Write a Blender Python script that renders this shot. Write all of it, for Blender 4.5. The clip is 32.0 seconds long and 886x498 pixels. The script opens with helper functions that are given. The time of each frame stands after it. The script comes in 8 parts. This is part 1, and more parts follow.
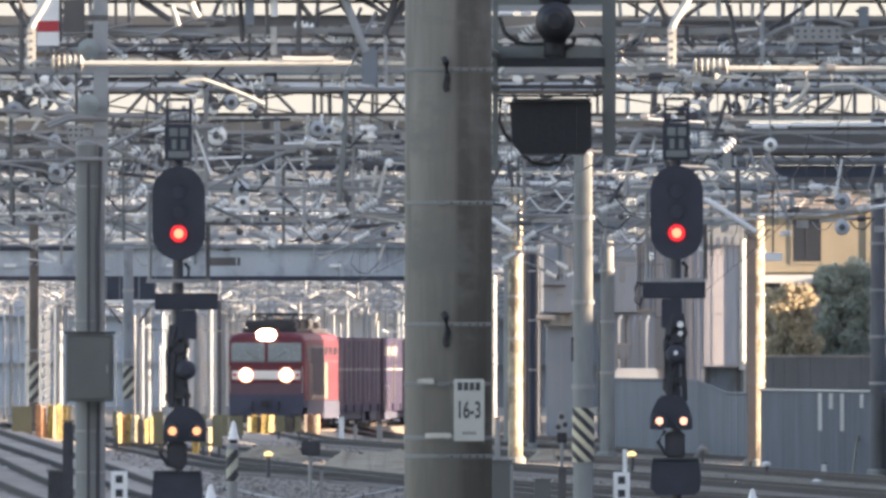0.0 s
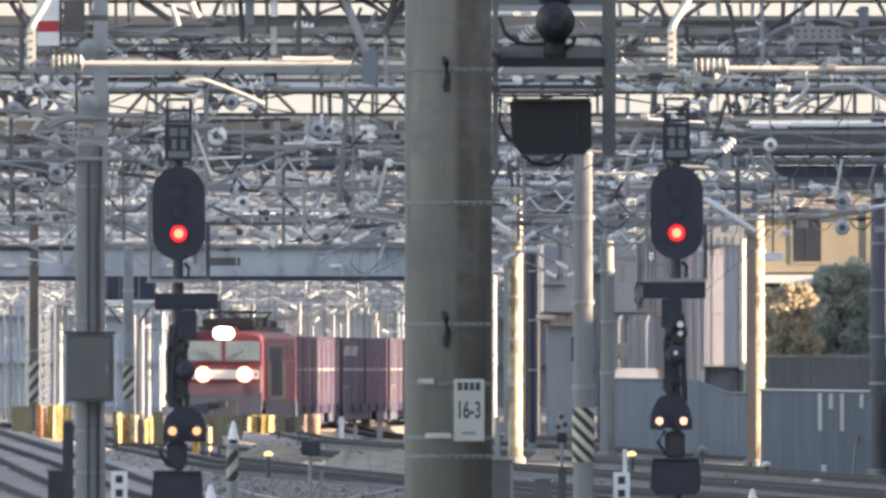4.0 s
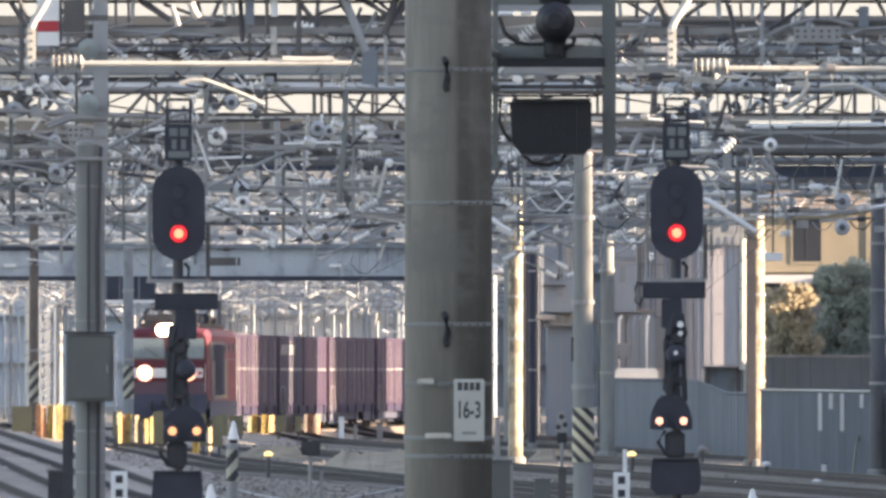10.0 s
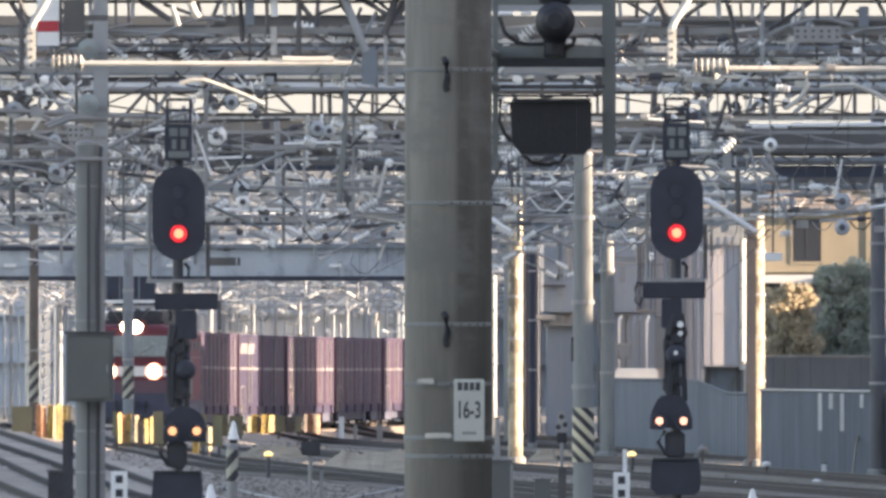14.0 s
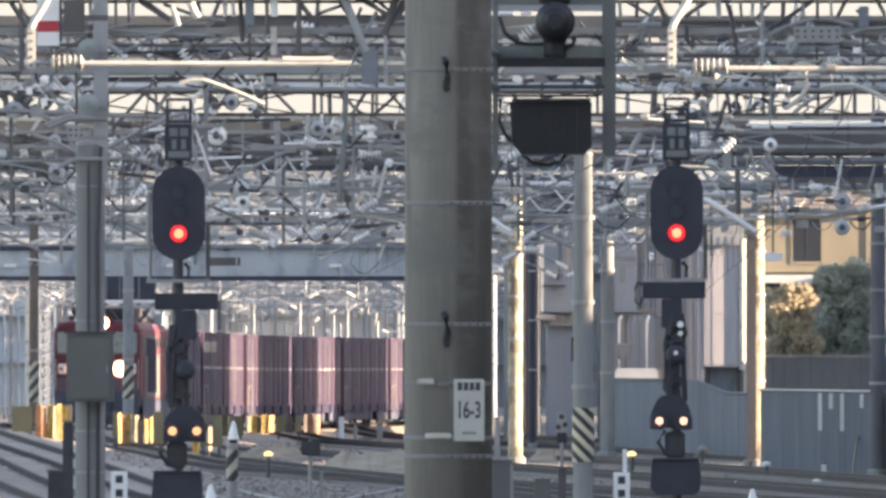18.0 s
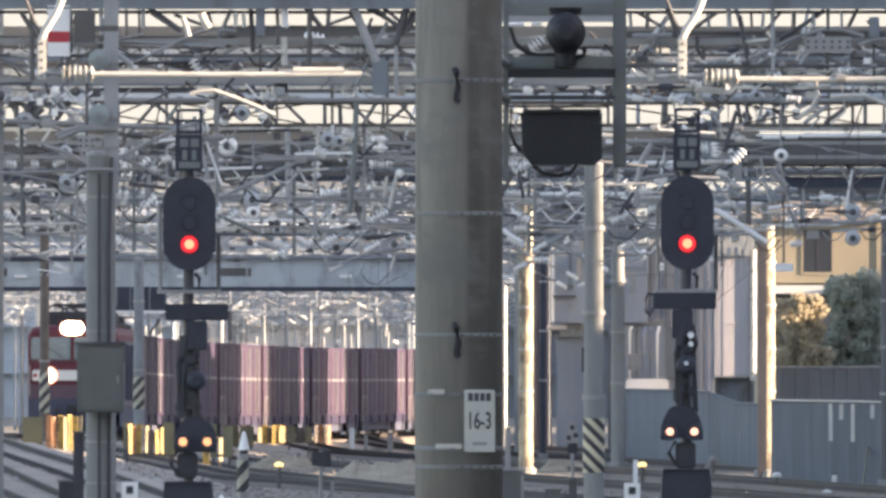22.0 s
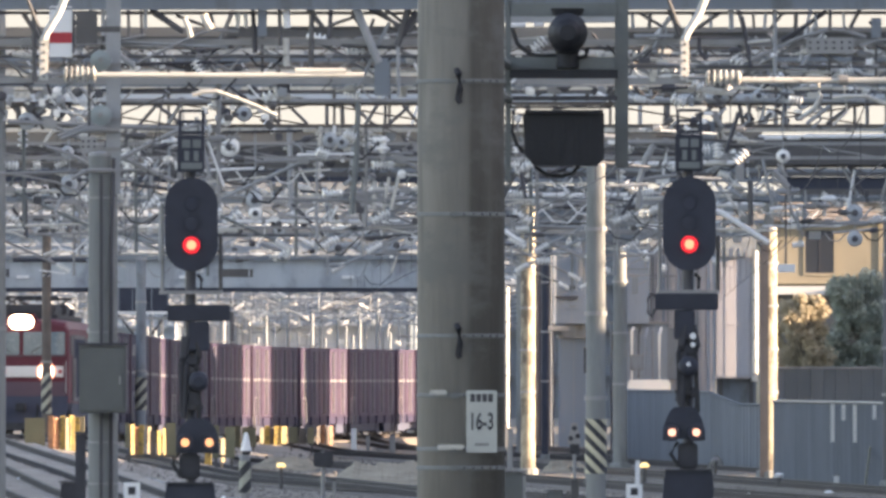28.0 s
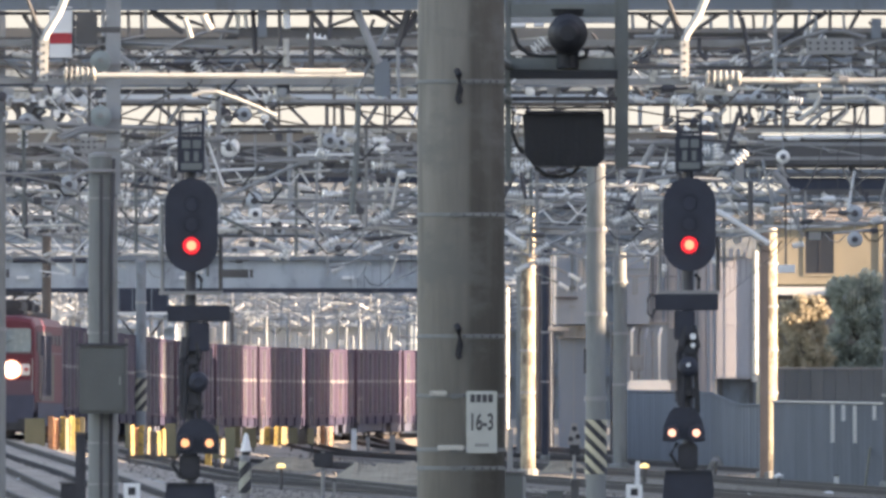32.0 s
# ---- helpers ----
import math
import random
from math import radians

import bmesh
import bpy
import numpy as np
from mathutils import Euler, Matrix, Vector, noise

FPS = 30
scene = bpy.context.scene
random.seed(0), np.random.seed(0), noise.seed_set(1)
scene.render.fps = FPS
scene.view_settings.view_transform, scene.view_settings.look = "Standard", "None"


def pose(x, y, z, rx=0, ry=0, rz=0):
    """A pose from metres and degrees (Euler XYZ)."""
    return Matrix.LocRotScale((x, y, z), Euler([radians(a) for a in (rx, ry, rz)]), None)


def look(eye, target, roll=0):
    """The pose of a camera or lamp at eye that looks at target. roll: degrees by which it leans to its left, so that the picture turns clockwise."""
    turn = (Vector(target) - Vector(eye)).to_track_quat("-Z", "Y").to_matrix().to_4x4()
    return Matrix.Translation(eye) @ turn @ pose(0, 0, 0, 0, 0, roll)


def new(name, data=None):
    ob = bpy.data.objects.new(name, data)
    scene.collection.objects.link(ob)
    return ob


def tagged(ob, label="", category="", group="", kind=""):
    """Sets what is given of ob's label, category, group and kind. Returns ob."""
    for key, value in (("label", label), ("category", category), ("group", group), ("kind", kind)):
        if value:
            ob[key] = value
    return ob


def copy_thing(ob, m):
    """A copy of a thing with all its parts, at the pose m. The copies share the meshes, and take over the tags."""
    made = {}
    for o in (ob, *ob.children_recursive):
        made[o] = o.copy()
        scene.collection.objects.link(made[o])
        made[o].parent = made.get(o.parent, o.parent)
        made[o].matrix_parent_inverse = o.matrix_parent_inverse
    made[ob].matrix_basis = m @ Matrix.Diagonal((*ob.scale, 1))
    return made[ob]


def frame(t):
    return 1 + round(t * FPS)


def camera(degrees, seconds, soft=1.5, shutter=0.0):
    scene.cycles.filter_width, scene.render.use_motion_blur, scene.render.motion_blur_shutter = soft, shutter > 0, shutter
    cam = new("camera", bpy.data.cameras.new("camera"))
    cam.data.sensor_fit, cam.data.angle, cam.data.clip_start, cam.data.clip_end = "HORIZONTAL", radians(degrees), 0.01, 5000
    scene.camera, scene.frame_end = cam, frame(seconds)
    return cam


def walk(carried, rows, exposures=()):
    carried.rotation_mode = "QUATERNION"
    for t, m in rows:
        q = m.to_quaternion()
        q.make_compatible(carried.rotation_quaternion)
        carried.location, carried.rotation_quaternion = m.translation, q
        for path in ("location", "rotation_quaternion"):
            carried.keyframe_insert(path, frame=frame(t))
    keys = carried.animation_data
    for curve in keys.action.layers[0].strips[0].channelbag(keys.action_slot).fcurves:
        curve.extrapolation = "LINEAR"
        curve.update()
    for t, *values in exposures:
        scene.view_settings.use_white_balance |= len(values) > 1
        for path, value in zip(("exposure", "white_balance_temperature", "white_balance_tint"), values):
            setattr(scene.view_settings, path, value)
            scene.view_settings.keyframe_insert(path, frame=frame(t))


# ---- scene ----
EYE = (0.0, 0.0, 2.7)
cam = camera(3.0, 32.0, soft=3.1)


def aim(right=0.0, up=0.0):
    """The camera on its tripod: turned by small angles in degrees."""
    return pose(*EYE, 90.3904 + up, 0, -right)


walk(cam, [
    (0, aim(-0.00000, 0.00000)),
    (10, aim(-0.00000, 0.00000)),
    (18.5, aim(-0.00000, 0.00000)),
    (19, aim(-0.00000, 0.00038)),
    (19.5, aim(-0.00000, -0.00153)),
    (20, aim(-0.00000, -0.00536)),
    (20.5, aim(-0.00000, -0.00191)),
    (21, aim(-0.00000, -0.00689)),
    (21.3, aim(-0.00000, -0.00287)),
    (21.5, aim(-0.00038, 0.00325)),
    (21.7, aim(-0.01531, 0.01722)),
    (22, aim(-0.03579, 0.03598)),
    (22.2, aim(-0.04114, 0.03349)),
    (22.5, aim(-0.04248, 0.03119)),
    (23, aim(-0.04210, 0.03866)),
    (24, aim(-0.04268, 0.03923)),
    (28, aim(-0.04287, 0.03866)),
    (32, aim(-0.04287, 0.04057)),
], exposures=[(0, 2.37, 8500, 21), (32, 2.39, 8500, 21)])

# light: low warm sun from one side, clear evening sky
SUN_EL, SUN_AZ = 11.0, 100.0
world = bpy.data.worlds.new("sky")
scene.world = world
world.use_nodes = True
wn = world.node_tree
sky = wn.nodes.new("ShaderNodeTexSky")
sky.sky_type = "NISHITA"
sky.sun_disc = False
sky.sun_elevation = radians(SUN_EL)
sky.sun_rotation = radians(SUN_AZ)
sky.dust_density = 1.0
sky.air_density = 0.7
wn.links.new(sky.outputs[0], wn.nodes["Background"].inputs[0])
wn.nodes["Background"].inputs[1].default_value = 0.135
sun = new("sun", bpy.data.lights.new("sun", "SUN"))
sun.data.energy = 4.4
sun.data.angle = radians(0.5)
sun.data.color = (1.0, 0.915, 0.785)
sun_dir = Vector((math.sin(radians(SUN_AZ)) * math.cos(radians(SUN_EL)), math.cos(radians(SUN_AZ)) * math.cos(radians(SUN_EL)), math.sin(radians(SUN_EL))))
sun.matrix_world = look(sun_dir * 60 + Vector((0, 300, 0)), (0, 300, 0))


# ---- materials ----
def material(name, color, rough=0.6, metal=0.0, vary=0.25, grain=3.0, bump=0.15, streak=0.0, coat=0.0):
    """A surface with stains at one scale, grain at another, and a small difference from piece to piece."""
    m = bpy.data.materials.new(name)
    m.use_nodes = True
    n, l = m.node_tree.nodes, m.node_tree.links
    b = n["Principled BSDF"]
    tc = n.new("ShaderNodeTexCoord")
    mp = n.new("ShaderNodeMapping")
    mp.inputs["Scale"].default_value = (1, 1, 1 - streak)
    l.new(tc.outputs["Object"], mp.inputs[0])
    big, small = n.new("ShaderNodeTexNoise"), n.new("ShaderNodeTexNoise")
    big.inputs["Scale"].default_value, small.inputs["Scale"].default_value = grain, grain * 11
    big.inputs["Detail"].default_value = small.inputs["Detail"].default_value = 5
    l.new(mp.outputs[0], big.inputs[0])
    l.new(mp.outputs[0], small.inputs[0])
    mix = n.new("ShaderNodeMix")
    mix.data_type = "RGBA"
    dark = [c * (1 - vary * 1.3) for c in color[:3]]
    light = [min(1, c * (1 + vary)) for c in color[:3]]
    mix.inputs[6].default_value, mix.inputs[7].default_value = (*dark, 1), (*light, 1)
    info = n.new("ShaderNodeObjectInfo")
    add = n.new("ShaderNodeMath")
    add.operation = "MULTIPLY_ADD"
    add.inputs[1].default_value = 0.25
    l.new(info.outputs["Random"], add.inputs[0])
    mean = n.new("ShaderNodeMath")
    mean.operation = "MULTIPLY_ADD"
    mean.inputs[1].default_value = 0.35
    l.new(small.outputs[0], mean.inputs[0])
    l.new(big.outputs[0], mean.inputs[2])
    shift = n.new("ShaderNodeMath")
    shift.operation = "SUBTRACT"
    shift.inputs[1].default_value = 0.3
    l.new(mean.outputs[0], shift.inputs[0])
    l.new(shift.outputs[0], add.inputs[2])
    l.new(add.outputs[0], mix.inputs[0])
    l.new(mix.outputs[2], b.inputs["Base Color"])
    ro = n.new("ShaderNodeMath")
    ro.operation = "MULTIPLY_ADD"
    ro.inputs[1].default_value, ro.inputs[2].default_value = 0.25, rough - 0.12
    l.new(small.outputs[0], ro.inputs[0])
    l.new(ro.outputs[0], b.inputs["Roughness"])
    b.inputs["Metallic"].default_value = metal
    b.inputs["Coat Weight"].default_value = coat
    if bump:
        bp = n.new("ShaderNodeBump")
        bp.inputs["Strength"].default_value, bp.inputs["Distance"].default_value = bump, 0.02
        l.new(small.outputs[0], bp.inputs["Height"])
        l.new(bp.outputs[0], b.inputs["Normal"])
    return m


def glow(name, color, strength):
    m = bpy.data.materials.new(name)
    m.use_nodes = True
    b = m.node_tree.nodes["Principled BSDF"]
    b.inputs["Base Color"].default_value = (*color, 1)
    b.inputs["Emission Color"].default_value = (*color, 1)
    b.inputs["Emission Strength"].default_value = strength
    return m


def hazard(name, pitch, tilt, pale=(0.50, 0.45, 0.32)):
    """Black and yellow slanted bands round a post."""
    m = material(name, pale, 0.6, vary=0.2)
    n, l = m.node_tree.nodes, m.node_tree.links
    b = n["Principled BSDF"]
    old = b.inputs["Base Color"].links[0].from_socket
    tc, sep = n.new("ShaderNodeTexCoord"), n.new("ShaderNodeSeparateXYZ")
    l.new(tc.outputs["Object"], sep.inputs[0])
    slant, turn, cut = n.new("ShaderNodeMath"), n.new("ShaderNodeMath"), n.new("ShaderNodeMath")
    slant.operation, turn.operation, cut.operation = "MULTIPLY_ADD", "PINGPONG", "GREATER_THAN"
    slant.inputs[1].default_value, turn.inputs[1].default_value, cut.inputs[1].default_value = tilt, pitch / 2, pitch / 4
    l.new(sep.outputs[0], slant.inputs[0])
    l.new(sep.outputs[2], slant.inputs[2])
    l.new(slant.outputs[0], turn.inputs[0])
    l.new(turn.outputs[0], cut.inputs[0])
    mix = n.new("ShaderNodeMix")
    mix.data_type = "RGBA"
    l.new(cut.outputs[0], mix.inputs[0])
    l.new(old, mix.inputs[6])
    mix.inputs[7].default_value = (0.03, 0.03, 0.035, 1)
    l.new(mix.outputs[2], b.inputs["Base Color"])
    return m


OLD_CONCRETE = material("weathered_concrete", (0.225, 0.232, 0.225), 0.88, vary=0.3, grain=1.5, streak=0.8)
FAR_WHITE = material("white_far_render", (0.44, 0.49, 0.54), 0.85, 0, 0.2, 0.3)
BRIDGE_BLUE = material("pale_blue_grey_bridge_paint", (0.40, 0.44, 0.47), 0.6, 0, 0.2, 0.8, streak=0.5)
MAST_PALE = material("stained_dappled_mast_paint", (0.35, 0.315, 0.235), 0.7, 0, 0.7, 4.5, 0.3, streak=0.35)
# bluish far tone stands in for haze and offsets the warm sun
FAR_MAST = material("far_hazed_mast", (0.19, 0.21, 0.23), 0.6, 0, 0.25, 2.0, streak=0.5)
STONE = material("pale_ballast_stone", (0.14, 0.122, 0.105), 0.95, 0, 0.4, 4.0)
PLATE_WHITE = material("aged_enamel_plate", (0.5, 0.51, 0.47), 0.5, 0, 0.15, 8.0)
GALV = material("galvanised_steel", (0.27, 0.265, 0.26), 0.5, 0.1, 0.25, 2.0)
STEEL = material("painted_grey_steel", (0.096, 0.091, 0.09), 0.55, 0.1, 0.3, 2.0)
FRAME_GREY = material("mid_grey_frame_paint", (0.30, 0.31, 0.315), 0.55, 0.1, 0.2, 3.0)
FRAME_DARK = material("grey_green_frame_paint", (0.155, 0.17, 0.165), 0.6, 0.1, 0.25, 3.0)
DARK_STEEL = material("dark_grey_steel", (0.063, 0.061, 0.068), 0.55, 0.1, 0.3, 2.0)
RUST = material("rusty_steel", (0.12, 0.10, 0.088), 0.75, 0.1, 0.35, 3.0)
CREAM = material("cream_painted_tube", (0.52, 0.50, 0.45), 0.45, 0, 0.15, 4.0)
WHITE = material("white_enamel", (0.75, 0.75, 0.74), 0.4, 0, 0.12, 3.0)
PORCELAIN = material("white_porcelain", (0.78, 0.77, 0.74), 0.2, 0, 0.12, 5.0, 0.05, coat=0.3)
BLUE_PORCELAIN = material("grey_blue_porcelain", (0.40, 0.425, 0.44), 0.25, 0, 0.15, 5.0, 0.05)
# BLACK and DARK are lifted for haze; NEAR_BLACK is left darker close by
BLACK = material("haze_lifted_black", (0.027, 0.031, 0.045), 0.7, 0, 0.3, 4.0)
DARK = material("haze_lifted_casing", (0.062, 0.062, 0.068), 0.55, 0, 0.35, 4.0)
NEAR_BLACK = material("near_black_paint", (0.012, 0.013, 0.018), 0.6, 0, 0.3, 4.0)
DARK_CONCRETE = material("dark_stained_concrete", (0.12, 0.12, 0.128), 0.88, vary=0.45, grain=1.5, streak=0.6)
RUBBER = material("black_rubber_cable", (0.02, 0.02, 0.022), 0.6, 0, 0.2, 6.0)
FENCE_GREY = material("blue_grey_sheet_steel", (0.17, 0.188, 0.212), 0.85, 0, 0.2, 0.8, streak=0.6)
GRAVEL = material("pale_tan_gravel", (0.33, 0.275, 0.20), 0.95, 0, 0.7, 2.2, 0.9)
STRAW = material("straw_coloured_board", (0.27, 0.225, 0.14), 0.7, 0, 0.35, 4.0)
NEAR_TUBE = material("weathered_cream_tube", (0.50, 0.49, 0.45), 0.5, 0, 0.25, 4.0)
GREEN_PORCELAIN = material("grey_green_porcelain", (0.25, 0.29, 0.285), 0.35, 0, 0.2, 4.0, 0.05)
BOX_GREEN = material("grey_green_steel_box", (0.108, 0.114, 0.108), 0.6, 0, 0.2, 2.5)
BLUE_GREY = material("blue_grey_painted_steel", (0.175, 0.20, 0.225), 0.6, 0, 0.18, 0.8, streak=0.6)
NAVY = material("navy_painted_steel", (0.05, 0.056, 0.074), 0.55, 0, 0.25, 1.2)
BROWN_GREY = material("brown_grey_cladding", (0.19, 0.175, 0.16), 0.7, 0, 0.2, 0.5)
PALE_WALL = material("pale_rendered_wall", (0.5, 0.49, 0.47), 0.85, 0, 0.2, 0.25)
# pale blue so the unseen walls throw cool light into the shade
BOUNCE_BLUE = material("pale_blue_bounce_wall", (0.42, 0.54, 0.72), 0.7, 0, 0.15, 0.4, streak=0.6)
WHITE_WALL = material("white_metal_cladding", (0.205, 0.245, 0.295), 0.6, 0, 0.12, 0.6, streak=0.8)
PINK_WALL = material("pinkish_white_panels", (0.42, 0.395, 0.40), 0.55, 0, 0.12, 0.7, streak=0.7)
GLASS = material("dark_window_glass", (0.018, 0.022, 0.03), 0.45, 0, 0.15, 1.0, 0.0)
BALCONY = material("greyed_balcony_paint", (0.55, 0.54, 0.52), 0.8, 0, 0.15, 0.6)
SLATE_BOARD = material("dark_slate_board", (0.082, 0.098, 0.112), 0.8, 0, 0.25, 0.8, streak=0.6)
# far steel paled and blued, the haze put into its colour
FAR_PALE = material("far_hazed_steel", (0.27, 0.305, 0.34), 0.6, 0, 0.3, 3.0)
OCHRE = material("ochre_render", (0.262, 0.225, 0.165), 0.85, 0, 0.15, 0.6)
ROOF_TILE = material("grey_brown_roof_tile", (0.22, 0.19, 0.17), 0.8, 0, 0.3, 1.5)
TRIM_WHITE = material("white_wood_trim", (0.7, 0.69, 0.66), 0.6, 0, 0.1, 1.5)
YELLOW = material("yellow_painted_board", (0.34, 0.235, 0.06), 0.6, 0, 0.45, 6.0, streak=0.7)
OLIVE = material("olive_yellow_board", (0.17, 0.155, 0.095), 0.7, 0, 0.25, 2.0)
ORANGE = material("orange_painted_board", (0.36, 0.165, 0.08), 0.6, 0, 0.2, 3.0, streak=0.7)
SIGN_RED = material("red_sign_paint", (0.45, 0.03, 0.04), 0.5, 0, 0.12, 4.0)
LOCO_RED = material("locomotive_red_paint", (0.14, 0.043, 0.055), 0.5, 0, 0.2, 1.5, 0.05)
LOCO_GREY = material("locomotive_grey_underframe", (0.075, 0.082, 0.115), 0.6, 0, 0.25, 1.5)
# maroon shifted towards blue-purple, the haze put into its colour
MAROON = material("hazed_maroon_paint", (0.055, 0.0425, 0.070), 0.6, 0, 0.2, 0.8, 0.1, streak=0.6)
BALLAST = material("brown_ballast", (0.155, 0.132, 0.112), 0.95, 0, 0.35, 1.2, 0.6)
SHOULDER = material("pale_ballast_shoulder", (0.36, 0.315, 0.27), 0.95, 0, 0.6, 0.9, 0.8)
GROUND = material("dusty_yard_ground", (0.225, 0.195, 0.16), 0.95, 0, 0.6, 0.5, 0.5)
RAIL = material("worn_rail_steel", (0.04, 0.032, 0.03), 0.9, 0.0, 0.3, 3.0)
RAIL_TOP = material("polished_rail_head", (0.10, 0.09, 0.085), 0.6, 0.25, 0.15, 3.0)
SLEEPER = material("concrete_sleeper", (0.27, 0.25, 0.22), 0.9, 0, 0.25, 3.0)
# leaf colours raised well past natural to stand in for haze
LEAF = material("haze_lightened_leaf", (0.35, 0.385, 0.325), 0.6, 0, 0.35, 6.0)
DRY_LEAF = material("haze_lightened_dry_foliage", (0.52, 0.45, 0.33), 0.8, 0, 0.4, 6.0)
BARK = material("grey_bark", (0.22, 0.19, 0.16), 0.9, 0, 0.3, 5.0)
RED_LENS = glow("lit_red_lens", (1.0, 0.02, 0.035), 0.18)
RED_CORE = glow("lit_red_lamp_core", (1.0, 0.30, 0.17), 0.36)
PINK_LENS = glow("lit_pinkish_lens", (1.0, 0.50, 0.36), 0.36)
WARM_LENS = glow("lit_warm_white_lens", (1.0, 0.45, 0.22), 0.24)
HEAD_LENS = glow("lit_headlamp", (1.0, 0.86, 0.66), 2.0)
HEAD_HALO = glow("headlamp_halo", (1.0, 0.45, 0.33), 0.22)
GREEN_LENS = glow("lit_green_lens", (0.05, 0.6, 0.45), 0.22)
LAMP_GLOW = glow("lit_small_lamp", (1.0, 0.8, 0.35), 0.29)
HAZARD_NEAR = hazard("black_and_yellow_bands", 0.225, 1.0)
HAZARD_FAR = hazard("black_and_yellow_bands_wide", 0.40, -1.1, (0.36, 0.35, 0.28))



def darker_side(m, edge, strength):
    """Darkens the colour on one side of a pole, with a wavering edge."""
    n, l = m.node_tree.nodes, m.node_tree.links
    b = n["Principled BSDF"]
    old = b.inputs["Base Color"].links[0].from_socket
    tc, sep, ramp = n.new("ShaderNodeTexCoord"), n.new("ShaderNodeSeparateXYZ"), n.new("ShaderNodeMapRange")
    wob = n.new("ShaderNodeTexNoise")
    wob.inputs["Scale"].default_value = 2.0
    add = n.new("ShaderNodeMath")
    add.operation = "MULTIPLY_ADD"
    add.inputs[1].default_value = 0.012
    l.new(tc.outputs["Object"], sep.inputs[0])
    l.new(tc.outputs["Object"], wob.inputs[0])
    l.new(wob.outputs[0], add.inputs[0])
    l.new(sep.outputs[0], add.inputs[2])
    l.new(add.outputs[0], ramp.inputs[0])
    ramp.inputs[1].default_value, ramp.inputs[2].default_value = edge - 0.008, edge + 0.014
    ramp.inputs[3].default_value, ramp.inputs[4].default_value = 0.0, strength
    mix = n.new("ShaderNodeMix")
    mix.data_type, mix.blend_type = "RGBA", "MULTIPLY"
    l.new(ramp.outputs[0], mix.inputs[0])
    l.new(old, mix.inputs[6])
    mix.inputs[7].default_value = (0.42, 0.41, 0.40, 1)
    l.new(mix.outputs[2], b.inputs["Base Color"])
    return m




def patched(m, color, scale, low, high, flat=0.5):
    """Adds patches of another colour with ragged edges."""
    n, l = m.node_tree.nodes, m.node_tree.links
    b = n["Principled BSDF"]
    old = b.inputs["Base Color"].links[0].from_socket
    tc, mp, noise, ramp = n.new("ShaderNodeTexCoord"), n.new("ShaderNodeMapping"), n.new("ShaderNodeTexNoise"), n.new("ShaderNodeMapRange")
    mp.inputs["Scale"].default_value = (1, 1, flat)
    noise.inputs["Scale"].default_value, noise.inputs["Detail"].default_value, noise.inputs["Roughness"].default_value = scale, 6, 0.65
    l.new(tc.outputs["Object"], mp.inputs[0])
    l.new(mp.outputs[0], noise.inputs[0])
    l.new(noise.outputs[0], ramp.inputs[0])
    ramp.inputs[1].default_value, ramp.inputs[2].default_value = low, high
    mix = n.new("ShaderNodeMix")
    mix.data_type = "RGBA"
    l.new(ramp.outputs[0], mix.inputs[0])
    l.new(old, mix.inputs[6])
    mix.inputs[7].default_value = (*color, 1)
    l.new(mix.outputs[2], b.inputs["Base Color"])
    return m


def leafy(m, share):
    """Lets light through a leaf."""
    n, l = m.node_tree.nodes, m.node_tree.links
    b = n["Principled BSDF"]
    tr, mix = n.new("ShaderNodeBsdfTranslucent"), n.new("ShaderNodeMixShader")
    l.new(b.inputs["Base Color"].links[0].from_socket, tr.inputs[0])
    mix.inputs[0].default_value = share
    l.new(b.outputs[0], mix.inputs[1])
    l.new(tr.outputs[0], mix.inputs[2])
    l.new(mix.outputs[0], n["Material Output"].inputs[0])


FENCE_GREY.node_tree.nodes["Principled BSDF"].inputs["Specular IOR Level"].default_value = 0.08
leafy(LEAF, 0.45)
leafy(DRY_LEAF, 0.45)
# dark patches on masts, boards and tubes are stains and dappled shade together
patched(MAST_PALE, (0.13, 0.11, 0.085), 2.6, 0.5, 0.57, 0.4)
patched(YELLOW, (0.12, 0.09, 0.045), 7.0, 0.5, 0.6, 0.6)
patched(ORANGE, (0.14, 0.07, 0.045), 6.0, 0.5, 0.6, 0.6)
patched(CREAM, (0.20, 0.19, 0.175), 5.0, 0.55, 0.68, 1.0)
# redder maroon patches carry the salmon tone of the sunlit strips
patched(MAROON, (0.078, 0.047, 0.064), 1.2, 0.54, 0.7, 0.4)
patched(PINK_WALL, (0.34, 0.32, 0.34), 1.0, 0.52, 0.68, 0.25)
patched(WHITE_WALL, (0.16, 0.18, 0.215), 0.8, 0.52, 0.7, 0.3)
patched(BRIDGE_BLUE, (0.24, 0.255, 0.29), 0.9, 0.5, 0.65, 0.6)
patched(OLD_CONCRETE, (0.16, 0.165, 0.155), 2.5, 0.52, 0.66, 0.25)
patched(BLUE_GREY, (0.12, 0.125, 0.13), 2.0, 0.52, 0.66, 0.4)
HAZE = glow("hazy_evening_distance", (0.745, 0.86, 0.90), 0.19)
HAZE.node_tree.nodes["Principled BSDF"].inputs["Base Color"].default_value = (0.02, 0.02, 0.02, 1)

POLE_CONCRETE = darker_side(material("side_darkened_spun_concrete", (0.222, 0.208, 0.187), 0.85, vary=0.5, grain=5.0, streak=0.9), 0.036, 0.72)
patched(POLE_CONCRETE, (0.17, 0.165, 0.15), 9.0, 0.5, 0.68, 0.07)
patched(POLE_CONCRETE, (0.19, 0.187, 0.175), 3.0, 0.5, 0.65, 1.6)

# ---- building helpers ----
ORIGIN = {}


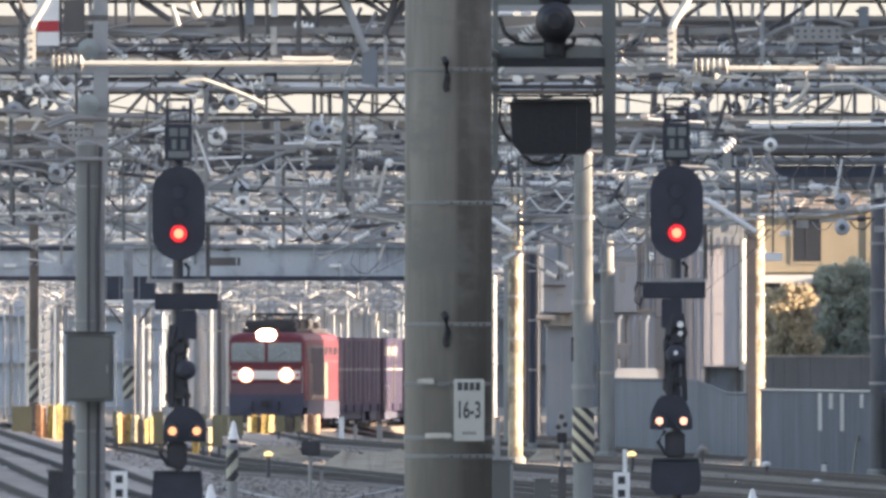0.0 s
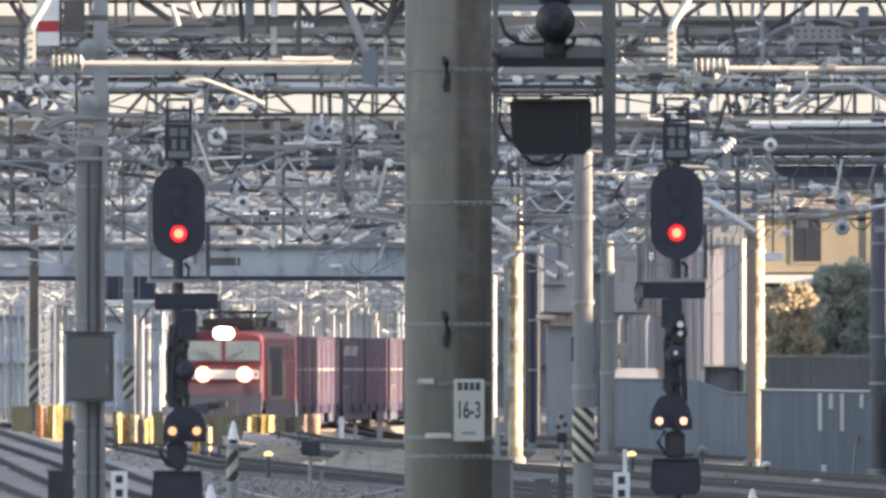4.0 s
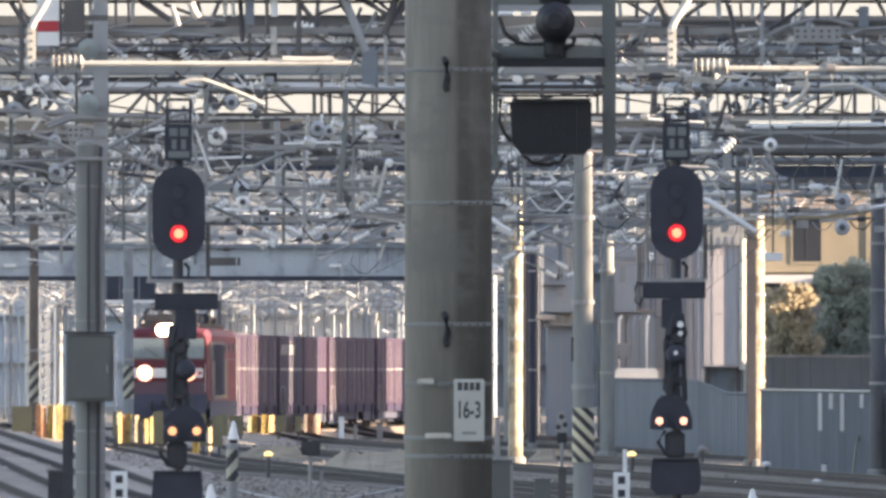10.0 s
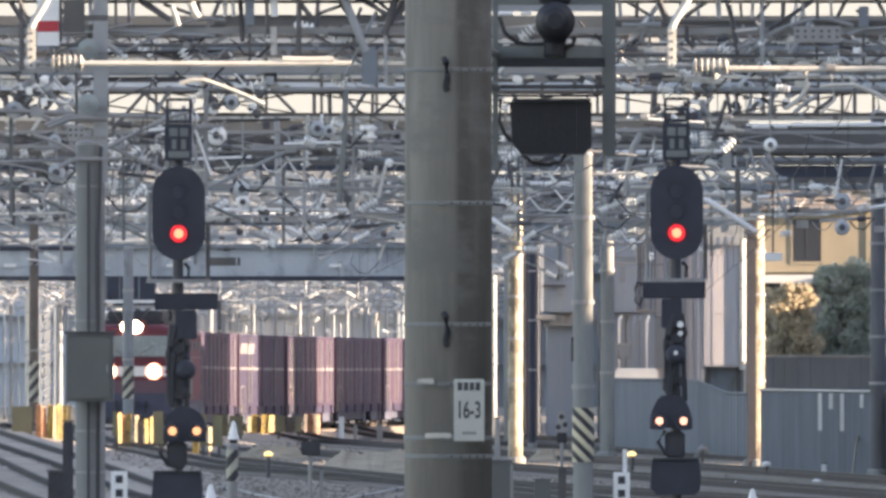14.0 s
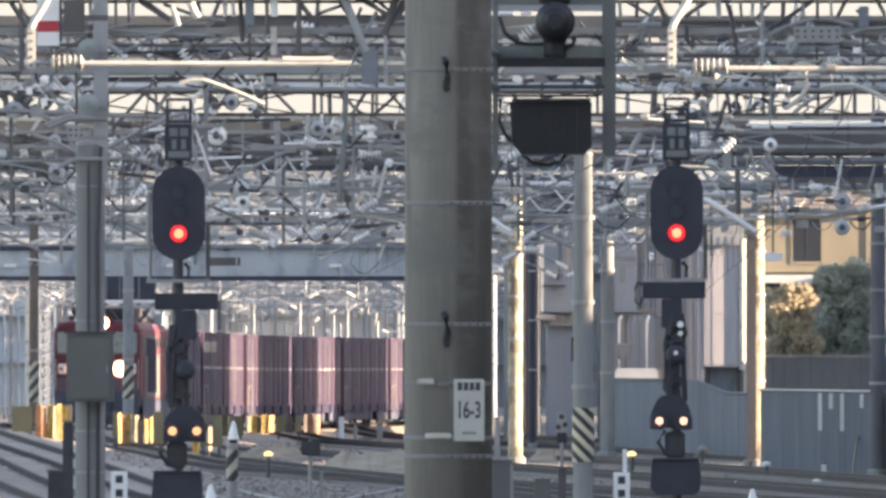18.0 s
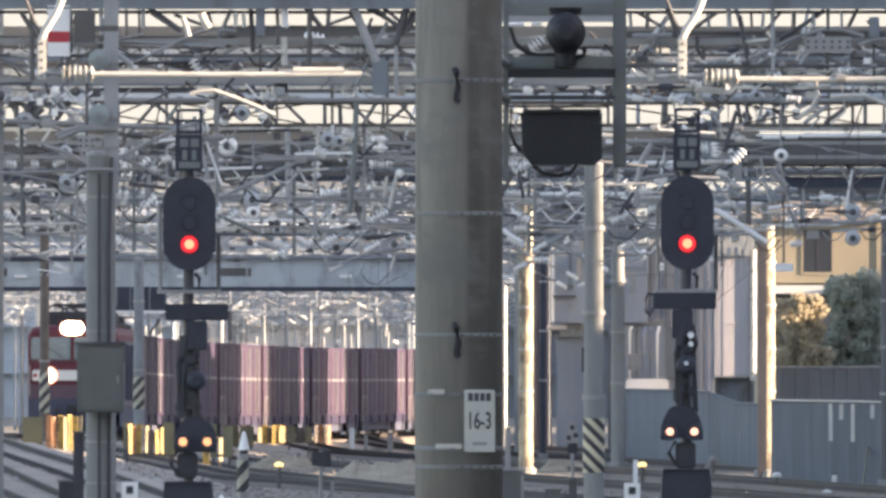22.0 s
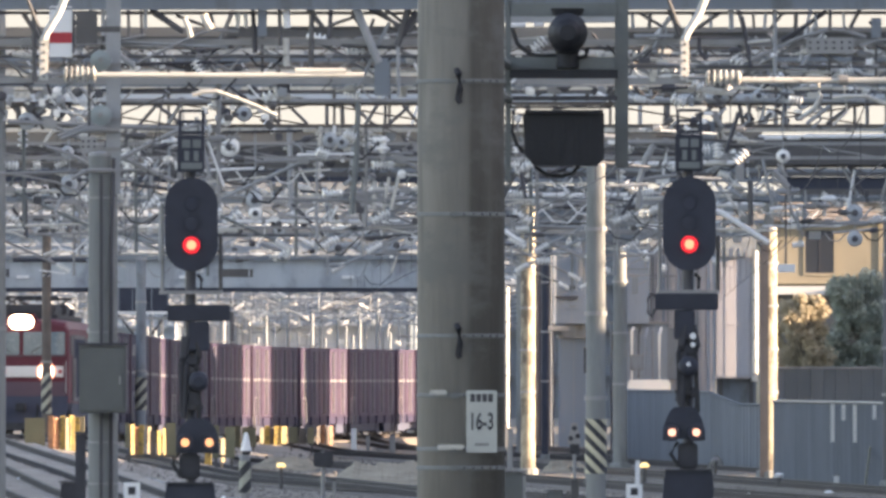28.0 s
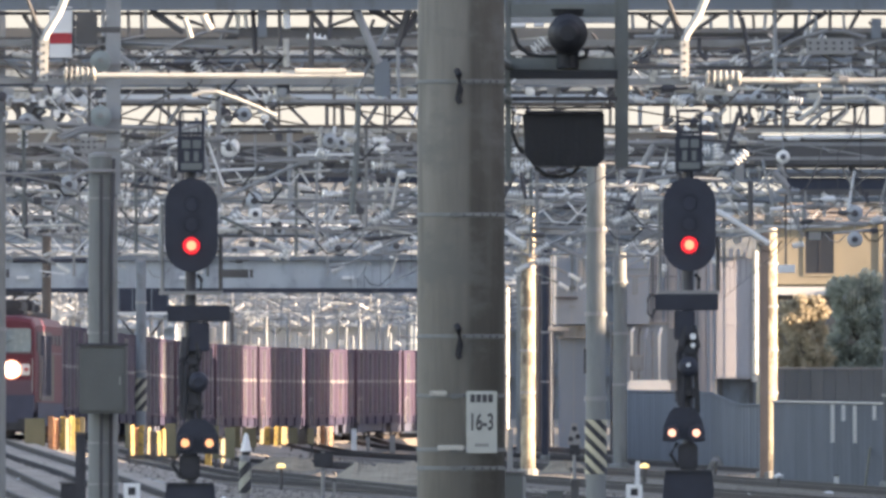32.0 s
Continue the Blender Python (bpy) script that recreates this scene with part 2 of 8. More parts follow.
def thing(name, at, label, category, group="", kind=""):
    """A top-level thing: an Empty at its base."""
    ob = new(name)
    ob.location = at
    ob.empty_display_size = 0.2
    ORIGIN[ob.name] = Vector(at)
    return tagged(ob, label, category, group, kind)


def part(name, bm, mat, parent, label="", smooth=False):
    """One mesh of a thing, given in the place's own metres."""
    o = ORIGIN[parent.name]
    bmesh.ops.translate(bm, verts=bm.verts, vec=-o)
    me = bpy.data.meshes.new(name)
    if smooth:
        for f in bm.faces:
            f.smooth = True
    bm.to_mesh(me)
    bm.free()
    me.materials.append(mat)
    ob = new(name, me)
    ob.parent = parent
    ORIGIN[ob.name] = o
    return tagged(ob, label)


def solo(name, bm, mat, label, category, group="", kind="", smooth=False):
    """A thing that is one mesh."""
    lo = Vector([min(v.co[i] for v in bm.verts) for i in range(3)])
    hi = Vector([max(v.co[i] for v in bm.verts) for i in range(3)])
    o = Vector(((lo.x + hi.x) / 2, (lo.y + hi.y) / 2, lo.z))
    bmesh.ops.translate(bm, verts=bm.verts, vec=-o)
    if smooth:
        for f in bm.faces:
            f.smooth = True
    me = bpy.data.meshes.new(name)
    bm.to_mesh(me)
    bm.free()
    me.materials.append(mat)
    ob = new(name, me)
    ob.location = o
    ORIGIN[ob.name] = o
    return tagged(ob, label, category, group, kind)


def box(x0, x1, y0, y1, z0, z1, bevel=0.0, bm=None):
    bm = bm or bmesh.new()
    made = bmesh.ops.create_cube(bm, size=1, matrix=Matrix.Translation(((x0 + x1) / 2, (y0 + y1) / 2, (z0 + z1) / 2)) @ Matrix.Diagonal((abs(x1 - x0), abs(y1 - y0), abs(z1 - z0), 1)))
    if bevel:
        edges = {e for v in made["verts"] for e in v.link_edges}
        bmesh.ops.bevel(bm, geom=list(edges), offset=bevel, segments=2, affect="EDGES")
    return bm


def rod(points, r, seg=8, bm=None):
    """A round bar along a line of points."""
    bm = bm or bmesh.new()
    pts = [Vector(p) for p in points]
    rings = []
    for i, p in enumerate(pts):
        d = (pts[min(i + 1, len(pts) - 1)] - pts[max(i - 1, 0)]).normalized()
        a = d.cross(Vector((0, 0, 1)))
        if a.length < 1e-3:
            a = d.cross(Vector((0, 1, 0)))
        a.normalize()
        b = d.cross(a)
        rings.append([bm.verts.new(p + (a * math.cos(k) + b * math.sin(k)) * r) for k in [2 * math.pi * j / seg for j in range(seg)]])
    for u, v in zip(rings, rings[1:]):
        for j in range(seg):
            bm.faces.new((u[j], u[(j + 1) % seg], v[(j + 1) % seg], v[j]))
    bm.faces.new(rings[0][::-1])
    bm.faces.new(rings[-1])
    bmesh.ops.recalc_face_normals(bm, faces=bm.faces)
    return bm


def lathe(p, q, profile, seg=14, bm=None):
    """A turned body along the line p to q: pairs of (share of the way, radius)."""
    bm = bm or bmesh.new()
    p, q = Vector(p), Vector(q)
    d = (q - p).normalized()
    a = d.cross(Vector((0, 0, 1)))
    if a.length < 1e-3:
        a = d.cross(Vector((0, 1, 0)))
    a.normalize()
    b = d.cross(a)
    rings = []
    for s, r in profile:
        c = p.lerp(q, s)
        rings.append([bm.verts.new(c + (a * math.cos(k) + b * math.sin(k)) * r) for k in [2 * math.pi * j / seg for j in range(seg)]])
    for u, v in zip(rings, rings[1:]):
        for j in range(seg):
            bm.faces.new((u[j], u[(j + 1) % seg], v[(j + 1) % seg], v[j]))
    bm.faces.new(rings[0][::-1])
    bm.faces.new(rings[-1])
    bmesh.ops.recalc_face_normals(bm, faces=bm.faces)
    return bm


def ribs(n, r0, r1):
    """The profile of an insulator with n sheds."""
    out = [(0, r0)]
    for i in range(n):
        s = i / n
        out += [(s + 0.15 / n, r0), (s + 0.4 / n, r1), (s + 0.6 / n, r1), (s + 0.85 / n, r0)]
    return out + [(1, r0)]


def plate(outline, y0, y1, bm=None):
    """A plate cut to an outline of (x, z), standing across the line of the tracks."""
    bm = bm or bmesh.new()
    a = [bm.verts.new((x, y0, z)) for x, z in outline]
    b = [bm.verts.new((x, y1, z)) for x, z in outline]
    bm.faces.new(a)
    bm.faces.new(b[::-1])
    for i in range(len(a)):
        j = (i + 1) % len(a)
        bm.faces.new((a[i], b[i], b[j], a[j]))
    bmesh.ops.recalc_face_normals(bm, faces=bm.faces)
    return bm


def stadium(cx, cz, w, h, n=10):
    r = w / 2
    top = [(cx + r * math.cos(k), cz + h / 2 - r + r * math.sin(k)) for k in [math.pi * i / n for i in range(n + 1)]]
    low = [(cx + r * math.cos(k), cz - h / 2 + r + r * math.sin(k)) for k in [math.pi + math.pi * i / n for i in range(n + 1)]]
    return top + low


def disc(c, r, depth, seg=20, bm=None):
    """A short drum that faces along the tracks."""
    return lathe((c[0], c[1], c[2]), (c[0], c[1] + depth, c[2]), [(0, r * 0.9), (0.15, r), (1, r)], seg, bm)



# ---- the freight line's course ----
def slope(d):
    """How far the line swings sideways for each metre of distance."""
    return float(np.interp(d, (400, 508, 554, 576, 598, 622, 640, 665, 705, 745), (0.030, 0.033, 0.0450, 0.0475, 0.0545, 0.0705, 0.084, 0.087, 0.0865, 0.0003)))


LINE = [-17.25]
for i in range(1199):
    LINE.append(LINE[-1] + slope(400 + 0.5 * i) * 0.5)


def line_at(d):
    """The rail level at distance d on the freight line, which climbs towards the camera."""
    i = min(max((d - 400) / 0.5, 0), 1198.5)
    k = int(i)
    z = float(np.interp(d, (470, 508, 543, 565, 587, 609, 644), (1.0, 0.92, 0.75, 0.58, 0.46, 0.39, 0.32)))
    return Vector((LINE[k] + (LINE[k + 1] - LINE[k]) * (i - k), d, z))


# ---- ground and tracks ----
solo("ground", box(-1500, 1500, -60, 4500, -0.6, -0.12), GROUND, "dusty brown rail yard ground", "ground", kind="structure")


def ground_z(x, y):
    """The ground's height: flat, but for the long shoulder that falls from the freight line towards the yard."""
    line = line_at(max(y, 400))
    x0 = line.x + 1.4 - 0.03 * max(0, 400 - y)
    x1 = float(np.interp(y, (400, 475, 512, 540, 600, 644), (-5.5, -6.2, -7.6, -7.0, -4.5, -2.5)))
    k = min(max((x - x0) / (x1 - x0), 0), 1) ** float(np.interp(y, (400, 475), (1.5, 1.1)))
    rise = float(np.interp(y, (250, 380), (0, 1)))
    return -0.12 + (line.z - 0.14 + 0.12) * (1 - k) * rise


def shoulder():
    bm = bmesh.new()
    rows = []
    for j in range(96):
        y = 250 + 4.2 * j
        right = float(np.interp(y, (400, 475, 512, 540, 600, 644), (-5.5, -6.2, -7.6, -7.0, -4.5, -2.5)))
        rows.append([bm.verts.new((x, y, ground_z(x, y) + (0.004 if i < 24 else -0.05) + 0.02 * math.sin(x * 3.1 + y * 0.37))) for i, x in enumerate([-40 + (right + 0.3 + 40) * (q / 24) ** 0.6 for q in range(25)])])
    for a, b in zip(rows, rows[1:]):
        for i in range(24):
            bm.faces.new((a[i], a[i + 1], b[i + 1], b[i]))
    solo("bank", bm, SHOULDER, "long low shoulder of pale ballast below the freight line", "bank", kind="structure", smooth=True)


shoulder()


def bed(points, width, top, base):
    """A bank of ballast along a line."""
    bm = bmesh.new()
    rows = []
    for x, y, z in points:
        rows.append([bm.verts.new((x + s, y, h)) for s, h in ((-width / 2 - 0.9 * (z + top - base), base), (-width / 2, z + top), (width / 2, z + top), (width / 2 + 0.9 * (z + top - base), base))])
    for a, b in zip(rows, rows[1:]):
        for j in range(3):
            bm.faces.new((a[j], a[j + 1], b[j + 1], b[j]))
    bm.faces.new(rows[0])
    bm.faces.new(rows[-1][::-1])
    bmesh.ops.recalc_face_normals(bm, faces=bm.faces)
    return bm


def ribbon(points, side, half, z0, z1):
    """A rail: a bar swept along a line, set off to one side."""
    bm = bmesh.new()
    rows = []
    for x, y, z in points:
        rows.append([bm.verts.new((x + side + s, y, z + h)) for s, h in ((-half, z0), (-half, z1), (half, z1), (half, z0))])
    for a, b in zip(rows, rows[1:]):
        for j in range(3):
            bm.faces.new((a[j], a[j + 1], b[j + 1], b[j]))
    bm.faces.new(rows[0])
    bm.faces.new(rows[-1][::-1])
    bmesh.ops.recalc_face_normals(bm, faces=bm.faces)
    return bm


SLEEPER_MESH = bpy.data.meshes.new("sleeper")
sbm = box(-1.0, 1.0, -0.12, 0.12, -0.2, 0.0, 0.02)
sbm.to_mesh(SLEEPER_MESH)
sbm.free()
SLEEPER_MESH.materials.append(SLEEPER)


def track(points, label, sleepers=(0, 0), stone=None, half=0.034):
    t = thing("railway_track", points[0], label, "track", "tracks of the yard", "structure")
    part("ballast_bed", bed(points, 2.7, -0.13, -0.3), stone or BALLAST, t)
    for side in (-0.5335, 0.5335):
        rail = part("rail", ribbon(points, side, half, -0.14, 0.0), RAIL, t)
        part("rail_head", ribbon(points, side, 0.03, 0.0, 0.006), RAIL_TOP, rail, "polished running surface")
    ys = np.array([p[1] for p in points])
    y = sleepers[0]
    while y < sleepers[1]:
        s = new("sleeper", SLEEPER_MESH)
        s.parent = t
        s.location = Vector((np.interp(y, ys, [p[0] for p in points]), y, np.interp(y, ys, [p[2] for p in points]) - 0.11)) - Vector(points[0])
        y += 1.3
    return t


def swung(x0, y0, x1, y1, bend=0.0):
    """A line of points on the ground from one place to another with a slight curve."""
    line = [(x0 + (x1 - x0) * k + bend * math.sin(math.pi * k), y0 + (y1 - y0) * k) for k in [i / 24 for i in range(25)]]
    return [(x, y, ground_z(x, y) + 0.18) for x, y in line]


track(swung(-4.1, 320, -13.1, 470), "worn yard track on pale ballast", stone=SHOULDER, half=0.045)
track(swung(-5.16, 290, -14.16, 440), "worn yard track on pale ballast", stone=SHOULDER, half=0.045)
track(swung(3.95, 320, -8.77, 520), "worn yard track on brown ballast", half=0.05)
track(swung(7.79, 326.0, -22.01, 607.8, -0.80), "worn yard track on brown ballast", (350, 480))
track(swung(15.74, 310.9, -5.90, 621.8, 0.50), "worn yard track on brown ballast", (330, 470))
track(swung(20.86, 326.0, -0.50, 621.8, 0.80), "worn yard track on brown ballast")
track(swung(22.59, 372.5, 2.47, 636.5, 0.60), "worn yard track on brown ballast")
track(swung(18.15, 346.9, -4.11, 668.1, 0.60), "worn yard track on brown ballast")
track(swung(13.65, 288.7, -6.69, 549.9, 0.50), "worn yard track on brown ballast")

bank = [tuple(line_at(d)) for d in range(402, 990, 7)]
track(bank, "freight line raised on a low ballast bank")


def stones(count, seed):
    """Loose ballast stones and clods between the tracks."""
    rn = random.Random(seed)
    verts, faces = [], []
    for i in range(count):
        y = rn.uniform(335, 590)
        x = rn.uniform(-0.0275, 0.0275) * y
        r = rn.uniform(0.015, 0.04) * (2.0 if rn.random() < 0.06 else 1.0)
        z = ground_z(x, y) + r * 0.2
        k = len(verts)
        q = [rn.uniform(0.6, 1.3) * r for _ in range(5)]
        verts += [(x + q[0], y, z), (x, y + q[1] * 2, z), (x - q[2], y, z), (x, y - q[3] * 2, z), (x + rn.uniform(-0.3, 0.3) * r, y, z + q[4] * 1.1)]
        faces += [(k, k + 1, k + 4), (k + 1, k + 2, k + 4), (k + 2, k + 3, k + 4), (k + 3, k, k + 4), (k + 3, k + 2, k + 1, k)]
    me = bpy.data.meshes.new("ballast_stones")
    me.from_pydata(verts, [], faces)
    me.materials.append(STONE)
    tagged(new("ballast_stones", me), "loose pale stones strewn between the tracks", "stones", kind="stuff")


stones(16000, 21)

# ---- unseen walls added to cut the low sun into strips, with gaps between them ----
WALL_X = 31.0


def sun_block(y0, y1, h):
    t = thing("wall_shed", (WALL_X, y0, 0), "unseen pale blue wall cutting the low sun into strips", "wall", kind="structure")
    part("wall", box(WALL_X, WALL_X + 0.3, y0, y1, -0.3, h), BOUNCE_BLUE, t)
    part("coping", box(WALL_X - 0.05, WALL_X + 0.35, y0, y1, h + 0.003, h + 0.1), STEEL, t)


sun_block(-40.00, 180.50, 20.0)
sun_block(180.50, 184.50, 11.1)
sun_block(184.50, 264.79, 20.0)
sun_block(264.79, 265.30, 9.0)
sun_block(265.30, 461.50, 20.0)
sun_block(477.00, 500.10, 20.0)
sun_block(500.10, 500.80, 10.45)
sun_block(500.80, 565.05, 20.0)
sun_block(567.74, 592.10, 20.0)
sun_block(592.10, 594.74, 6.7)
sun_block(594.74, 607.09, 20.0)
sun_block(619.77, 633.31, 20.0)
sun_block(637.75, 645.08, 15.5)
sun_block(652.51, 675.31, 15.5)
sun_block(682.56, 720.00, 15.5)
sun_block(720.00, 724.00, 8.1)
sun_block(724.00, 755.50, 12.0)
sun_block(755.50, 759.50, 9.3)
sun_block(759.50, 824.00, 15.5)
sun_block(843.00, 862.00, 20.0)
sun_block(881.00, 897.00, 20.0)
sun_block(915.00, 1106.80, 45.0)

# unseen wall added to darken the near pole from its right
t = thing("wall_station", (8.0, 30, 0), "unseen grey wall that keeps side light off the near pole", "wall", kind="structure")
part("wall", box(8.0, 8.4, -20, 140, -0.3, 7.5), OLD_CONCRETE, t)
part("coping", box(7.9, 8.5, -20, 140, 7.503, 7.7), STEEL, t)

# the hazy evening sky low over the horizon
solo("backdrop", box(-320, 320, 3900, 3910, -0.6, 260), HAZE, "pale hazy evening sky low over the horizon", "sky", kind="structure")

# ---- far things: plate girder bridge, covered footbridge, filler blocks ----
def girder_bridge(y, x0, x1, z0, z1):
    t = thing("girder_bridge", ((x0 + x1) / 2, y, 0), "blue-grey steel plate girder bridge over the tracks", "bridge", kind="structure")
    part("web", box(x0, x1, y, y + 0.12, z0 + 0.15, z1 - 0.15), BRIDGE_BLUE, t)
    part("top_flange", box(x0, x1, y - 0.25, y + 0.5, z1 - 0.147, z1), BLUE_GREY, t)
    part("bottom_flange", box(x0, x1, y - 0.25, y + 0.5, z0, z0 + 0.147), NAVY, t)
    x, i = x0 + 0.6, 0
    while x < x1:
        part("stiffener", box(x, x + 0.05, y - 0.16, y - 0.003, z0 + 0.15, z1 - 0.15), BRIDGE_BLUE, t)
        if i % 3 == 1:
            part("patch_plate", box(x + 0.35, x + 1.5, y - 0.03, y - 0.004, z0 + 0.3 + 0.2 * (i % 2), z1 - 0.45), STEEL if i % 2 else BRIDGE_BLUE, t)
        if i % 4 == 2:
            part("cable_box", box(x + 0.4, x + 0.8, y - 0.2, y - 0.05, z0 + 0.45, z0 + 0.55), WHITE, t)
        x += 1.35
        i += 1
    s = part("sign_board", box(-11.205, -9.5, y - 1.0, y - 0.9, 4.836, 5.604, 0.01), NAVY, t, "dark blue board hung under the girder")
    for x in (-11.168, -10.718, -10.081, -9.537):
        part("board_batten", box(x - 0.02, x + 0.02, y - 1.03, y - 1.003, 4.836, 5.604), BLUE_GREY, s)
        part("board_hanger", box(x - 0.02, x + 0.02, y - 0.9, y - 0.2, 5.548, 5.604), STEEL, s)
    part("board_rail", box(-11.243, -9.463, y - 1.05, y - 0.95, 4.742, 4.83), WHITE, s)
    part("board_rail", box(-11.243, -9.463, y - 1.05, y - 0.95, 4.555, 4.649), GALV, s)
    for a, b in ((-11.205, -10.68), (-9.594, -10.081)):
        part("board_brace", rod([(a, y - 0.98, 4.742), (b, y - 0.98, 4.068)], 0.04, 6), DARK_STEEL, s)
    for x in (x0, x1 - 1.1):
        part("pier", box(x, x + 1.0, y + 0.1, y + 1.2, -0.3, z0 - 0.003, 0.05), OLD_CONCRETE, t)
    return t


girder_bridge(562, -18.283, 1.464, 5.478, 6.698)


def footbridge(y, x0, x1):
    t = thing("covered_footbridge", (x0, y, 0), "brown-grey covered footbridge with an open band under its roof", "footbridge", kind="structure")
    xc = 17.198
    part("parapet", box(x0, xc, y, y + 0.2, 14.028, 16.376), BROWN_GREY, t)
    part("parapet_rail", box(x0, x1, y - 0.15, y + 0.3, 16.379, 16.725), CREAM, t)
    part("deck_edge", box(x0, xc, y - 0.1, y + 3, 13.615, 14.021), NAVY, t)
    part("sill_pipe", rod([(x0, y - 0.2, 15.17), (xc, y - 0.2, 15.17)], 0.09), DARK_STEEL, t)
    part("roof_fascia", box(x0, x1, y, y + 0.3, 21.199, 22.278), BROWN_GREY, t)
    part("gutter", box(x0, x1, y - 0.12, y - 0.004, 20.501, 20.739), DARK_STEEL, t)
    part("louvre", box(x0, x1, y + 0.02, y + 0.2, 20.745, 21.192), PALE_WALL, t)
    part("upper_panel", box(x0, x1, y, y + 0.25, 19.898, 20.739), BROWN_GREY, t)
    part("pale_rail", box(x0, x1, y - 0.08, y + 0.2, 19.517, 19.892), CREAM, t)
    part("lintel", box(x0, x1, y, y + 0.25, 19.136, 19.511), BROWN_GREY, t)
    part("pale_infill", box(x0, x1, y + 0.05, y + 0.25, 18.756, 19.13), CREAM, t)
    part("shadow_gap", box(x0, x1, y + 0.1, y + 0.25, 18.533, 18.749), DARK_STEEL, t)
    part("pale_rail", box(x0, x1, y - 0.05, y + 0.2, 18.089, 18.527), FAR_WHITE, t)
    part("sill", box(x0, x1, y - 0.02, y + 0.25, 17.867, 18.083), DARK_STEEL, t)
    x = x0 + 0.3
    while x < x1:
        part("post", box(x, x + 0.16, y + 0.02, y + 0.18, 16.731, 17.861), STEEL, t)
        part("window_post", box(x, x + 0.16, y - 0.12, y - 0.082, 18.089, 19.892), STEEL, t)
        if x < xc:
            part("panel_joint", box(x, x + 0.06, y - 0.03, y - 0.003, 14.028, 16.376), STEEL, t)
        x += 3.1
    for x in (x0 + 1, (x0 + x1) / 2, x1 - 2):
        part("pier", box(x, x + 0.9, y + 0.5, y + 1.4, -0.3, 13.609, 0.05), OLD_CONCRETE, t)
    return t


footbridge(950, -32.0, 30.5)


def far_block(name, y, x0, x1, z1, storeys, mat, label, pitch=2.4):
    """A far block with its storeys, window openings and balconies."""
    t = thing(name, ((x0 + x1) / 2, y, 0), label, "building")
    part("wall", box(x0, x1, y, y + 9, -0.3, z1), mat, t)
    part("roof", box(x0 - 0.3, x1 + 0.3, y - 0.3, y + 9.3, z1 + 0.003, z1 + 0.35), STEEL, t)
    h = z1 / storeys
    for s in range(storeys):
        z = h * s
        part("balcony_slab", box(x0, x1, y - 0.9, y - 0.003, z + h - 0.3, z + h - 0.12), mat, t)
        x, k = x0 + 0.7, 0
        while x < x1 - 1.2:
            w = part("window", box(x, x + 1.2, y - 0.05, y - 0.004, z + 0.6, z + h - 0.7), mat, t)
            part("window_frame", box(x - 0.08, x + 1.28, y - 0.09, y - 0.052, z + h - 0.7, z + h - 0.62), mat, w)
            x += pitch
            k += 1
    return t


# blocks added to fill the pale mass seen beyond the bridge
far_block("apartment_block", 1120, -40, -18.6, 15.419, 5, FAR_WHITE, "white filler block far beyond the bridge")
far_block("apartment_block", 1140, -18.5, -3.2, 15.836, 5, FAR_WHITE, "white filler block far beyond the girder bridge", 2.1)
far_block("apartment_block", 1110, -2.4, 12.0, 14.823, 5, BLUE_GREY, "blue-grey filler block beyond the bridge", 1.9)
far_block("apartment_block", 1130, 13.0, 30.5, 14.589, 4, BLUE_GREY, "blue-grey filler block behind the ochre house", 2.6)

def lattice_mast(x0, x1, y, z1):
    t = thing("lattice_mast", ((x0 + x1) / 2, y, -0.12), "pale steel lattice mast in the evening sun", "mast")
    for x in (x0, x1):
        for yy in (y, y + 0.9):
            part("leg", box(x - 0.08, x + 0.08, yy - 0.08, yy + 0.08, -0.2, z1), FAR_PALE, t)
    n = round(z1 / 0.6)
    for i in range(n):
        za, zb = z1 * i / n, z1 * (i + 1) / n
        part("brace", rod([(x0, y, za), (x1, y, zb)], 0.05, 5), FAR_PALE, t)
        part("brace", rod([(x1, y + 0.9, za), (x0, y + 0.9, zb)], 0.05, 5), FAR_PALE, t)
        part("gusset", box(x0 - 0.12, x0 + 0.16, y - 0.1, y - 0.085, zb - 0.14, zb + 0.14), FAR_PALE, t)
    part("ladder_plate", box((x0 + x1) / 2 - 0.14, (x0 + x1) / 2 + 0.14, y + 0.4, y + 0.45, 0, z1 - 0.4), FAR_PALE, t)


lattice_mast(-21.082, -20.255, 884, 6.538)

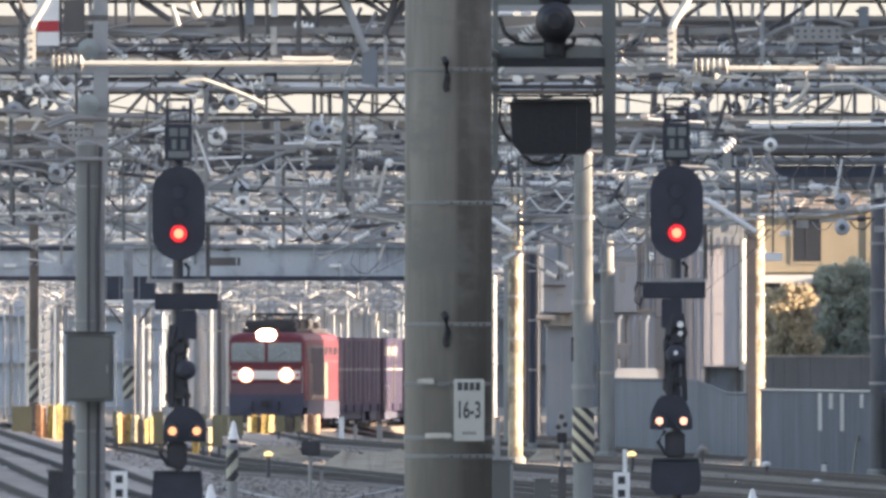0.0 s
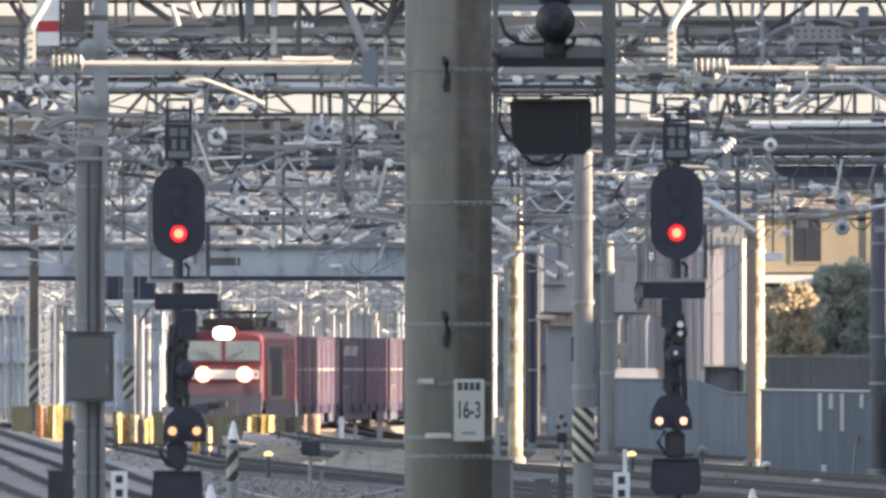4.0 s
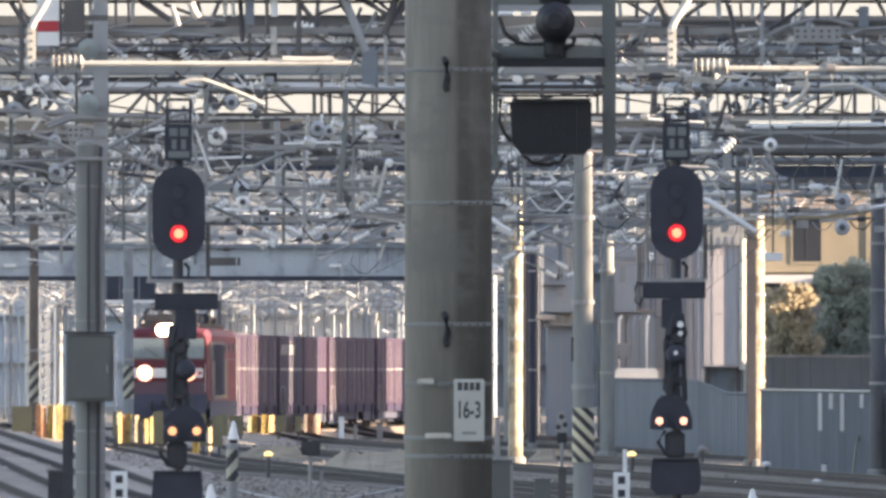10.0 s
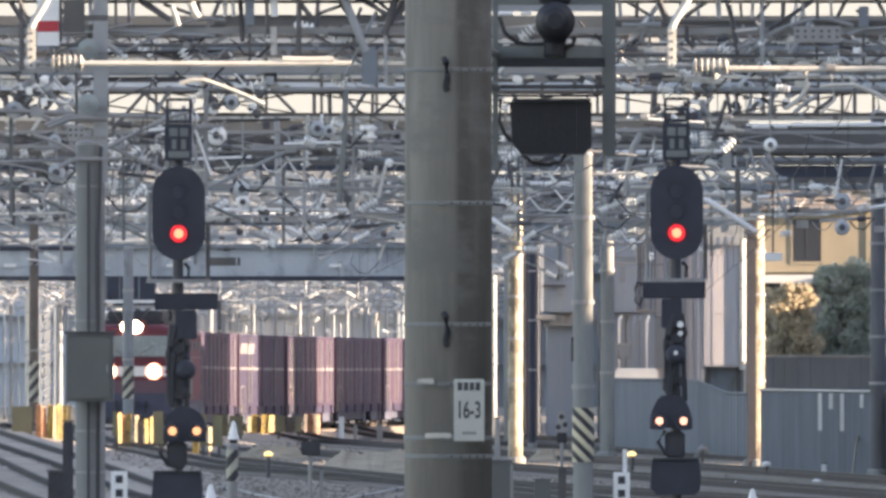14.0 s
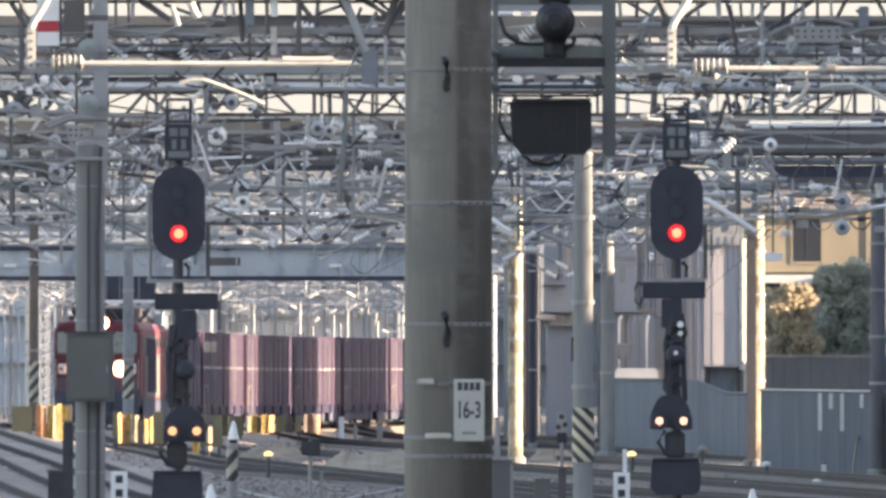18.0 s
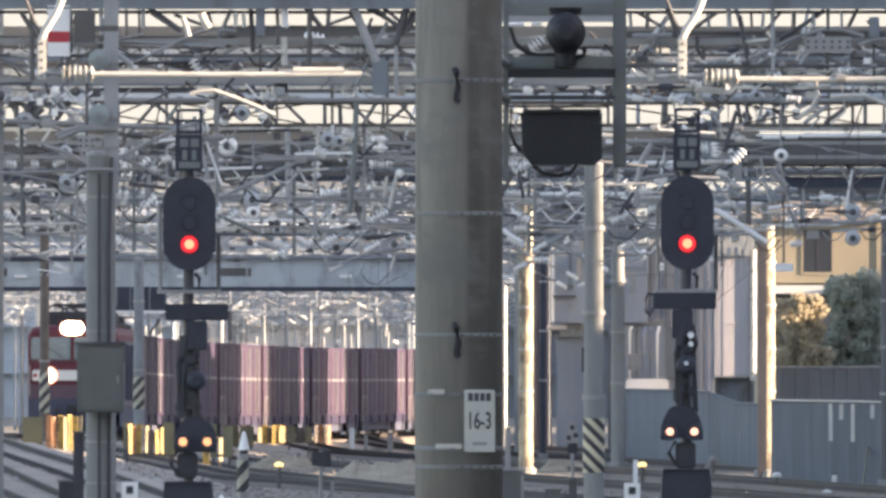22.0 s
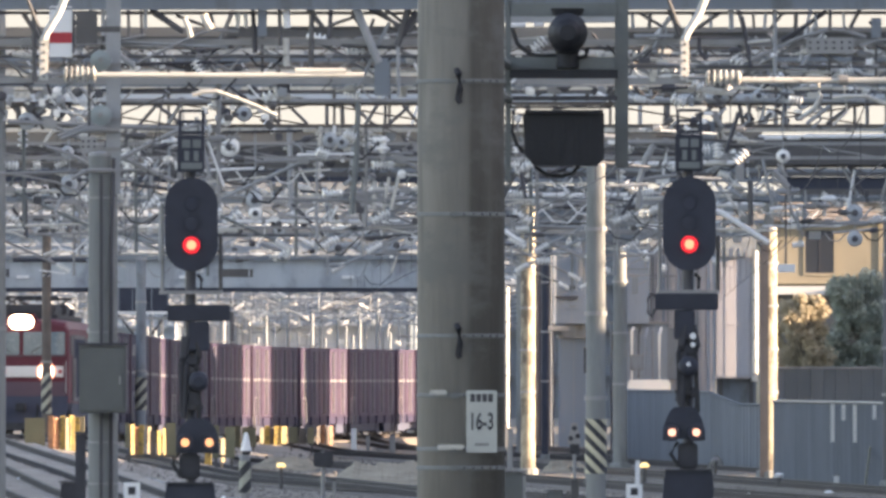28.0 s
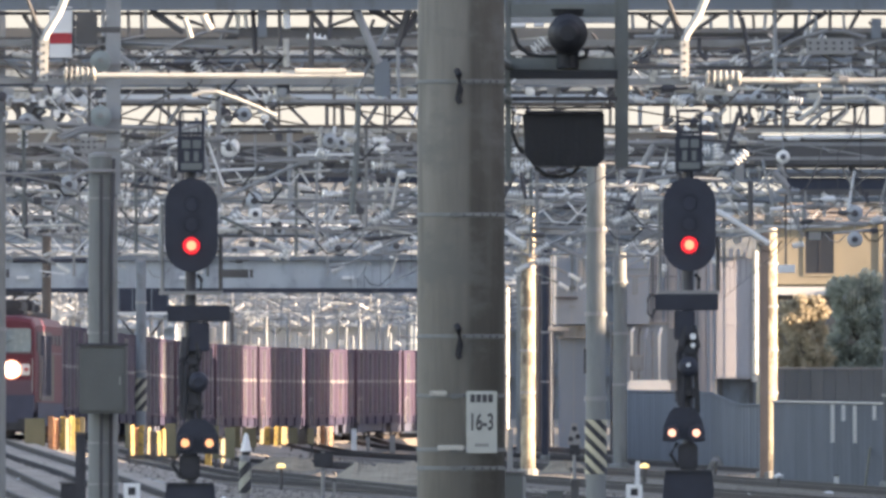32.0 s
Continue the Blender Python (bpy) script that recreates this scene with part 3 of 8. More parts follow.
# ---- depot building, seen through the masts ----
def depot():
    t = thing("depot_building", (5.344, 627.2, -0.12), "blue-white metal depot building with stepped upper cabins", "building")

    def block(name, x0, x1, y, z0, z1, mat, joints):
        b = part(name, box(x0, x1, y, y + 4, z0, z1, 0.03), mat, t)
        part("roof_edge", box(x0 - 0.06, x1 + 0.06, y - 0.08, y + 4, z1 + 0.003, z1 + 0.1), GALV, b)
        for k in range(1, joints):
            x = x0 + (x1 - x0) * k / joints
            part("panel_joint", box(x - 0.009, x + 0.009, y - 0.012, y - 0.003, z0 + 0.05, z1 - 0.05), GALV, b)
        return b
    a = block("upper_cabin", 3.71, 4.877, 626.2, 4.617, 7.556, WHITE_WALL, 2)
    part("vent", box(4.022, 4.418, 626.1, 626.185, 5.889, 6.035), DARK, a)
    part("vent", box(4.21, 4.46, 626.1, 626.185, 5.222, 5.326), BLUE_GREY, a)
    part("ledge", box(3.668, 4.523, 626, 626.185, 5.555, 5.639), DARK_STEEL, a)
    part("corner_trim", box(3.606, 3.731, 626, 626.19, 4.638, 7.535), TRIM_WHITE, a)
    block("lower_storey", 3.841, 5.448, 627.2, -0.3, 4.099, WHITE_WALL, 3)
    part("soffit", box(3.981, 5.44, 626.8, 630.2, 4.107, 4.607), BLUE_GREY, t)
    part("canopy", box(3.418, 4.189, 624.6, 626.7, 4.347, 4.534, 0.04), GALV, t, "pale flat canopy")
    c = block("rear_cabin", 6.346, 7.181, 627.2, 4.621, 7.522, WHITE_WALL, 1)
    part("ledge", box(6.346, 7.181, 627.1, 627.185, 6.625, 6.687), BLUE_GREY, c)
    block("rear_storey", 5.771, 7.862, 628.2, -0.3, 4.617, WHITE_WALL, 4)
    r = block("ribbed_wall", 7.246, 9.55, 629.2, -0.3, 7.307, PINK_WALL, 1)
    for k in range(12):
        x = 7.309 + k * 0.185
        part("rib", box(x, x + 0.05 + 0.03 * (k % 3), 629.1, 629.185, 0.2, 7.161), (BLUE_GREY, PINK_WALL, WHITE_WALL)[k % 3], r)
    part("dark_opening", box(7.455, 8.817, 629, 629.09, 2.553, 4.48), BLUE_GREY, r)
    for k, px in enumerate((5.836, 6.002, 6.294, 6.524, 6.774, 7.024, 7.274, 7.545)):
        m = (STEEL, WHITE_WALL, BLUE_GREY, TRIM_WHITE)[k % 4]
        pipe = part("downpipe", rod([(px, 626.5, -0.1), (px, 626.5, 4.347 - 0.12 * (k % 3)), (px + 0.08, 626.8, 4.472)], 0.035 + 0.02 * (k % 2), 7), m, t)
        for z in (0.9, 2.2, 3.4):
            part("pipe_clip", box(px - 0.08, px + 0.08, 626.54, 626.7, z + 0.1 * (k % 2), z + 0.06 + 0.1 * (k % 2)), GALV, pipe)
    for px0, px1, z0, z1, m in ((4.744, 4.994, 2.804, 3.72, GLASS), (6.451, 6.95, 2.887, 3.428, BLUE_GREY), (6.534, 6.742, 5.717, 6.341, BLUE_GREY), (4.536, 4.703, 6.341, 6.966, GALV)):
        cab = part("wall_cabinet", box(px0, px1, 625.8, 626.16, z0, z1, 0.02), m, t)
        part("cabinet_lid", box(px0 - 0.04, px1 + 0.04, 625.76, 626.17, z1 + 0.003, z1 + 0.05), GALV, cab)
    n = part("navy_end_wall", box(3.035, 3.719, 640, 644, -0.3, 7.403), NAVY, t)
    for k in range(4):
        x = 3.1 + k * 0.17
        part("downpipe", rod([(x, 639.9, 0), (x, 639.9, 7.296)], 0.03, 6), (NAVY, BLUE_GREY)[k % 2], n)


depot()

# tall white cladded tower on posts
def cladded_tower():
    y = 596
    t = thing("cladded_tower", (9.84, y, 0), "tall pinkish-white cladded tower on steel posts", "tower")
    part("body", box(9.138, 10.43, y, y + 2.4, 2.6, 6.868, 0.05), PINK_WALL, t)
    part("corner_pipe", lathe((10.55, y, 2.5), (10.55, y, 7.109), [(0, 0.115), (1, 0.115)], 18), CREAM, t, "round white corner post")
    part("corner_post", box(9.058, 9.132, y - 0.1, y + 0.1, -0.1, 7.109), WHITE_WALL, t)
    for px0, px1 in ((9.479, 9.579), (10.0, 10.04), (10.301, 10.361)):
        part("batten", box(px0, px1, y - 0.012, y - 0.004, 2.64, 6.808), PINK_WALL, t)
    part("mid_rail", box(9.579, 10.43, y - 0.025, y - 0.004, 4.484, 4.524), PINK_WALL, t)
    for k in range(5):
        x = 9.138 + k * 0.25
        part("cap_fin", box(x, x + 0.13, y - 0.25, y + 0.6, 6.872, 7.189, 0.02), PINK_WALL, t)
    for x in (9.259, 10.341):
        part("leg", box(x, x + 0.16, y + 0.4, y + 0.56, -0.2, 2.596), STEEL, t)
    # sheet added to hide the bright background between the legs
    part("lower_wall", box(9.2, 10.6, y + 0.62, y + 0.7, -0.2, 2.59), BLUE_GREY, t, "blue-grey sheet closing the gap under the tower")


cladded_tower()

# ---- ochre house, trees, fences ----
def house():
    y = 760
    t = thing("house", (17.033, y, 0), "ochre rendered house with a white balcony edge", "house")
    x0, x1 = 13.657, 19.216
    part("wall", box(x0, x1, y, y + 8, -0.2, 9.63), OCHRE, t)
    part("corner_trim", box(x1 - 0.22, x1 + 0.04, y - 0.06, y - 0.003, 0, 9.579), OCHRE, t)
    eave = 9.635
    bm = bmesh.new()
    v = [bm.verts.new(c) for c in ((x0 - 0.5, y - 0.6, eave), (x1 + 0.5, y - 0.6, eave), (x1 + 0.5, y + 8.6, eave), (x0 - 0.5, y + 8.6, eave), (x0 + 2.2, y + 4, eave + 1.3), (x1 - 2.2, y + 4, eave + 1.3))]
    for f in ((0, 1, 5, 4), (1, 2, 5), (2, 3, 4, 5), (3, 0, 4), (3, 2, 1, 0)):
        bm.faces.new([v[i] for i in f])
    part("roof", bm, ROOF_TILE, t)
    for i in range(6):
        part("tile_course", box(x0 - 0.45 + 0.3 * i, x1 + 0.45 - 0.3 * i, y - 0.62 + 0.66 * i, y - 0.5 + 0.66 * i, eave + 0.2 * i, eave + 0.07 + 0.2 * i), ROOF_TILE, t)
    w = part("window", box(15.713, 16.982, y - 0.03, y - 0.004, 7.32, 9.224), GLASS, t, "dark upper window")
    for a, b, c, e in ((15.611, 15.71, 7.218, 9.325), (16.985, 17.109, 7.218, 9.325), (15.713, 16.982, 7.193, 7.315)):
        part("window_frame", box(a, b, y - 0.04, y - 0.003, c, e), OCHRE, w)
    part("sash_bar", box(16.322, 16.373, y - 0.045, y - 0.032, 7.32, 9.224), DARK, w)
    part("string_course", box(x0, 18.175, y - 0.12, y - 0.003, 6.838, 7.015), OCHRE, t)
    part("balcony", box(x0, 17.414, y - 1.2, y - 0.13, 6.33, 6.711, 0.03), BALCONY, t, "white balcony edge")
    # brown-grey sheet over the ochre, partly painting the shade under the balcony
    part("lower_wall", box(x0 + 0.1, x1 - 0.3, y - 0.02, y - 0.004, 0, 6.305), BROWN_GREY, t)


house()


def tree(name, x, y, height, crown_w, mat, label, seed, low=0.25, count=2600, leaf=0.16):
    """Trunk, limbs and a crown of small leaves in uneven clumps."""
    rnd = random.Random(seed)
    t = thing(name, (x, y, -0.12), label, "tree")
    bm = bmesh.new()
    lathe((x, y, -0.15), (x + 0.1, y, height * 0.75), [(0, 0.14), (0.3, 0.1), (0.7, 0.06), (1, 0.02)], 8, bm)
    clumps = []
    for i in range(80):
        a, k = rnd.uniform(0, 6.28), rnd.uniform(low, 1.0)
        reach = crown_w / 2 * rnd.uniform(0.35, 1.0) * (1.05 - 0.65 * abs(k - 0.5))
        c = Vector((x + math.cos(a) * reach, y + math.sin(a) * reach * 0.7, height * k))
        rod([(x + 0.03, y, height * max(0.12, k - 0.25)), tuple(c)], 0.025, 5, bm)
        clumps.append((c, rnd.uniform(0.4, 0.8) * crown_w / 4.6))
    part("trunk", bm, BARK, t)
    verts, faces = [], []
    for i in range(count):
        c, r = rnd.choice(clumps)
        d = Vector((rnd.gauss(0, 1), rnd.gauss(0, 1), rnd.gauss(0, 0.8))).normalized() * r * rnd.uniform(0.15, 1.25)
        p = c + d
        u = Vector((rnd.uniform(-1, 1), rnd.uniform(-1, 1), rnd.uniform(-1, 1))).normalized()
        w = u.cross(Vector((rnd.uniform(-1, 1), rnd.uniform(-1, 1), rnd.uniform(-1, 1)))).normalized()
        s = leaf * rnd.uniform(0.6, 1.3)
        k = len(verts)
        verts += [tuple(p - u * s - Vector(t.location)), tuple(p + w * s * 0.5 - Vector(t.location)), tuple(p + u * s - Vector(t.location)), tuple(p - w * s * 0.5 - Vector(t.location))]
        faces.append((k, k + 1, k + 2, k + 3))
    me = bpy.data.meshes.new("crown")
    me.from_pydata(verts, [], faces)
    me.materials.append(mat)
    crown = new("crown", me)
    crown.parent = t
    tagged(crown, kind="stuff")
    return t


tree("evergreen_tree", 17.263, 730, 6.869, 2.731, LEAF, "leafy tree beside the ochre house, lightened for haze", 3, 0.3, 30000, 0.11)
tree("evergreen_tree", 18.314, 735, 6.26, 1.718, LEAF, "smaller tree by the house corner, lightened for haze", 9, 0.3, 14000, 0.11)
tree("climbing_shrub", 14.917, 725, 6.017, 2.228, DRY_LEAF, "tan dry climbing shrub under the balcony", 5, 0.35, 20000, 0.10)
tree("dry_shrub", 14.37, 728, 4.961, 1.945, DRY_LEAF, "low dry shrub in the house's shade", 12, 0.2, 14000, 0.10)


def panel_fence(points, mat, label, width=0.6, rail=GALV):
    """A fence of standing sheets with folded edges along a line of (x, y, height)."""
    t = thing("panel_fence", (*points[0][:2], 0), label, "fence")
    k = 0
    for a, b in zip(points, points[1:]):
        a, b = Vector(a), Vector(b)
        n = max(1, round((b - a).to_2d().length / width))
        d = (b - a).to_2d().normalized()
        back = Vector((-d.y, d.x)) if d.x > 0.2 else Vector((abs(d.y), abs(d.x)))
        for i in range(n):
            p, q = a.lerp(b, i / n), a.lerp(b, (i + 1) / n)
            dz = 0.012 * math.sin(k * 1.7)
            bm = bmesh.new()
            # the sheet's section: a flat pan between two folds
            plan = [(0.0, 0.0), (0.06, 0.035), (0.5, 0.04), (0.94, 0.035), (1.0, 0.0)]
            rows = []
            for deep in (0.0, 0.012):
                for f, c in plan:
                    m = p.lerp(q, f)
                    x, y = m.x + back.x * (c + deep), m.y + back.y * (c + deep)
                    rows.append((bm.verts.new((x, y, -0.2)), bm.verts.new((x, y, m.z + dz))))
            for j in range(4):
                for u, v in ((j, j + 1), (j + 6, j + 5)):
                    bm.faces.new((rows[u][0], rows[v][0], rows[v][1], rows[u][1]))
                bm.faces.new((rows[j][1], rows[j + 1][1], rows[j + 6][1], rows[j + 5][1]))
            for u, v in ((5, 0), (4, 9)):
                bm.faces.new((rows[u][0], rows[v][0], rows[v][1], rows[u][1]))
            bmesh.ops.recalc_face_normals(bm, faces=bm.faces)
            part("sheet", bm, mat, t)
            k += 1
    part("top_rail", rod([(x, y - 0.05, h + 0.02) for x, y, h in points], 0.035), rail, t)
    return t


grey_fence = panel_fence([(8.616, 459, 1.99), (9.854, 443, 1.99), (10.848, 424, 1.99), (12.238, 400, 1.99)], FENCE_GREY, "blue-grey corrugated steel fence", 0.5)
panel_fence([(5.479, 545, 2.213), (7.242, 515, 2.20), (7.652, 508, 2.17)], FENCE_GREY, "blue-grey steel hoarding behind the signal", 1.2, FENCE_GREY)
panel_fence([(7.66, 507.5, 2.17), (8.35, 497, 1.84), (9.081, 489, 1.84)], FENCE_GREY, "blue-grey steel fence stepping down behind the mast", 0.9, FENCE_GREY)
panel_fence([(12.929, 690, 3.0), (18.114, 690, 3.0), (19.728, 690, 3.0)], SLATE_BOARD, "dark slate-grey board fence under the trees", 0.5)
# white strips laid on the fence to paint slivers of sun
for px, y, pz in ((9.847, 442, 0.973), (10.246, 434.5, 0.989), (10.047, 438.5, 1.544), (10.593, 428, 1.599)):
    part("white_strip", box(px - 0.05, px + 0.05, y - 0.2, y - 0.16, pz, 1.948), WHITE, grey_fence, "white strip for a sliver of sun")
w = solo("white_van_body", box(6.336, 7.941, 624.4, 624.95, -0.12, 2.554, 0.08), TRIM_WHITE, "white boxy body behind the hoarding", "vehicle")


def gravel_bank(x0, x1, y, top, deep, seed, label):
    """A low bank of loose gravel with an uneven crest."""
    rn = random.Random(seed)
    bm = bmesh.new()
    n, rows = 60, []
    for i in range(n + 1):
        k = i / n
        h = (top + 0.12) * min(1.0, 4 * k, 5 * (1 - k) + 0.15) * (0.92 + 0.05 * math.sin(k * 9 + seed) + 0.03 * math.sin(k * 23 + 2 * seed))
        x = x0 + (x1 - x0) * k
        rows.append([bm.verts.new((x + rn.uniform(-0.03, 0.03), y + deep * s, -0.14 + h * q * rn.uniform(0.92, 1.08))) for s, q in ((-0.5, 0), (-0.36, 0.3), (-0.2, 0.62), (-0.06, 0.9), (0.05, 1.0), (0.25, 0.6), (0.5, 0))])
    for a, b in zip(rows, rows[1:]):
        for j in range(6):
            bm.faces.new((a[j], b[j], b[j + 1], a[j + 1]))
    bmesh.ops.recalc_face_normals(bm, faces=bm.faces)
    solo("gravel_bank", bm, GRAVEL, label, "gravel", "gravel banks", smooth=True)


# banks raised where pale ground shows, shaped to fit the camera's view
gravel_bank(-3.40, -0.60, 452, 0.43, 34.0, 1, "low bank of pale tan gravel between tracks")
gravel_bank(-6.224, -4.031, 505, 0.322, 5.0, 3, "low bank of grey gravel between tracks")
gravel_bank(2.389, 3.862, 490, 0.278, 5.0, 4, "low bank of grey gravel between tracks")

# ---- masts ----
def mast(x, y, d, top, mat, label, name="mast", bands=(), band=None, taper=0.85, collars=0, group="masts"):
    """A round pole on a footing, with painted bands and clamp collars."""
    t = thing(name, (x, y, -0.12), label, "pole", group)
    part("shaft", lathe((x, y, -0.3), (x, y, top), [(0, d / 2), (1, d / 2 * taper)], 20), mat, t, smooth=False)
    part("footing", lathe((x, y, -0.35), (x, y, 0.1), [(0, d * 0.72), (0.9, d * 0.7), (1, d * 0.6)], 12), OLD_CONCRETE, t)
    part("cap", lathe((x, y, top + 0.002), (x, y, top + 0.06), [(0, d / 2 * taper + 0.01), (0.6, d / 2 * taper), (1, d / 8)], 12), GALV, t)
    if band:
        part("warning_band", lathe((x, y, bands[0]), (x, y, bands[1]), [(0, d / 2 + 0.012), (1, d / 2 + 0.012)], 20), band, t, "black and yellow warning band")
    for k in range(collars):
        z = 1.5 + (top - 2) * (k + 0.6) / collars
        part("collar", lathe((x, y, z), (x, y, z + 0.07), [(0, d / 2 + 0.02), (1, d / 2 + 0.02)], 12), GALV, t)
    return t


# the near spun-concrete pole with its number plate
def near_pole():
    x, y, r0 = 0.022, 70, 0.181
    t = thing("concrete_pole", (x, y, -0.12), "tall grey spun-concrete pole with steel straps and a number plate", "pole")
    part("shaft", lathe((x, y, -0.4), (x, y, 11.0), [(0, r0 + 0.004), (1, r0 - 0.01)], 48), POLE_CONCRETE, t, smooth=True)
    for z, big in ((3.916, 1), (3.366, 0), (2.864, 1), (2.618, 0), (2.396, 0), (2.319, 0)):
        s = part("strap", lathe((x, y, z - 0.009), (x, y, z + 0.009), [(0, r0 + 0.002), (0.2, r0 + 0.004), (0.8, r0 + 0.004), (1, r0 + 0.002)], 48), OLD_CONCRETE, t, "perforated steel strap")
        for k in range(5):
            a = radians(4 + 12 * k)
            c = Vector((x + math.sin(a) * (r0 + 0.007), y - math.cos(a) * (r0 + 0.007), z))
            part("strap_hole", box(c.x - 0.004, c.x + 0.004, c.y - 0.003, c.y + 0.003, z - 0.004, z + 0.004), DARK_STEEL, s)
        if big:
            part("hook", rod([(x - 0.018, y - r0 - 0.012, z + 0.045), (x - 0.01, y - r0 - 0.03, z + 0.03), (x - 0.004, y - r0 - 0.02, z - 0.03), (x - 0.012, y - r0 - 0.018, z - 0.075), (x - 0.002, y - r0 - 0.02, z - 0.09)], 0.014, 6), NEAR_BLACK, s)
        else:
            part("buckle", box(x - 0.045, x - 0.012, y - r0 - 0.014, y - r0 - 0.006, z - 0.013, z + 0.011, 0.004), OLD_CONCRETE, s)
    for a, b, z in ((-0.108, -0.037, 2.63), (-0.075, 0.035, 2.405)):
        part("strap_end", box(a, b, y - r0 - 0.016, y - r0 - 0.008, z - 0.011, z + 0.011, 0.003), CREAM, t, "bright strap end")
    # cable conduit down the far side
    part("conduit", rod([(x + 0.14, y + r0 * 0.8, -0.1), (x + 0.14, y + r0 * 0.8, 11)], 0.03, 10), GALV, t)
    # number plate
    px0, px1, z0, z1 = 0.044, 0.171, 2.382, 2.639
    n = solo("number_plate", box(px0, px1, y - r0 - 0.006, y - r0 + 0.02, z0, z1, 0.003), PLATE_WHITE, "small white enamel pole plate with black figures", "sign")
    for ch, dx in (("1", -0.0385), ("6", -0.0105), ("-", 0.0125), ("3", 0.0365)):
        cu = bpy.data.curves.new("figure", "FONT")
        cu.body, cu.size, cu.align_x, cu.align_y, cu.extrude = ch, 0.105, "CENTER", "CENTER", 0.0005
        cu.offset = 0.0022
        ob = new("figure_text", cu)
        dg = bpy.context.evaluated_depsgraph_get()
        me = bpy.data.meshes.new_from_object(ob.evaluated_get(dg))
        bpy.data.objects.remove(ob)
        me.materials.append(DARK_STEEL)
        fig = new("figure", me)
        fig.parent = n
        fig.matrix_local = Matrix.Translation(Vector(((px0 + px1) / 2 + dx, y - r0 - 0.0085, 2.508)) - n.location) @ pose(0, 0, 0, 90, 0, 0) @ Matrix.Diagonal((0.54, 0.92, 1, 1))
    for k in range(4):
        a = 0.061 + k * 0.0245
        part("caption_bar", box(a, a + 0.019, y - r0 - 0.0075, y - r0 - 0.0062, 2.592, 2.625), DARK_STEEL, n)
    part("caption_bar", box(0.079, 0.138, y - r0 - 0.0075, y - r0 - 0.0062, 2.41, 2.422), GALV, n)


near_pole()


# the pole on the other side with a grey switch box
def box_pole():
    x, y = -4.273, 205
    t = mast(x, y, 0.372, 5.36, OLD_CONCRETE, "grey weathered concrete pole with a steel box on it", "concrete_pole", taper=0.94)
    b = part("switch_box", box(-4.553, -3.985, y - 0.52, y - 0.2, 2.248, 3.063, 0.012), BOX_GREEN, t, "grey-green steel switch box")
    part("door", box(-4.519, -4.019, y - 0.545, y - 0.522, 2.282, 3.015, 0.006), BOX_GREEN, b)
    part("lid", box(-4.574, -3.964, y - 0.56, y - 0.18, 3.066, 3.097), DARK_STEEL, b)
    part("handle", box(-4.067, -4.047, y - 0.57, y - 0.546, 2.597, 2.693), GALV, b)
    post = part("upper_post", box(-4.232, -4.064, y - 0.06, y - 0.048, 4.9, 8.6), FRAME_GREY, t, "grey steel post bolted to the pole's head")
    for yy in (y - 0.14, y + 0.03):
        part("flange", box(-4.236, -4.06, yy, yy + 0.012, 4.9, 8.6), FRAME_GREY, post)
    part("splice_plate", box(-4.6, -4.34, y - 0.1, y - 0.08, 6.72, 7.12), STEEL, post)
    part("splice_arm", box(-4.34, -4.06, y - 0.12, y - 0.142, 6.86, 6.93), STEEL, post)
    for z in (5.42, 5.78, 6.44):
        part("arm", box(-4.42, -4.06, y - 0.16, y - 0.142, z, z + 0.045), GALV, post)
    for z in (4.857, 3.227, 1.892, 1.392):
        part("strap", lathe((x, y, z - 0.012), (x, y, z + 0.012), [(0, 0.188), (1, 0.188)], 24), GALV, t)
    part("cable_pipe", rod([(x + 0.1, y - 0.19, -0.1), (x + 0.1, y - 0.19, 4.241), (x + 0.13, y - 0.19, 5.336)], 0.025, 8), DARK_STEEL, t)
    part("cable_pipe", rod([(x - 0.02, y - 0.19, -0.1), (x - 0.02, y - 0.19, 5.131)], 0.02, 8), DARK_STEEL, t)
    for z in (6.514, 5.85):
        d = part("insulator", lathe((x - 0.02, y - 0.5, z), (x - 0.02, y - 0.2, z), ribs(4, 0.05, 0.125), 20), GREEN_PORCELAIN, t, "grey-blue porcelain insulator seen end-on")
        part("fitting", rod([(x - 0.02, y - 0.56, z), (x - 0.02, y - 0.495, z)], 0.03, 10), GALV, d)
    for z, w in ((5.665, 0.5), (5.185, 0.38)):
        part("cross_arm", rod([(x - w, y - 0.2, z - 0.1), (x - w * 0.5, y - 0.2, z), (x + w * 0.4, y - 0.2, z)], 0.028, 8), GALV, t)


box_pole()

# masts standing about the yard: sunlit ones first
mast(2.039, 477, 0.414, 7.91, MAST_PALE, "pale cream mast in full evening sun", "steel_mast", taper=1.0, collars=5)
sunny = mast(8.623, 466, 0.50, 6.747, MAST_PALE, "pale cream mast in full evening sun by the fence", "steel_mast", taper=0.9, collars=4)
# dark strip laid over the left half to paint its shaded side
part("channel", box(8.375, 8.60, 465.68, 465.74, -0.2, 6.70, 0.01), DARK_STEEL, sunny, "dark strip for the mast's shaded side")
mast(2.236, 270, 0.325, 6.046, OLD_CONCRETE, "grey mast with a black and yellow warning band", "steel_mast", (1.14, 2.006), HAZARD_NEAR, 0.9, 3)
mast(4.908, 505, 0.439, 6.579, OLD_CONCRETE, "grey mast beside the white depot cabin", "steel_mast", collars=3)
mast(10.80, 420, 0.40, 8.943, DARK_CONCRETE, "grey mast at the fence's end", "steel_mast", collars=6)
mast(-12.575, 520, 0.295, 7.303, RUST, "brown mast with a warning band", "steel_mast", (1.536, 2.787), HAZARD_FAR, 0.95, 2)
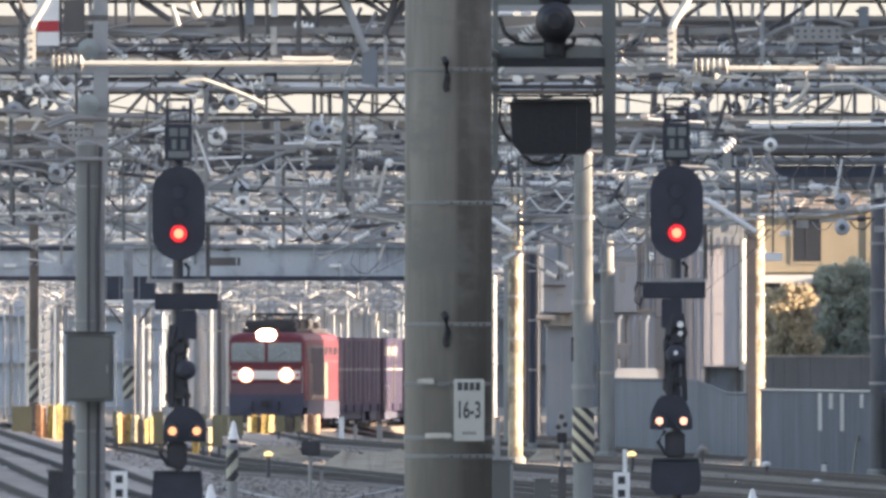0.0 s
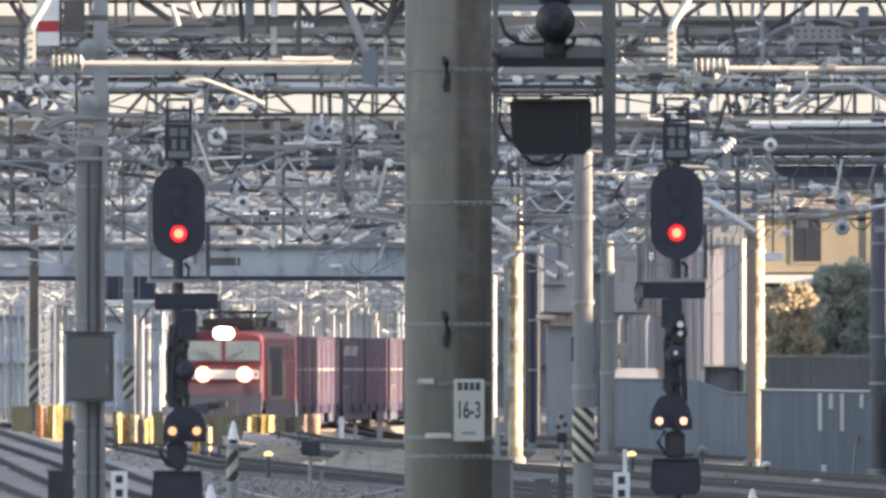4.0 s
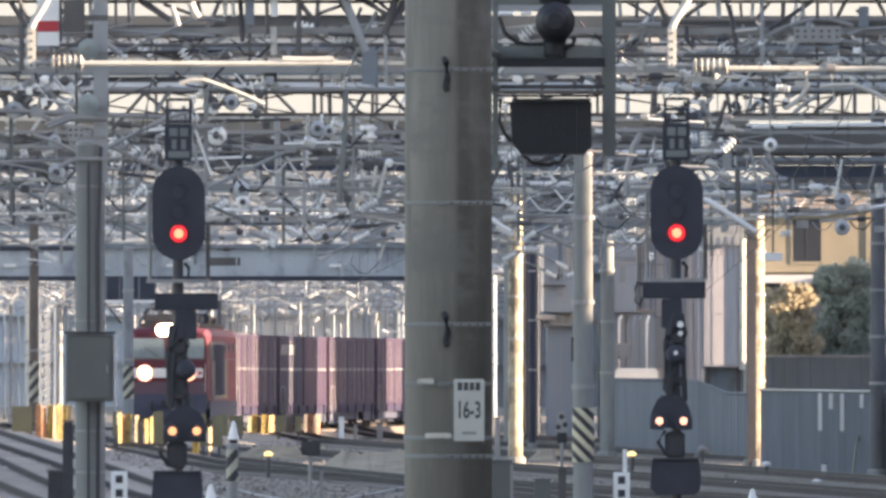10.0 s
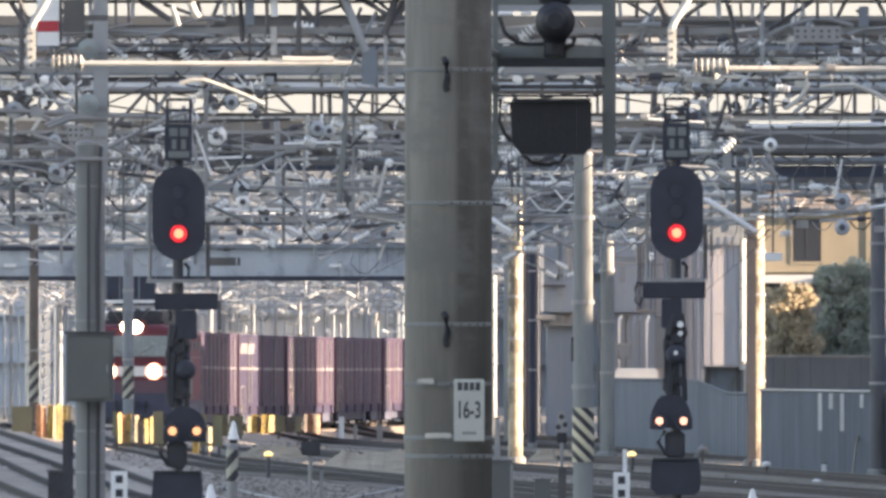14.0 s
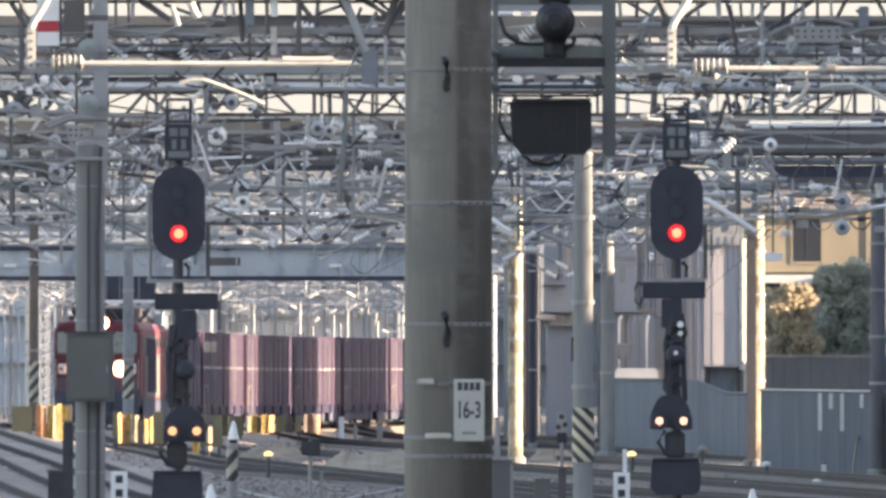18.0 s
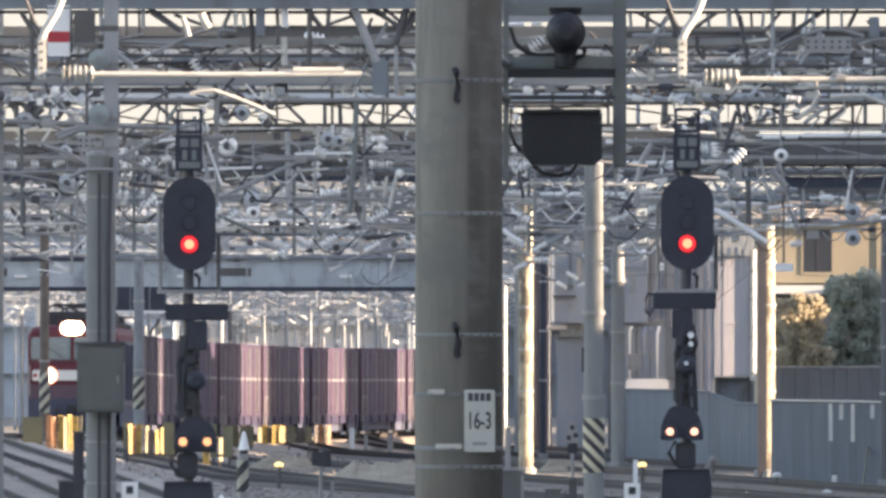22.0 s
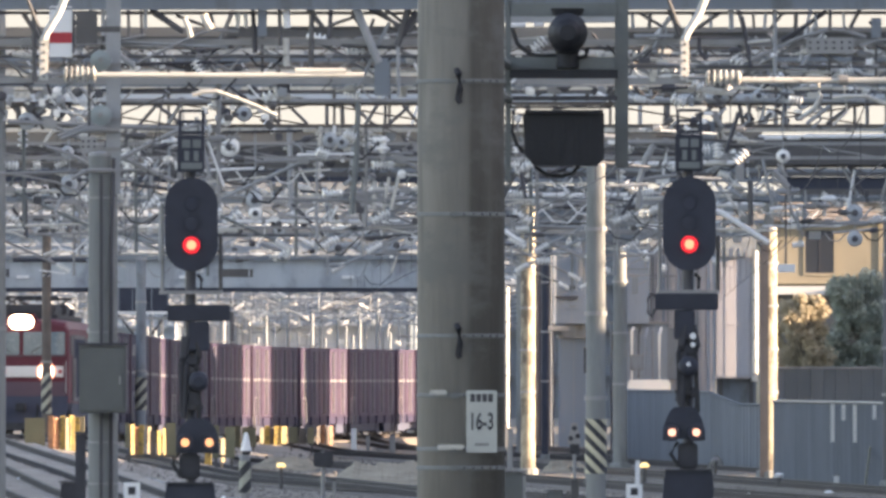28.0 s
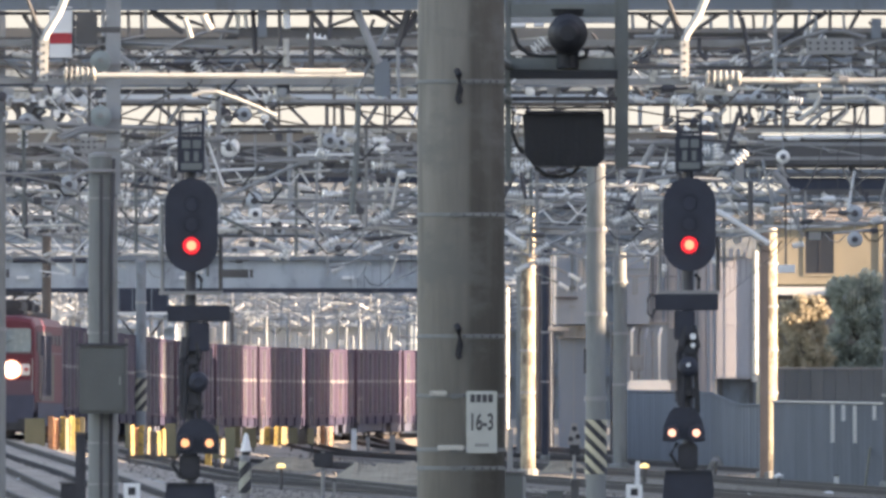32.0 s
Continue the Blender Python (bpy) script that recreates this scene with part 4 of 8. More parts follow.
mast(-10.046, 540, 0.343, 6.397, BLUE_GREY, "blue-grey mast with a warning band", "steel_mast", (1.6, 2.646), HAZARD_FAR, 0.95, 2)
mast(-10.449, 790, 0.211, 6.526, DARK_STEEL, "thin dark mast beyond the freight line", "steel_mast", taper=1, collars=1)
mast(2.955, 560, 0.224, 6.908, NAVY, "thin dark blue mast", "steel_mast", taper=1, collars=3)
mast(1.858, 618, 0.19, 5.91, CREAM, "thin pale mast beyond the concrete pole", "steel_mast", taper=1, collars=2)
mast(-8.146, 300, 0.341, 12.0, OLD_CONCRETE, "grey concrete mast at the yard's edge", "concrete_mast", taper=0.95, collars=3)
mast(-15.733, 640, 0.171, 5.372, CREAM, "thin pale mast in the yard", "steel_mast", taper=1, collars=1)
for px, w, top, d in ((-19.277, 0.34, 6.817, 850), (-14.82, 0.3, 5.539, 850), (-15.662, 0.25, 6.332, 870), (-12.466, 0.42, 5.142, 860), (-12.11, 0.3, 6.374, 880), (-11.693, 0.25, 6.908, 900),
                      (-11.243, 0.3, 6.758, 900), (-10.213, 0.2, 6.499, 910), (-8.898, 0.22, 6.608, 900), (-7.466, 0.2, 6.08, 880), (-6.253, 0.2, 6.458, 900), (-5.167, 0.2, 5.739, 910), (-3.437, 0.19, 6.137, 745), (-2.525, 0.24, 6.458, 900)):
    mast(px, d, w, top, FAR_MAST, "far mast in the evening sun, blued for haze", "far_mast", taper=1, group="far masts")


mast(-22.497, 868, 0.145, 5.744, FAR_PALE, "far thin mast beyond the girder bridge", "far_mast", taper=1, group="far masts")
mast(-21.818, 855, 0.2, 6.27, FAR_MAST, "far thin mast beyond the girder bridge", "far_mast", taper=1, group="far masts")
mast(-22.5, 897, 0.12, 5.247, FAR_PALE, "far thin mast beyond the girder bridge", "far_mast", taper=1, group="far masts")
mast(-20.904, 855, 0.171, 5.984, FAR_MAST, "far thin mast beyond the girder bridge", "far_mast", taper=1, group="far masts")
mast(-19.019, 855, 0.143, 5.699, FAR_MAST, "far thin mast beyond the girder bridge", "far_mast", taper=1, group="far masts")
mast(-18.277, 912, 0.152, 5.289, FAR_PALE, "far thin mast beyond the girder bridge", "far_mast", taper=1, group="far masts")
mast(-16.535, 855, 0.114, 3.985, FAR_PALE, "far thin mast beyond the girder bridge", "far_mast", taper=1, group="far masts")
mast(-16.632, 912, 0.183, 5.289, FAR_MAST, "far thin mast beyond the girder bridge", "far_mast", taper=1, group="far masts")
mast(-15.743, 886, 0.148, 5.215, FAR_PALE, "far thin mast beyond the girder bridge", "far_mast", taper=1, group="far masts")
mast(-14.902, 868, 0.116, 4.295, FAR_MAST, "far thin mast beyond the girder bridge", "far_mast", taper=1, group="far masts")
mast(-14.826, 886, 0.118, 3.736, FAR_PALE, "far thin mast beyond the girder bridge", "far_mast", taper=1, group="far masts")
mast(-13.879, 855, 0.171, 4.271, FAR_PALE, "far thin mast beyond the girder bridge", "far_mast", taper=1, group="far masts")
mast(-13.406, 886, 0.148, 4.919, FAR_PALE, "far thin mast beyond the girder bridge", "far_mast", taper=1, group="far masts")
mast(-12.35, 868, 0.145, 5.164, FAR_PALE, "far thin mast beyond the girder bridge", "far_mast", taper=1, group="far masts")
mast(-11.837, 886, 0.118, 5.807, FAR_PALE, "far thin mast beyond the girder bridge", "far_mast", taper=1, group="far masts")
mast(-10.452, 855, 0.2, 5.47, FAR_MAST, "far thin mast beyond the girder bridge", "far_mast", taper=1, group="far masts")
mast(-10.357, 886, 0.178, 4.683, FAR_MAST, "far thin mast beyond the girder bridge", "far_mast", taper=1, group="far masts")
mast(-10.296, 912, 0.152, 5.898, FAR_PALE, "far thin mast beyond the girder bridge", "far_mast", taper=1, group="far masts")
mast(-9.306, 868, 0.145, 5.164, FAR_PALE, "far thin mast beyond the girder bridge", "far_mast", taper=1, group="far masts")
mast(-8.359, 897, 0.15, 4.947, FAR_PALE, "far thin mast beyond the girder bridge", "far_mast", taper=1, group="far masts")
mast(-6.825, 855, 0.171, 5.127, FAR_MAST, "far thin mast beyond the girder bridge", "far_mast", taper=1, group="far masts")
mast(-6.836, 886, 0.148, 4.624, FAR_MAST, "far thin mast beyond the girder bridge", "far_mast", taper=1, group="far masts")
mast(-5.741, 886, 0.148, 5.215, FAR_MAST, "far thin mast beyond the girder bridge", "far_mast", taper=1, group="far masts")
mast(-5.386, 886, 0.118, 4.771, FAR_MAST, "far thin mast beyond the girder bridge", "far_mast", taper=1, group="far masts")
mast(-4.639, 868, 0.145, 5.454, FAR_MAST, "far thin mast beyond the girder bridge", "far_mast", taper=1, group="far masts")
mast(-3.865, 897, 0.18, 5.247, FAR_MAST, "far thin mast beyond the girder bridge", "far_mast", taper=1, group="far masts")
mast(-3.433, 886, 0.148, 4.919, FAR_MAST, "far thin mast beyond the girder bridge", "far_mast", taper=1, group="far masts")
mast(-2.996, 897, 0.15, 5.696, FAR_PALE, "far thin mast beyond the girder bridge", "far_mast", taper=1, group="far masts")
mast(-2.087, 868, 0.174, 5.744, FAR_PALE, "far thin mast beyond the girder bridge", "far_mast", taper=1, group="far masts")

# a distant green lamp on its post
t = thing("far_signal", (-13.149, 905, -0.12), "distant signal showing a small green lamp", "signal")
part("post", rod([(-13.149, 905, -0.2), (-13.149, 905, 4.363)], 0.06, 8), STEEL, t)
part("lamp", disc((-13.149, 904.9, 4.151), 0.136, 0.03), GREEN_LENS, t, "lit green lamp")


# ---- signals ----
def signal(cx, up, arm_dx, arm_z, ball_z, low_x, low_z, base_z, label):
    """A three-lamp colour-light signal with a route box above and a two-lamp shunting signal below."""
    y = 172
    s = 0.006
    t = thing("colour_light_signal", (cx, y, -0.12), label, "signal", "signals")
    top = up
    part("post", rod([(cx - 0.01, y + 0.12, -0.2), (cx - 0.01, y + 0.12, top + 0.75)], 0.055, 14), DARK_STEEL, t)
    head = part("backboard", plate(stadium(cx, top, 90 * s, 160 * s), y - 0.02, y + 0.02), BLACK, t, "long rounded black backboard")
    part("lamp_case", box(cx - 0.13, cx + 0.13, y + 0.021, y + 0.2, top - 0.38, top + 0.38, 0.03), DARK, head)
    for k, z in enumerate((34 * s, -0.5 * s, -35 * s)):
        c = (cx, y - 0.03, top + z)
        ring = part("lens_ring", lathe((cx, y - (0.03 if k == 2 else 0.024), c[2]), (cx, y - 0.015, c[2]), [(0, 0.06), (1, 0.095)], 20), BLACK, head)
        # the lit lens is widened to take in the lamp's red halo
        lens = disc((cx, y - (0.055 if k == 2 else 0.036), c[2]), 0.086 if k == 2 else 0.066, 0.012)
        part("lens", lens, RED_LENS if k == 2 else BLACK, ring, "glowing red lens" if k == 2 else "unlit dark lens")
        if k == 2:
            part("lamp", disc((cx, y - 0.062, c[2]), 0.049, 0.008), RED_CORE, ring, "bright centre disc on the red lens")
        bm = bmesh.new()
        r, n = 0.105, 14
        rows = []
        for i in range(n + 1):
            a = math.pi * (0.0 + i / n)
            rows.append([bm.verts.new((cx + q * math.cos(a), yy, c[2] + q * math.sin(a))) for q, yy in ((r, y - 0.02), (r, y - 0.032), (r - 0.008, y - 0.032), (r - 0.008, y - 0.02))])
        for a, b in zip(rows, rows[1:]):
            for j in range(4):
                bm.faces.new((a[j], a[(j + 1) % 4], b[(j + 1) % 4], b[j]))
        bmesh.ops.recalc_face_normals(bm, faces=bm.faces)
        part("hood", bm, BLACK, head)
    # route boxes above
    rz = top + 120 * s
    r = part("route_box", box(cx - 24 * s, cx + 22 * s, y - 0.02, y + 0.1, rz - 31 * s, rz + 31 * s, 0.01), BLACK, t, "black route indicator with pale panes")
    for a0, a1, b0, b1 in ((-16, -2, 10, 24), (2, 16, 10, 24), (-12, -4, -12, 5), (4, 12, -12, 5), (-18, 18, -26, -15)):
        part("pane", box(cx + a0 * s, cx + a1 * s, y - 0.03, y - 0.021, rz + b0 * s, rz + b1 * s), FRAME_DARK, r)
    u = part("upper_frame", box(cx - 22 * s, cx - 17 * s, y - 0.01, y + 0.05, rz + 31.5 * s, rz + 74 * s), BLACK, t)
    part("upright", box(cx + 17 * s, cx + 22 * s, y - 0.01, y + 0.05, rz + 31.5 * s, rz + 74 * s), BLACK, u)
    for h in (33, 52, 70):
        part("cross_bar", box(cx - 16.8 * s, cx + 16.8 * s, y - 0.01, y + 0.05, rz + h * s, rz + (h + 5) * s), BLACK, u)
    # service cage behind the head
    cage = part("cage", rod([(cx - 50 * s, y + 0.2, top - 115 * s), (cx - 50 * s, y + 0.2, top + 35 * s), (cx - 30 * s, y + 0.2, top + 37 * s)], 0.022, 8), GALV, t, "galvanised service cage")
    part("cage_post", rod([(cx + 49 * s, y + 0.2, top - 115 * s), (cx + 49 * s, y + 0.2, top - 20 * s)], 0.022, 8), STEEL, cage)
    part("platform", box(cx - 55 * s, cx + 52 * s, y + 0.0, y + 0.5, top - 118 * s, top - 112 * s), GALV, cage)
    part("cable", rod([(cx + 10 * s, y + 0.05, top - 85 * s), (cx + 17 * s, y + 0.03, top - 92 * s), (cx + 16 * s, y + 0.03, top - 110 * s)], 0.02, 8), RUBBER, t)
    # cross plate and the gear below
    part("cross_plate", box(cx + (arm_dx - 54) * s, cx + (arm_dx + 53) * s, y - 0.06, y + 0.06, arm_z - 14 * s, arm_z + 14 * s, 0.01), BLACK, t, "wide black name board seen plain")
    part("cross_box", box(cx + (arm_dx * 1.25 - 21) * s, cx + (arm_dx * 1.25 + 14) * s, y - 0.05, y + 0.1, arm_z - 64 * s, arm_z - 14.5 * s, 0.012), BLACK, t)
    j = part("joint", box(cx - 18 * s, cx + 15 * s, y - 0.05, y + 0.1, arm_z - 92 * s, arm_z - 70 * s, 0.03), DARK, t)
    part("joint_box", box(cx - 14 * s, cx + 10 * s, y - 0.04, y + 0.1, arm_z - 108 * s, arm_z - 92 * s, 0.02), DARK_STEEL, j)
    bx = cx + (12 if low_x > 0.05 else -2) * s
    part("repeater_ball", lathe((bx, y - 0.18, ball_z), (bx, y + 0.12, ball_z), [(0, 0.05), (0.1, 0.09), (0.3, 0.103), (0.8, 0.103), (1, 0.06)], 18), BLACK, t, "round black repeater")
    part("ball_bracket", box(bx - 22 * s, bx + 8 * s, y - 0.02, y + 0.1, ball_z - 48 * s, ball_z - 40 * s), DARK_STEEL, t)
    part("ball_case", box(bx - 18 * s, bx + 4 * s, y - 0.06, y + 0.08, ball_z - 40 * s, ball_z - 14 * s, 0.02), DARK, t)
    lx = cx + low_x
    r0 = 36 * s
    if low_x < 0:
        # a narrow head that widens towards the two lamps
        p = 0.005745
        dome = [(lx + a * p, low_z + b * p) for a, b in ((-38, -18), (-38, 2), (-33, 18), (-25, 34), (-17, 41), (14, 41), (22, 36), (31, 20), (36, 2), (37, -18), (26, -20), (12, -16), (-14, -16), (-26, -20))]
    else:
        dome = [(lx - r0, low_z - 22 * s)] + [(lx + r0 * math.cos(a), low_z + r0 * 1.05 * math.sin(a)) for a in [math.pi - math.pi * i / 14 for i in range(15)]] + [(lx + r0, low_z - 22 * s)]
    for a, b, z, r, m in ((-19, -16, low_z + 42 * s, 0.026, DARK), (10, 14, low_z + 30 * s, 0.03, RUBBER), (-9, -13, low_z + 36 * s, 0.034, DARK)):
        part("cable", rod([(cx + a * 0.7 * s, y - 0.02, arm_z - 40 * s), (cx + b * s, y - 0.04, arm_z - 75 * s), (cx + a * s, y - 0.05, (arm_z + z) / 2), (cx + b * s, y - 0.04, z)], r, 8), m, t)
    part("clamp", box(cx - 24 * s, cx - 12 * s, y - 0.05, y + 0.05, low_z + 46 * s, low_z + 62 * s, 0.015), DARK_STEEL, t)
    part("clamp", box(cx + 2 * s, cx + 17 * s, y - 0.07, y + 0.05, low_z + 56 * s, low_z + 72 * s, 0.02), DARK, t)
    sh = part("shunt_board", plate(dome, y - 0.16, y - 0.10), BLACK, t, "rounded black shunting signal")
    for side in (-20.5, 20.5):
        c = lathe((lx + side * s, y - 0.21, low_z - 4 * s), (lx + side * s, y - 0.161, low_z - 4 * s), [(0, 0.085), (1, 0.092)], 18)
        case = part("lamp_ring", c, BLACK, sh)
        part("lamp", disc((lx + side * s, y - 0.222, low_z - 4 * s), 0.043 if low_x > 0 else 0.039, 0.01), WARM_LENS if low_x > 0 else PINK_LENS, case, "glowing warm white lamp")
    part("shunt_post", box(cx - 20 * s, cx + 14 * s, y - 0.08, y + 0.02, low_z - 66 * s, low_z - 22.5 * s, 0.02), DARK, t)
    part("cable_loop", rod([(cx - 20 * s, y - 0.1, low_z - 20 * s), (cx - 32 * s, y - 0.1, low_z - 40 * s), (cx - 18 * s, y - 0.1, low_z - 62 * s)], 0.02, 8), RUBBER, t)
    case = [(cx + a * s, base_z + b * s) for a, b in ((-42, 30), (38, 30), (41, 0), (39, -22), (30, -30), (-34, -30), (-45, -18), (-45, -4))]
    part("relay_case", plate(case, y - 0.2, y + 0.25), BLACK, t, "black relay case with chamfered corners")
    part("relay_lid", box(cx - 41 * s, cx + 37 * s, y - 0.23, y + 0.28, base_z + 30.2 * s, base_z + 33 * s), DARK, t)
    if low_x < 0:
        loop = [(cx - 57 * s, y, arm_z + 10 * s), (cx - 66 * s, y, arm_z + 13 * s), (cx - 70 * s, y, arm_z + 4 * s), (cx - 70 * s, y, arm_z - 18 * s), (cx - 64 * s, y, arm_z - 26 * s), (cx - 58 * s, y, arm_z - 12 * s)]
        part("bracket_loop", rod(loop, 0.014, 8), DARK_STEEL, t)
        for dz, r in (((577 - 628) * -s, 0.034), ((592 - 628) * -s, 0.026)):
            part("cap_nut", disc((cx + 6 * s, y - 0.075, ball_z + dz), r, 0.02), WHITE, t, "white painted cap nut")
        part("reflector", disc((bx, y - 0.192, ball_z + 3 * s), 0.022, 0.01), WHITE, t, "small white reflector")
    part("base_pipe", rod([(cx, y, -0.1), (cx, y, base_z - 29 * s)], 0.05, 10), DARK_STEEL, t)
    return t


signal(-2.686, 4.237, 13, 3.338, 2.643, 0.032 + 0.03, 2.045, 1.419, "black three-lamp signal showing red above a shunting signal")
signal(2.376, 4.245, -4, 3.453, 2.798, -0.055, 2.148, 1.551, "black three-lamp signal showing red near the blue-grey hoarding")


# signal seen from behind, on a steel frame next to the near pole
def rear_signal():
    y = 74
    t = thing("signal_frame", (0.484, y, -0.12), "grey steel frame carrying signals seen from behind", "signal")
    part("upright", box(0.697, 0.756, y, y + 0.08, 3.612, 6.0, 0.006), FRAME_DARK, t)
    part("upright", box(0.218, 0.242, y, y + 0.08, 3.553, 6.0), FRAME_DARK, t)
    part("shelf", box(0.237, 0.697, y - 0.1, y + 0.2, 4.037, 4.092, 0.004), FRAME_DARK, t)
    part("shelf_edge", box(0.237, 0.707, y - 0.14, y - 0.102, 3.998, 4.036), NEAR_BLACK, t)
    part("rail", box(0.227, 0.707, y - 0.02, y + 0.05, 3.904, 3.923), DARK_STEEL, t)
    part("rail", box(0.237, 0.682, y - 0.05, y + 0.02, 3.869, 3.879), DARK, t)
    part("top_beam", box(0.237, 0.707, y, y + 0.1, 4.274, 4.329), FRAME_DARK, t)
    for z in (4.059, 3.911):
        part("pole_arm", rod([(0.1, 70.1, z), (0.232, 74.0, z)], 0.02, 8), FRAME_DARK, t)
    cx = 0.489
    b = part("lamp_back", lathe((cx, y - 0.3, 4.195), (cx, y - 0.02, 4.195), [(0, 0.035), (0.08, 0.06), (0.25, 0.087), (1, 0.087)], 28), NEAR_BLACK, t, "round black lamp housing", smooth=False)
    part("neck", lathe((cx, y - 0.1, 4.047), (cx, y - 0.1, 4.141), [(0, 0.049), (0.6, 0.047), (1, 0.064)], 20), NEAR_BLACK, b)
    part("cap", lathe((cx, y - 0.1, 4.274), (cx, y - 0.1, 4.304), [(0, 0.064), (1, 0.074)], 20), NEAR_BLACK, b)
    part("cable", rod([(0.247, y - 0.08, 4.22), (0.269, y - 0.08, 4.151), (0.324, y - 0.08, 4.106), (0.386, y - 0.08, 4.096), (0.46, y - 0.08, 4.101)], 0.009, 8), RUBBER, t)
    part("cable", rod([(0.534, y - 0.12, 4.087), (0.568, y - 0.12, 4.096), (0.576, y - 0.12, 4.131)], 0.009, 8), RUBBER, t)
    x0, x1 = 0.292, 0.648
    c = part("signal_case", plate([(x0, 3.844), (x1, 3.844), (x1, 3.647), (x1 - 0.03, 3.617), (x0 + 0.05, 3.617), (x0 + 0.01, 3.664)], y - 0.25, y + 0.05), NEAR_BLACK, t, "wide black signal case seen from behind")
    for k in range(5):
        x = x0 + 0.05 + k * 0.06
        part("rib", box(x, x + 0.012, y - 0.258, y - 0.251, 3.632, 3.825), NEAR_BLACK, c)
    part("case_lip", box(x0 + 0.01, x1 - 0.005, y - 0.28, y + 0.05, 3.846, 3.859), DARK, c)
    part("cable", rod([(0.252, y - 0.1, 3.862), (0.247, y - 0.1, 3.763), (0.269, y - 0.1, 3.706), (0.299, y - 0.1, 3.676)], 0.008, 8), RUBBER, t)
    part("cable", rod([(0.348, y - 0.1, 3.612), (0.398, y - 0.1, 3.577), (0.455, y - 0.1, 3.57), (0.509, y - 0.1, 3.582), (0.539, y - 0.1, 3.617)], 0.008, 8), RUBBER, t)


rear_signal()

# ---- low things about the tracks ----
t = thing("relay_stand", (-2.696, 345, -0.12), "dark relay case on a thin grey stand between tracks", "cabinet")
part("case", box(-2.892, -2.501, 345, 345.3, 0.845, 1.133, 0.02), DARK, t)
part("stand", rod([(-2.708, 345.1, -0.2), (-2.708, 345.1, 0.845)], 0.04, 8), GALV, t)

def marker(x, y, z0, z1, w):
    t = thing("track_marker", (x, y, -0.12), "white standing track marker with two dark squares", "marker", "track markers")
    part("plate", box(x - w / 2, x + w / 2, y, y + 0.04, z0, z1, 0.005), WHITE, t)
    h = (z1 - z0)
    for k in (0.25, 0.72):
        part("square", box(x - w * 0.22, x + w * 0.22, y - 0.006, y - 0.001, z0 + h * (k - 0.13), z0 + h * (k + 0.13)), DARK, t)
    part("stake", box(x - 0.03, x + 0.03, y + 0.045, y + 0.1, -0.2, z1 - 0.05), STEEL, t)


marker(-4.785, 250, 0.688, 1.122, 0.242)
marker(2.639, 250, 0.688, 1.105, 0.242)


def board_group(px, y, label, boards):
    """Standing boards of uneven width, height and lean on a low rail: each has its ends, foot, head and paint."""
    t = thing("board_barrier", (px, y, -0.12), label, "barrier", "yard barriers")
    rn = random.Random(int(abs(px) * 100))
    lo, hi, zs = min(b[0] for b in boards), max(b[1] for b in boards), [(b[2] + b[3]) / 2 for b in boards]
    mid, foot = sum(zs) / len(zs), min(b[2] for b in boards)
    for k, (x0, x1, z0, z1, m) in enumerate(boards):
        w = x1 - x0
        bm = box(-w / 2, w / 2, -0.012, 0.012, z0, z1)
        turn = Matrix.Rotation(radians(rn.choice((28, -20, 12, 34, -12))), 3, "Z") @ Matrix.Rotation(radians(rn.uniform(-2, 2)), 3, "Y")
        bmesh.ops.rotate(bm, verts=bm.verts, cent=(0, 0, (z0 + z1) / 2), matrix=turn)
        bmesh.ops.translate(bm, verts=bm.verts, vec=((x0 + x1) / 2, y + 0.04 + 0.05 * (k % 3), 0))
        part("board", bm, m, t)
    part("rail", box(lo, hi, y + 0.26, y + 0.31, foot + 0.02, foot + 0.09), STEEL, t)
    for q in (lo + 0.06, hi - 0.13):
        part("leg", box(q, q + 0.07, y + 0.312, y + 0.38, -0.2, mid + 0.1), STEEL, t)


# the mix of bright and dark boards also paints strips of sun and shade
Y_, O_, R_, K_, W_ = YELLOW, OLIVE, ORANGE, RUST, STRAW
board_group(-11.925, 468, "olive boards in the shade by the grey mast", [(-11.925, -11.358, 0.639, 1.536, O_)])
board_group(-11.599, 483, "orange and yellow boards catching strips of sun", [(-11.64, -11.47, 0.50, 1.56, R_), (-11.46, -11.32, 0.50, 1.50, R_), (-11.30, -11.15, 0.42, 1.55, Y_), (-11.15, -11.02, 0.40, 1.50, W_), (-11.02, -10.87, 0.40, 1.57, Y_), (-10.86, -10.72, 0.38, 1.52, Y_), (-10.71, -10.60, 0.38, 1.54, W_)])
board_group(-9.101, 466, "olive boards in the shade behind the yellow ones", [(-9.101, -9.007, 0.711, 1.4, O_), (-8.428, -8.255, 0.429, 1.181, K_), (-7.989, -7.707, 0.507, 1.4, O_)])
board_group(-9.235, 480, "tall yellow boards catching strips of sun", [(-9.235, -9.106, 0.343, 1.321, Y_), (-9.122, -9.01, 0.311, 1.257, R_), (-9.01, -8.85, 0.247, 1.305, Y_), (-8.754, -8.641, 0.215, 1.257, W_), (-8.465, -8.353, 0.119, 1.145, Y_), (-8.337, -8.208, 0.119, 1.209, Y_), (-7.984, -7.904, -0.025, 0.568, W_)])
board_group(-6.705, 466, "olive boards in the shade behind the signal", [(-6.705, -6.517, 0.429, 1.337, O_), (-6.36, -6.078, 0.429, 1.29, O_)])
board_group(-7.118, 480, "pale slats behind the signal in the sun", [(-7.118, -6.926, -0.17, 0.664, Y_), (-6.669, -6.541, 0.247, 0.92, W_)])
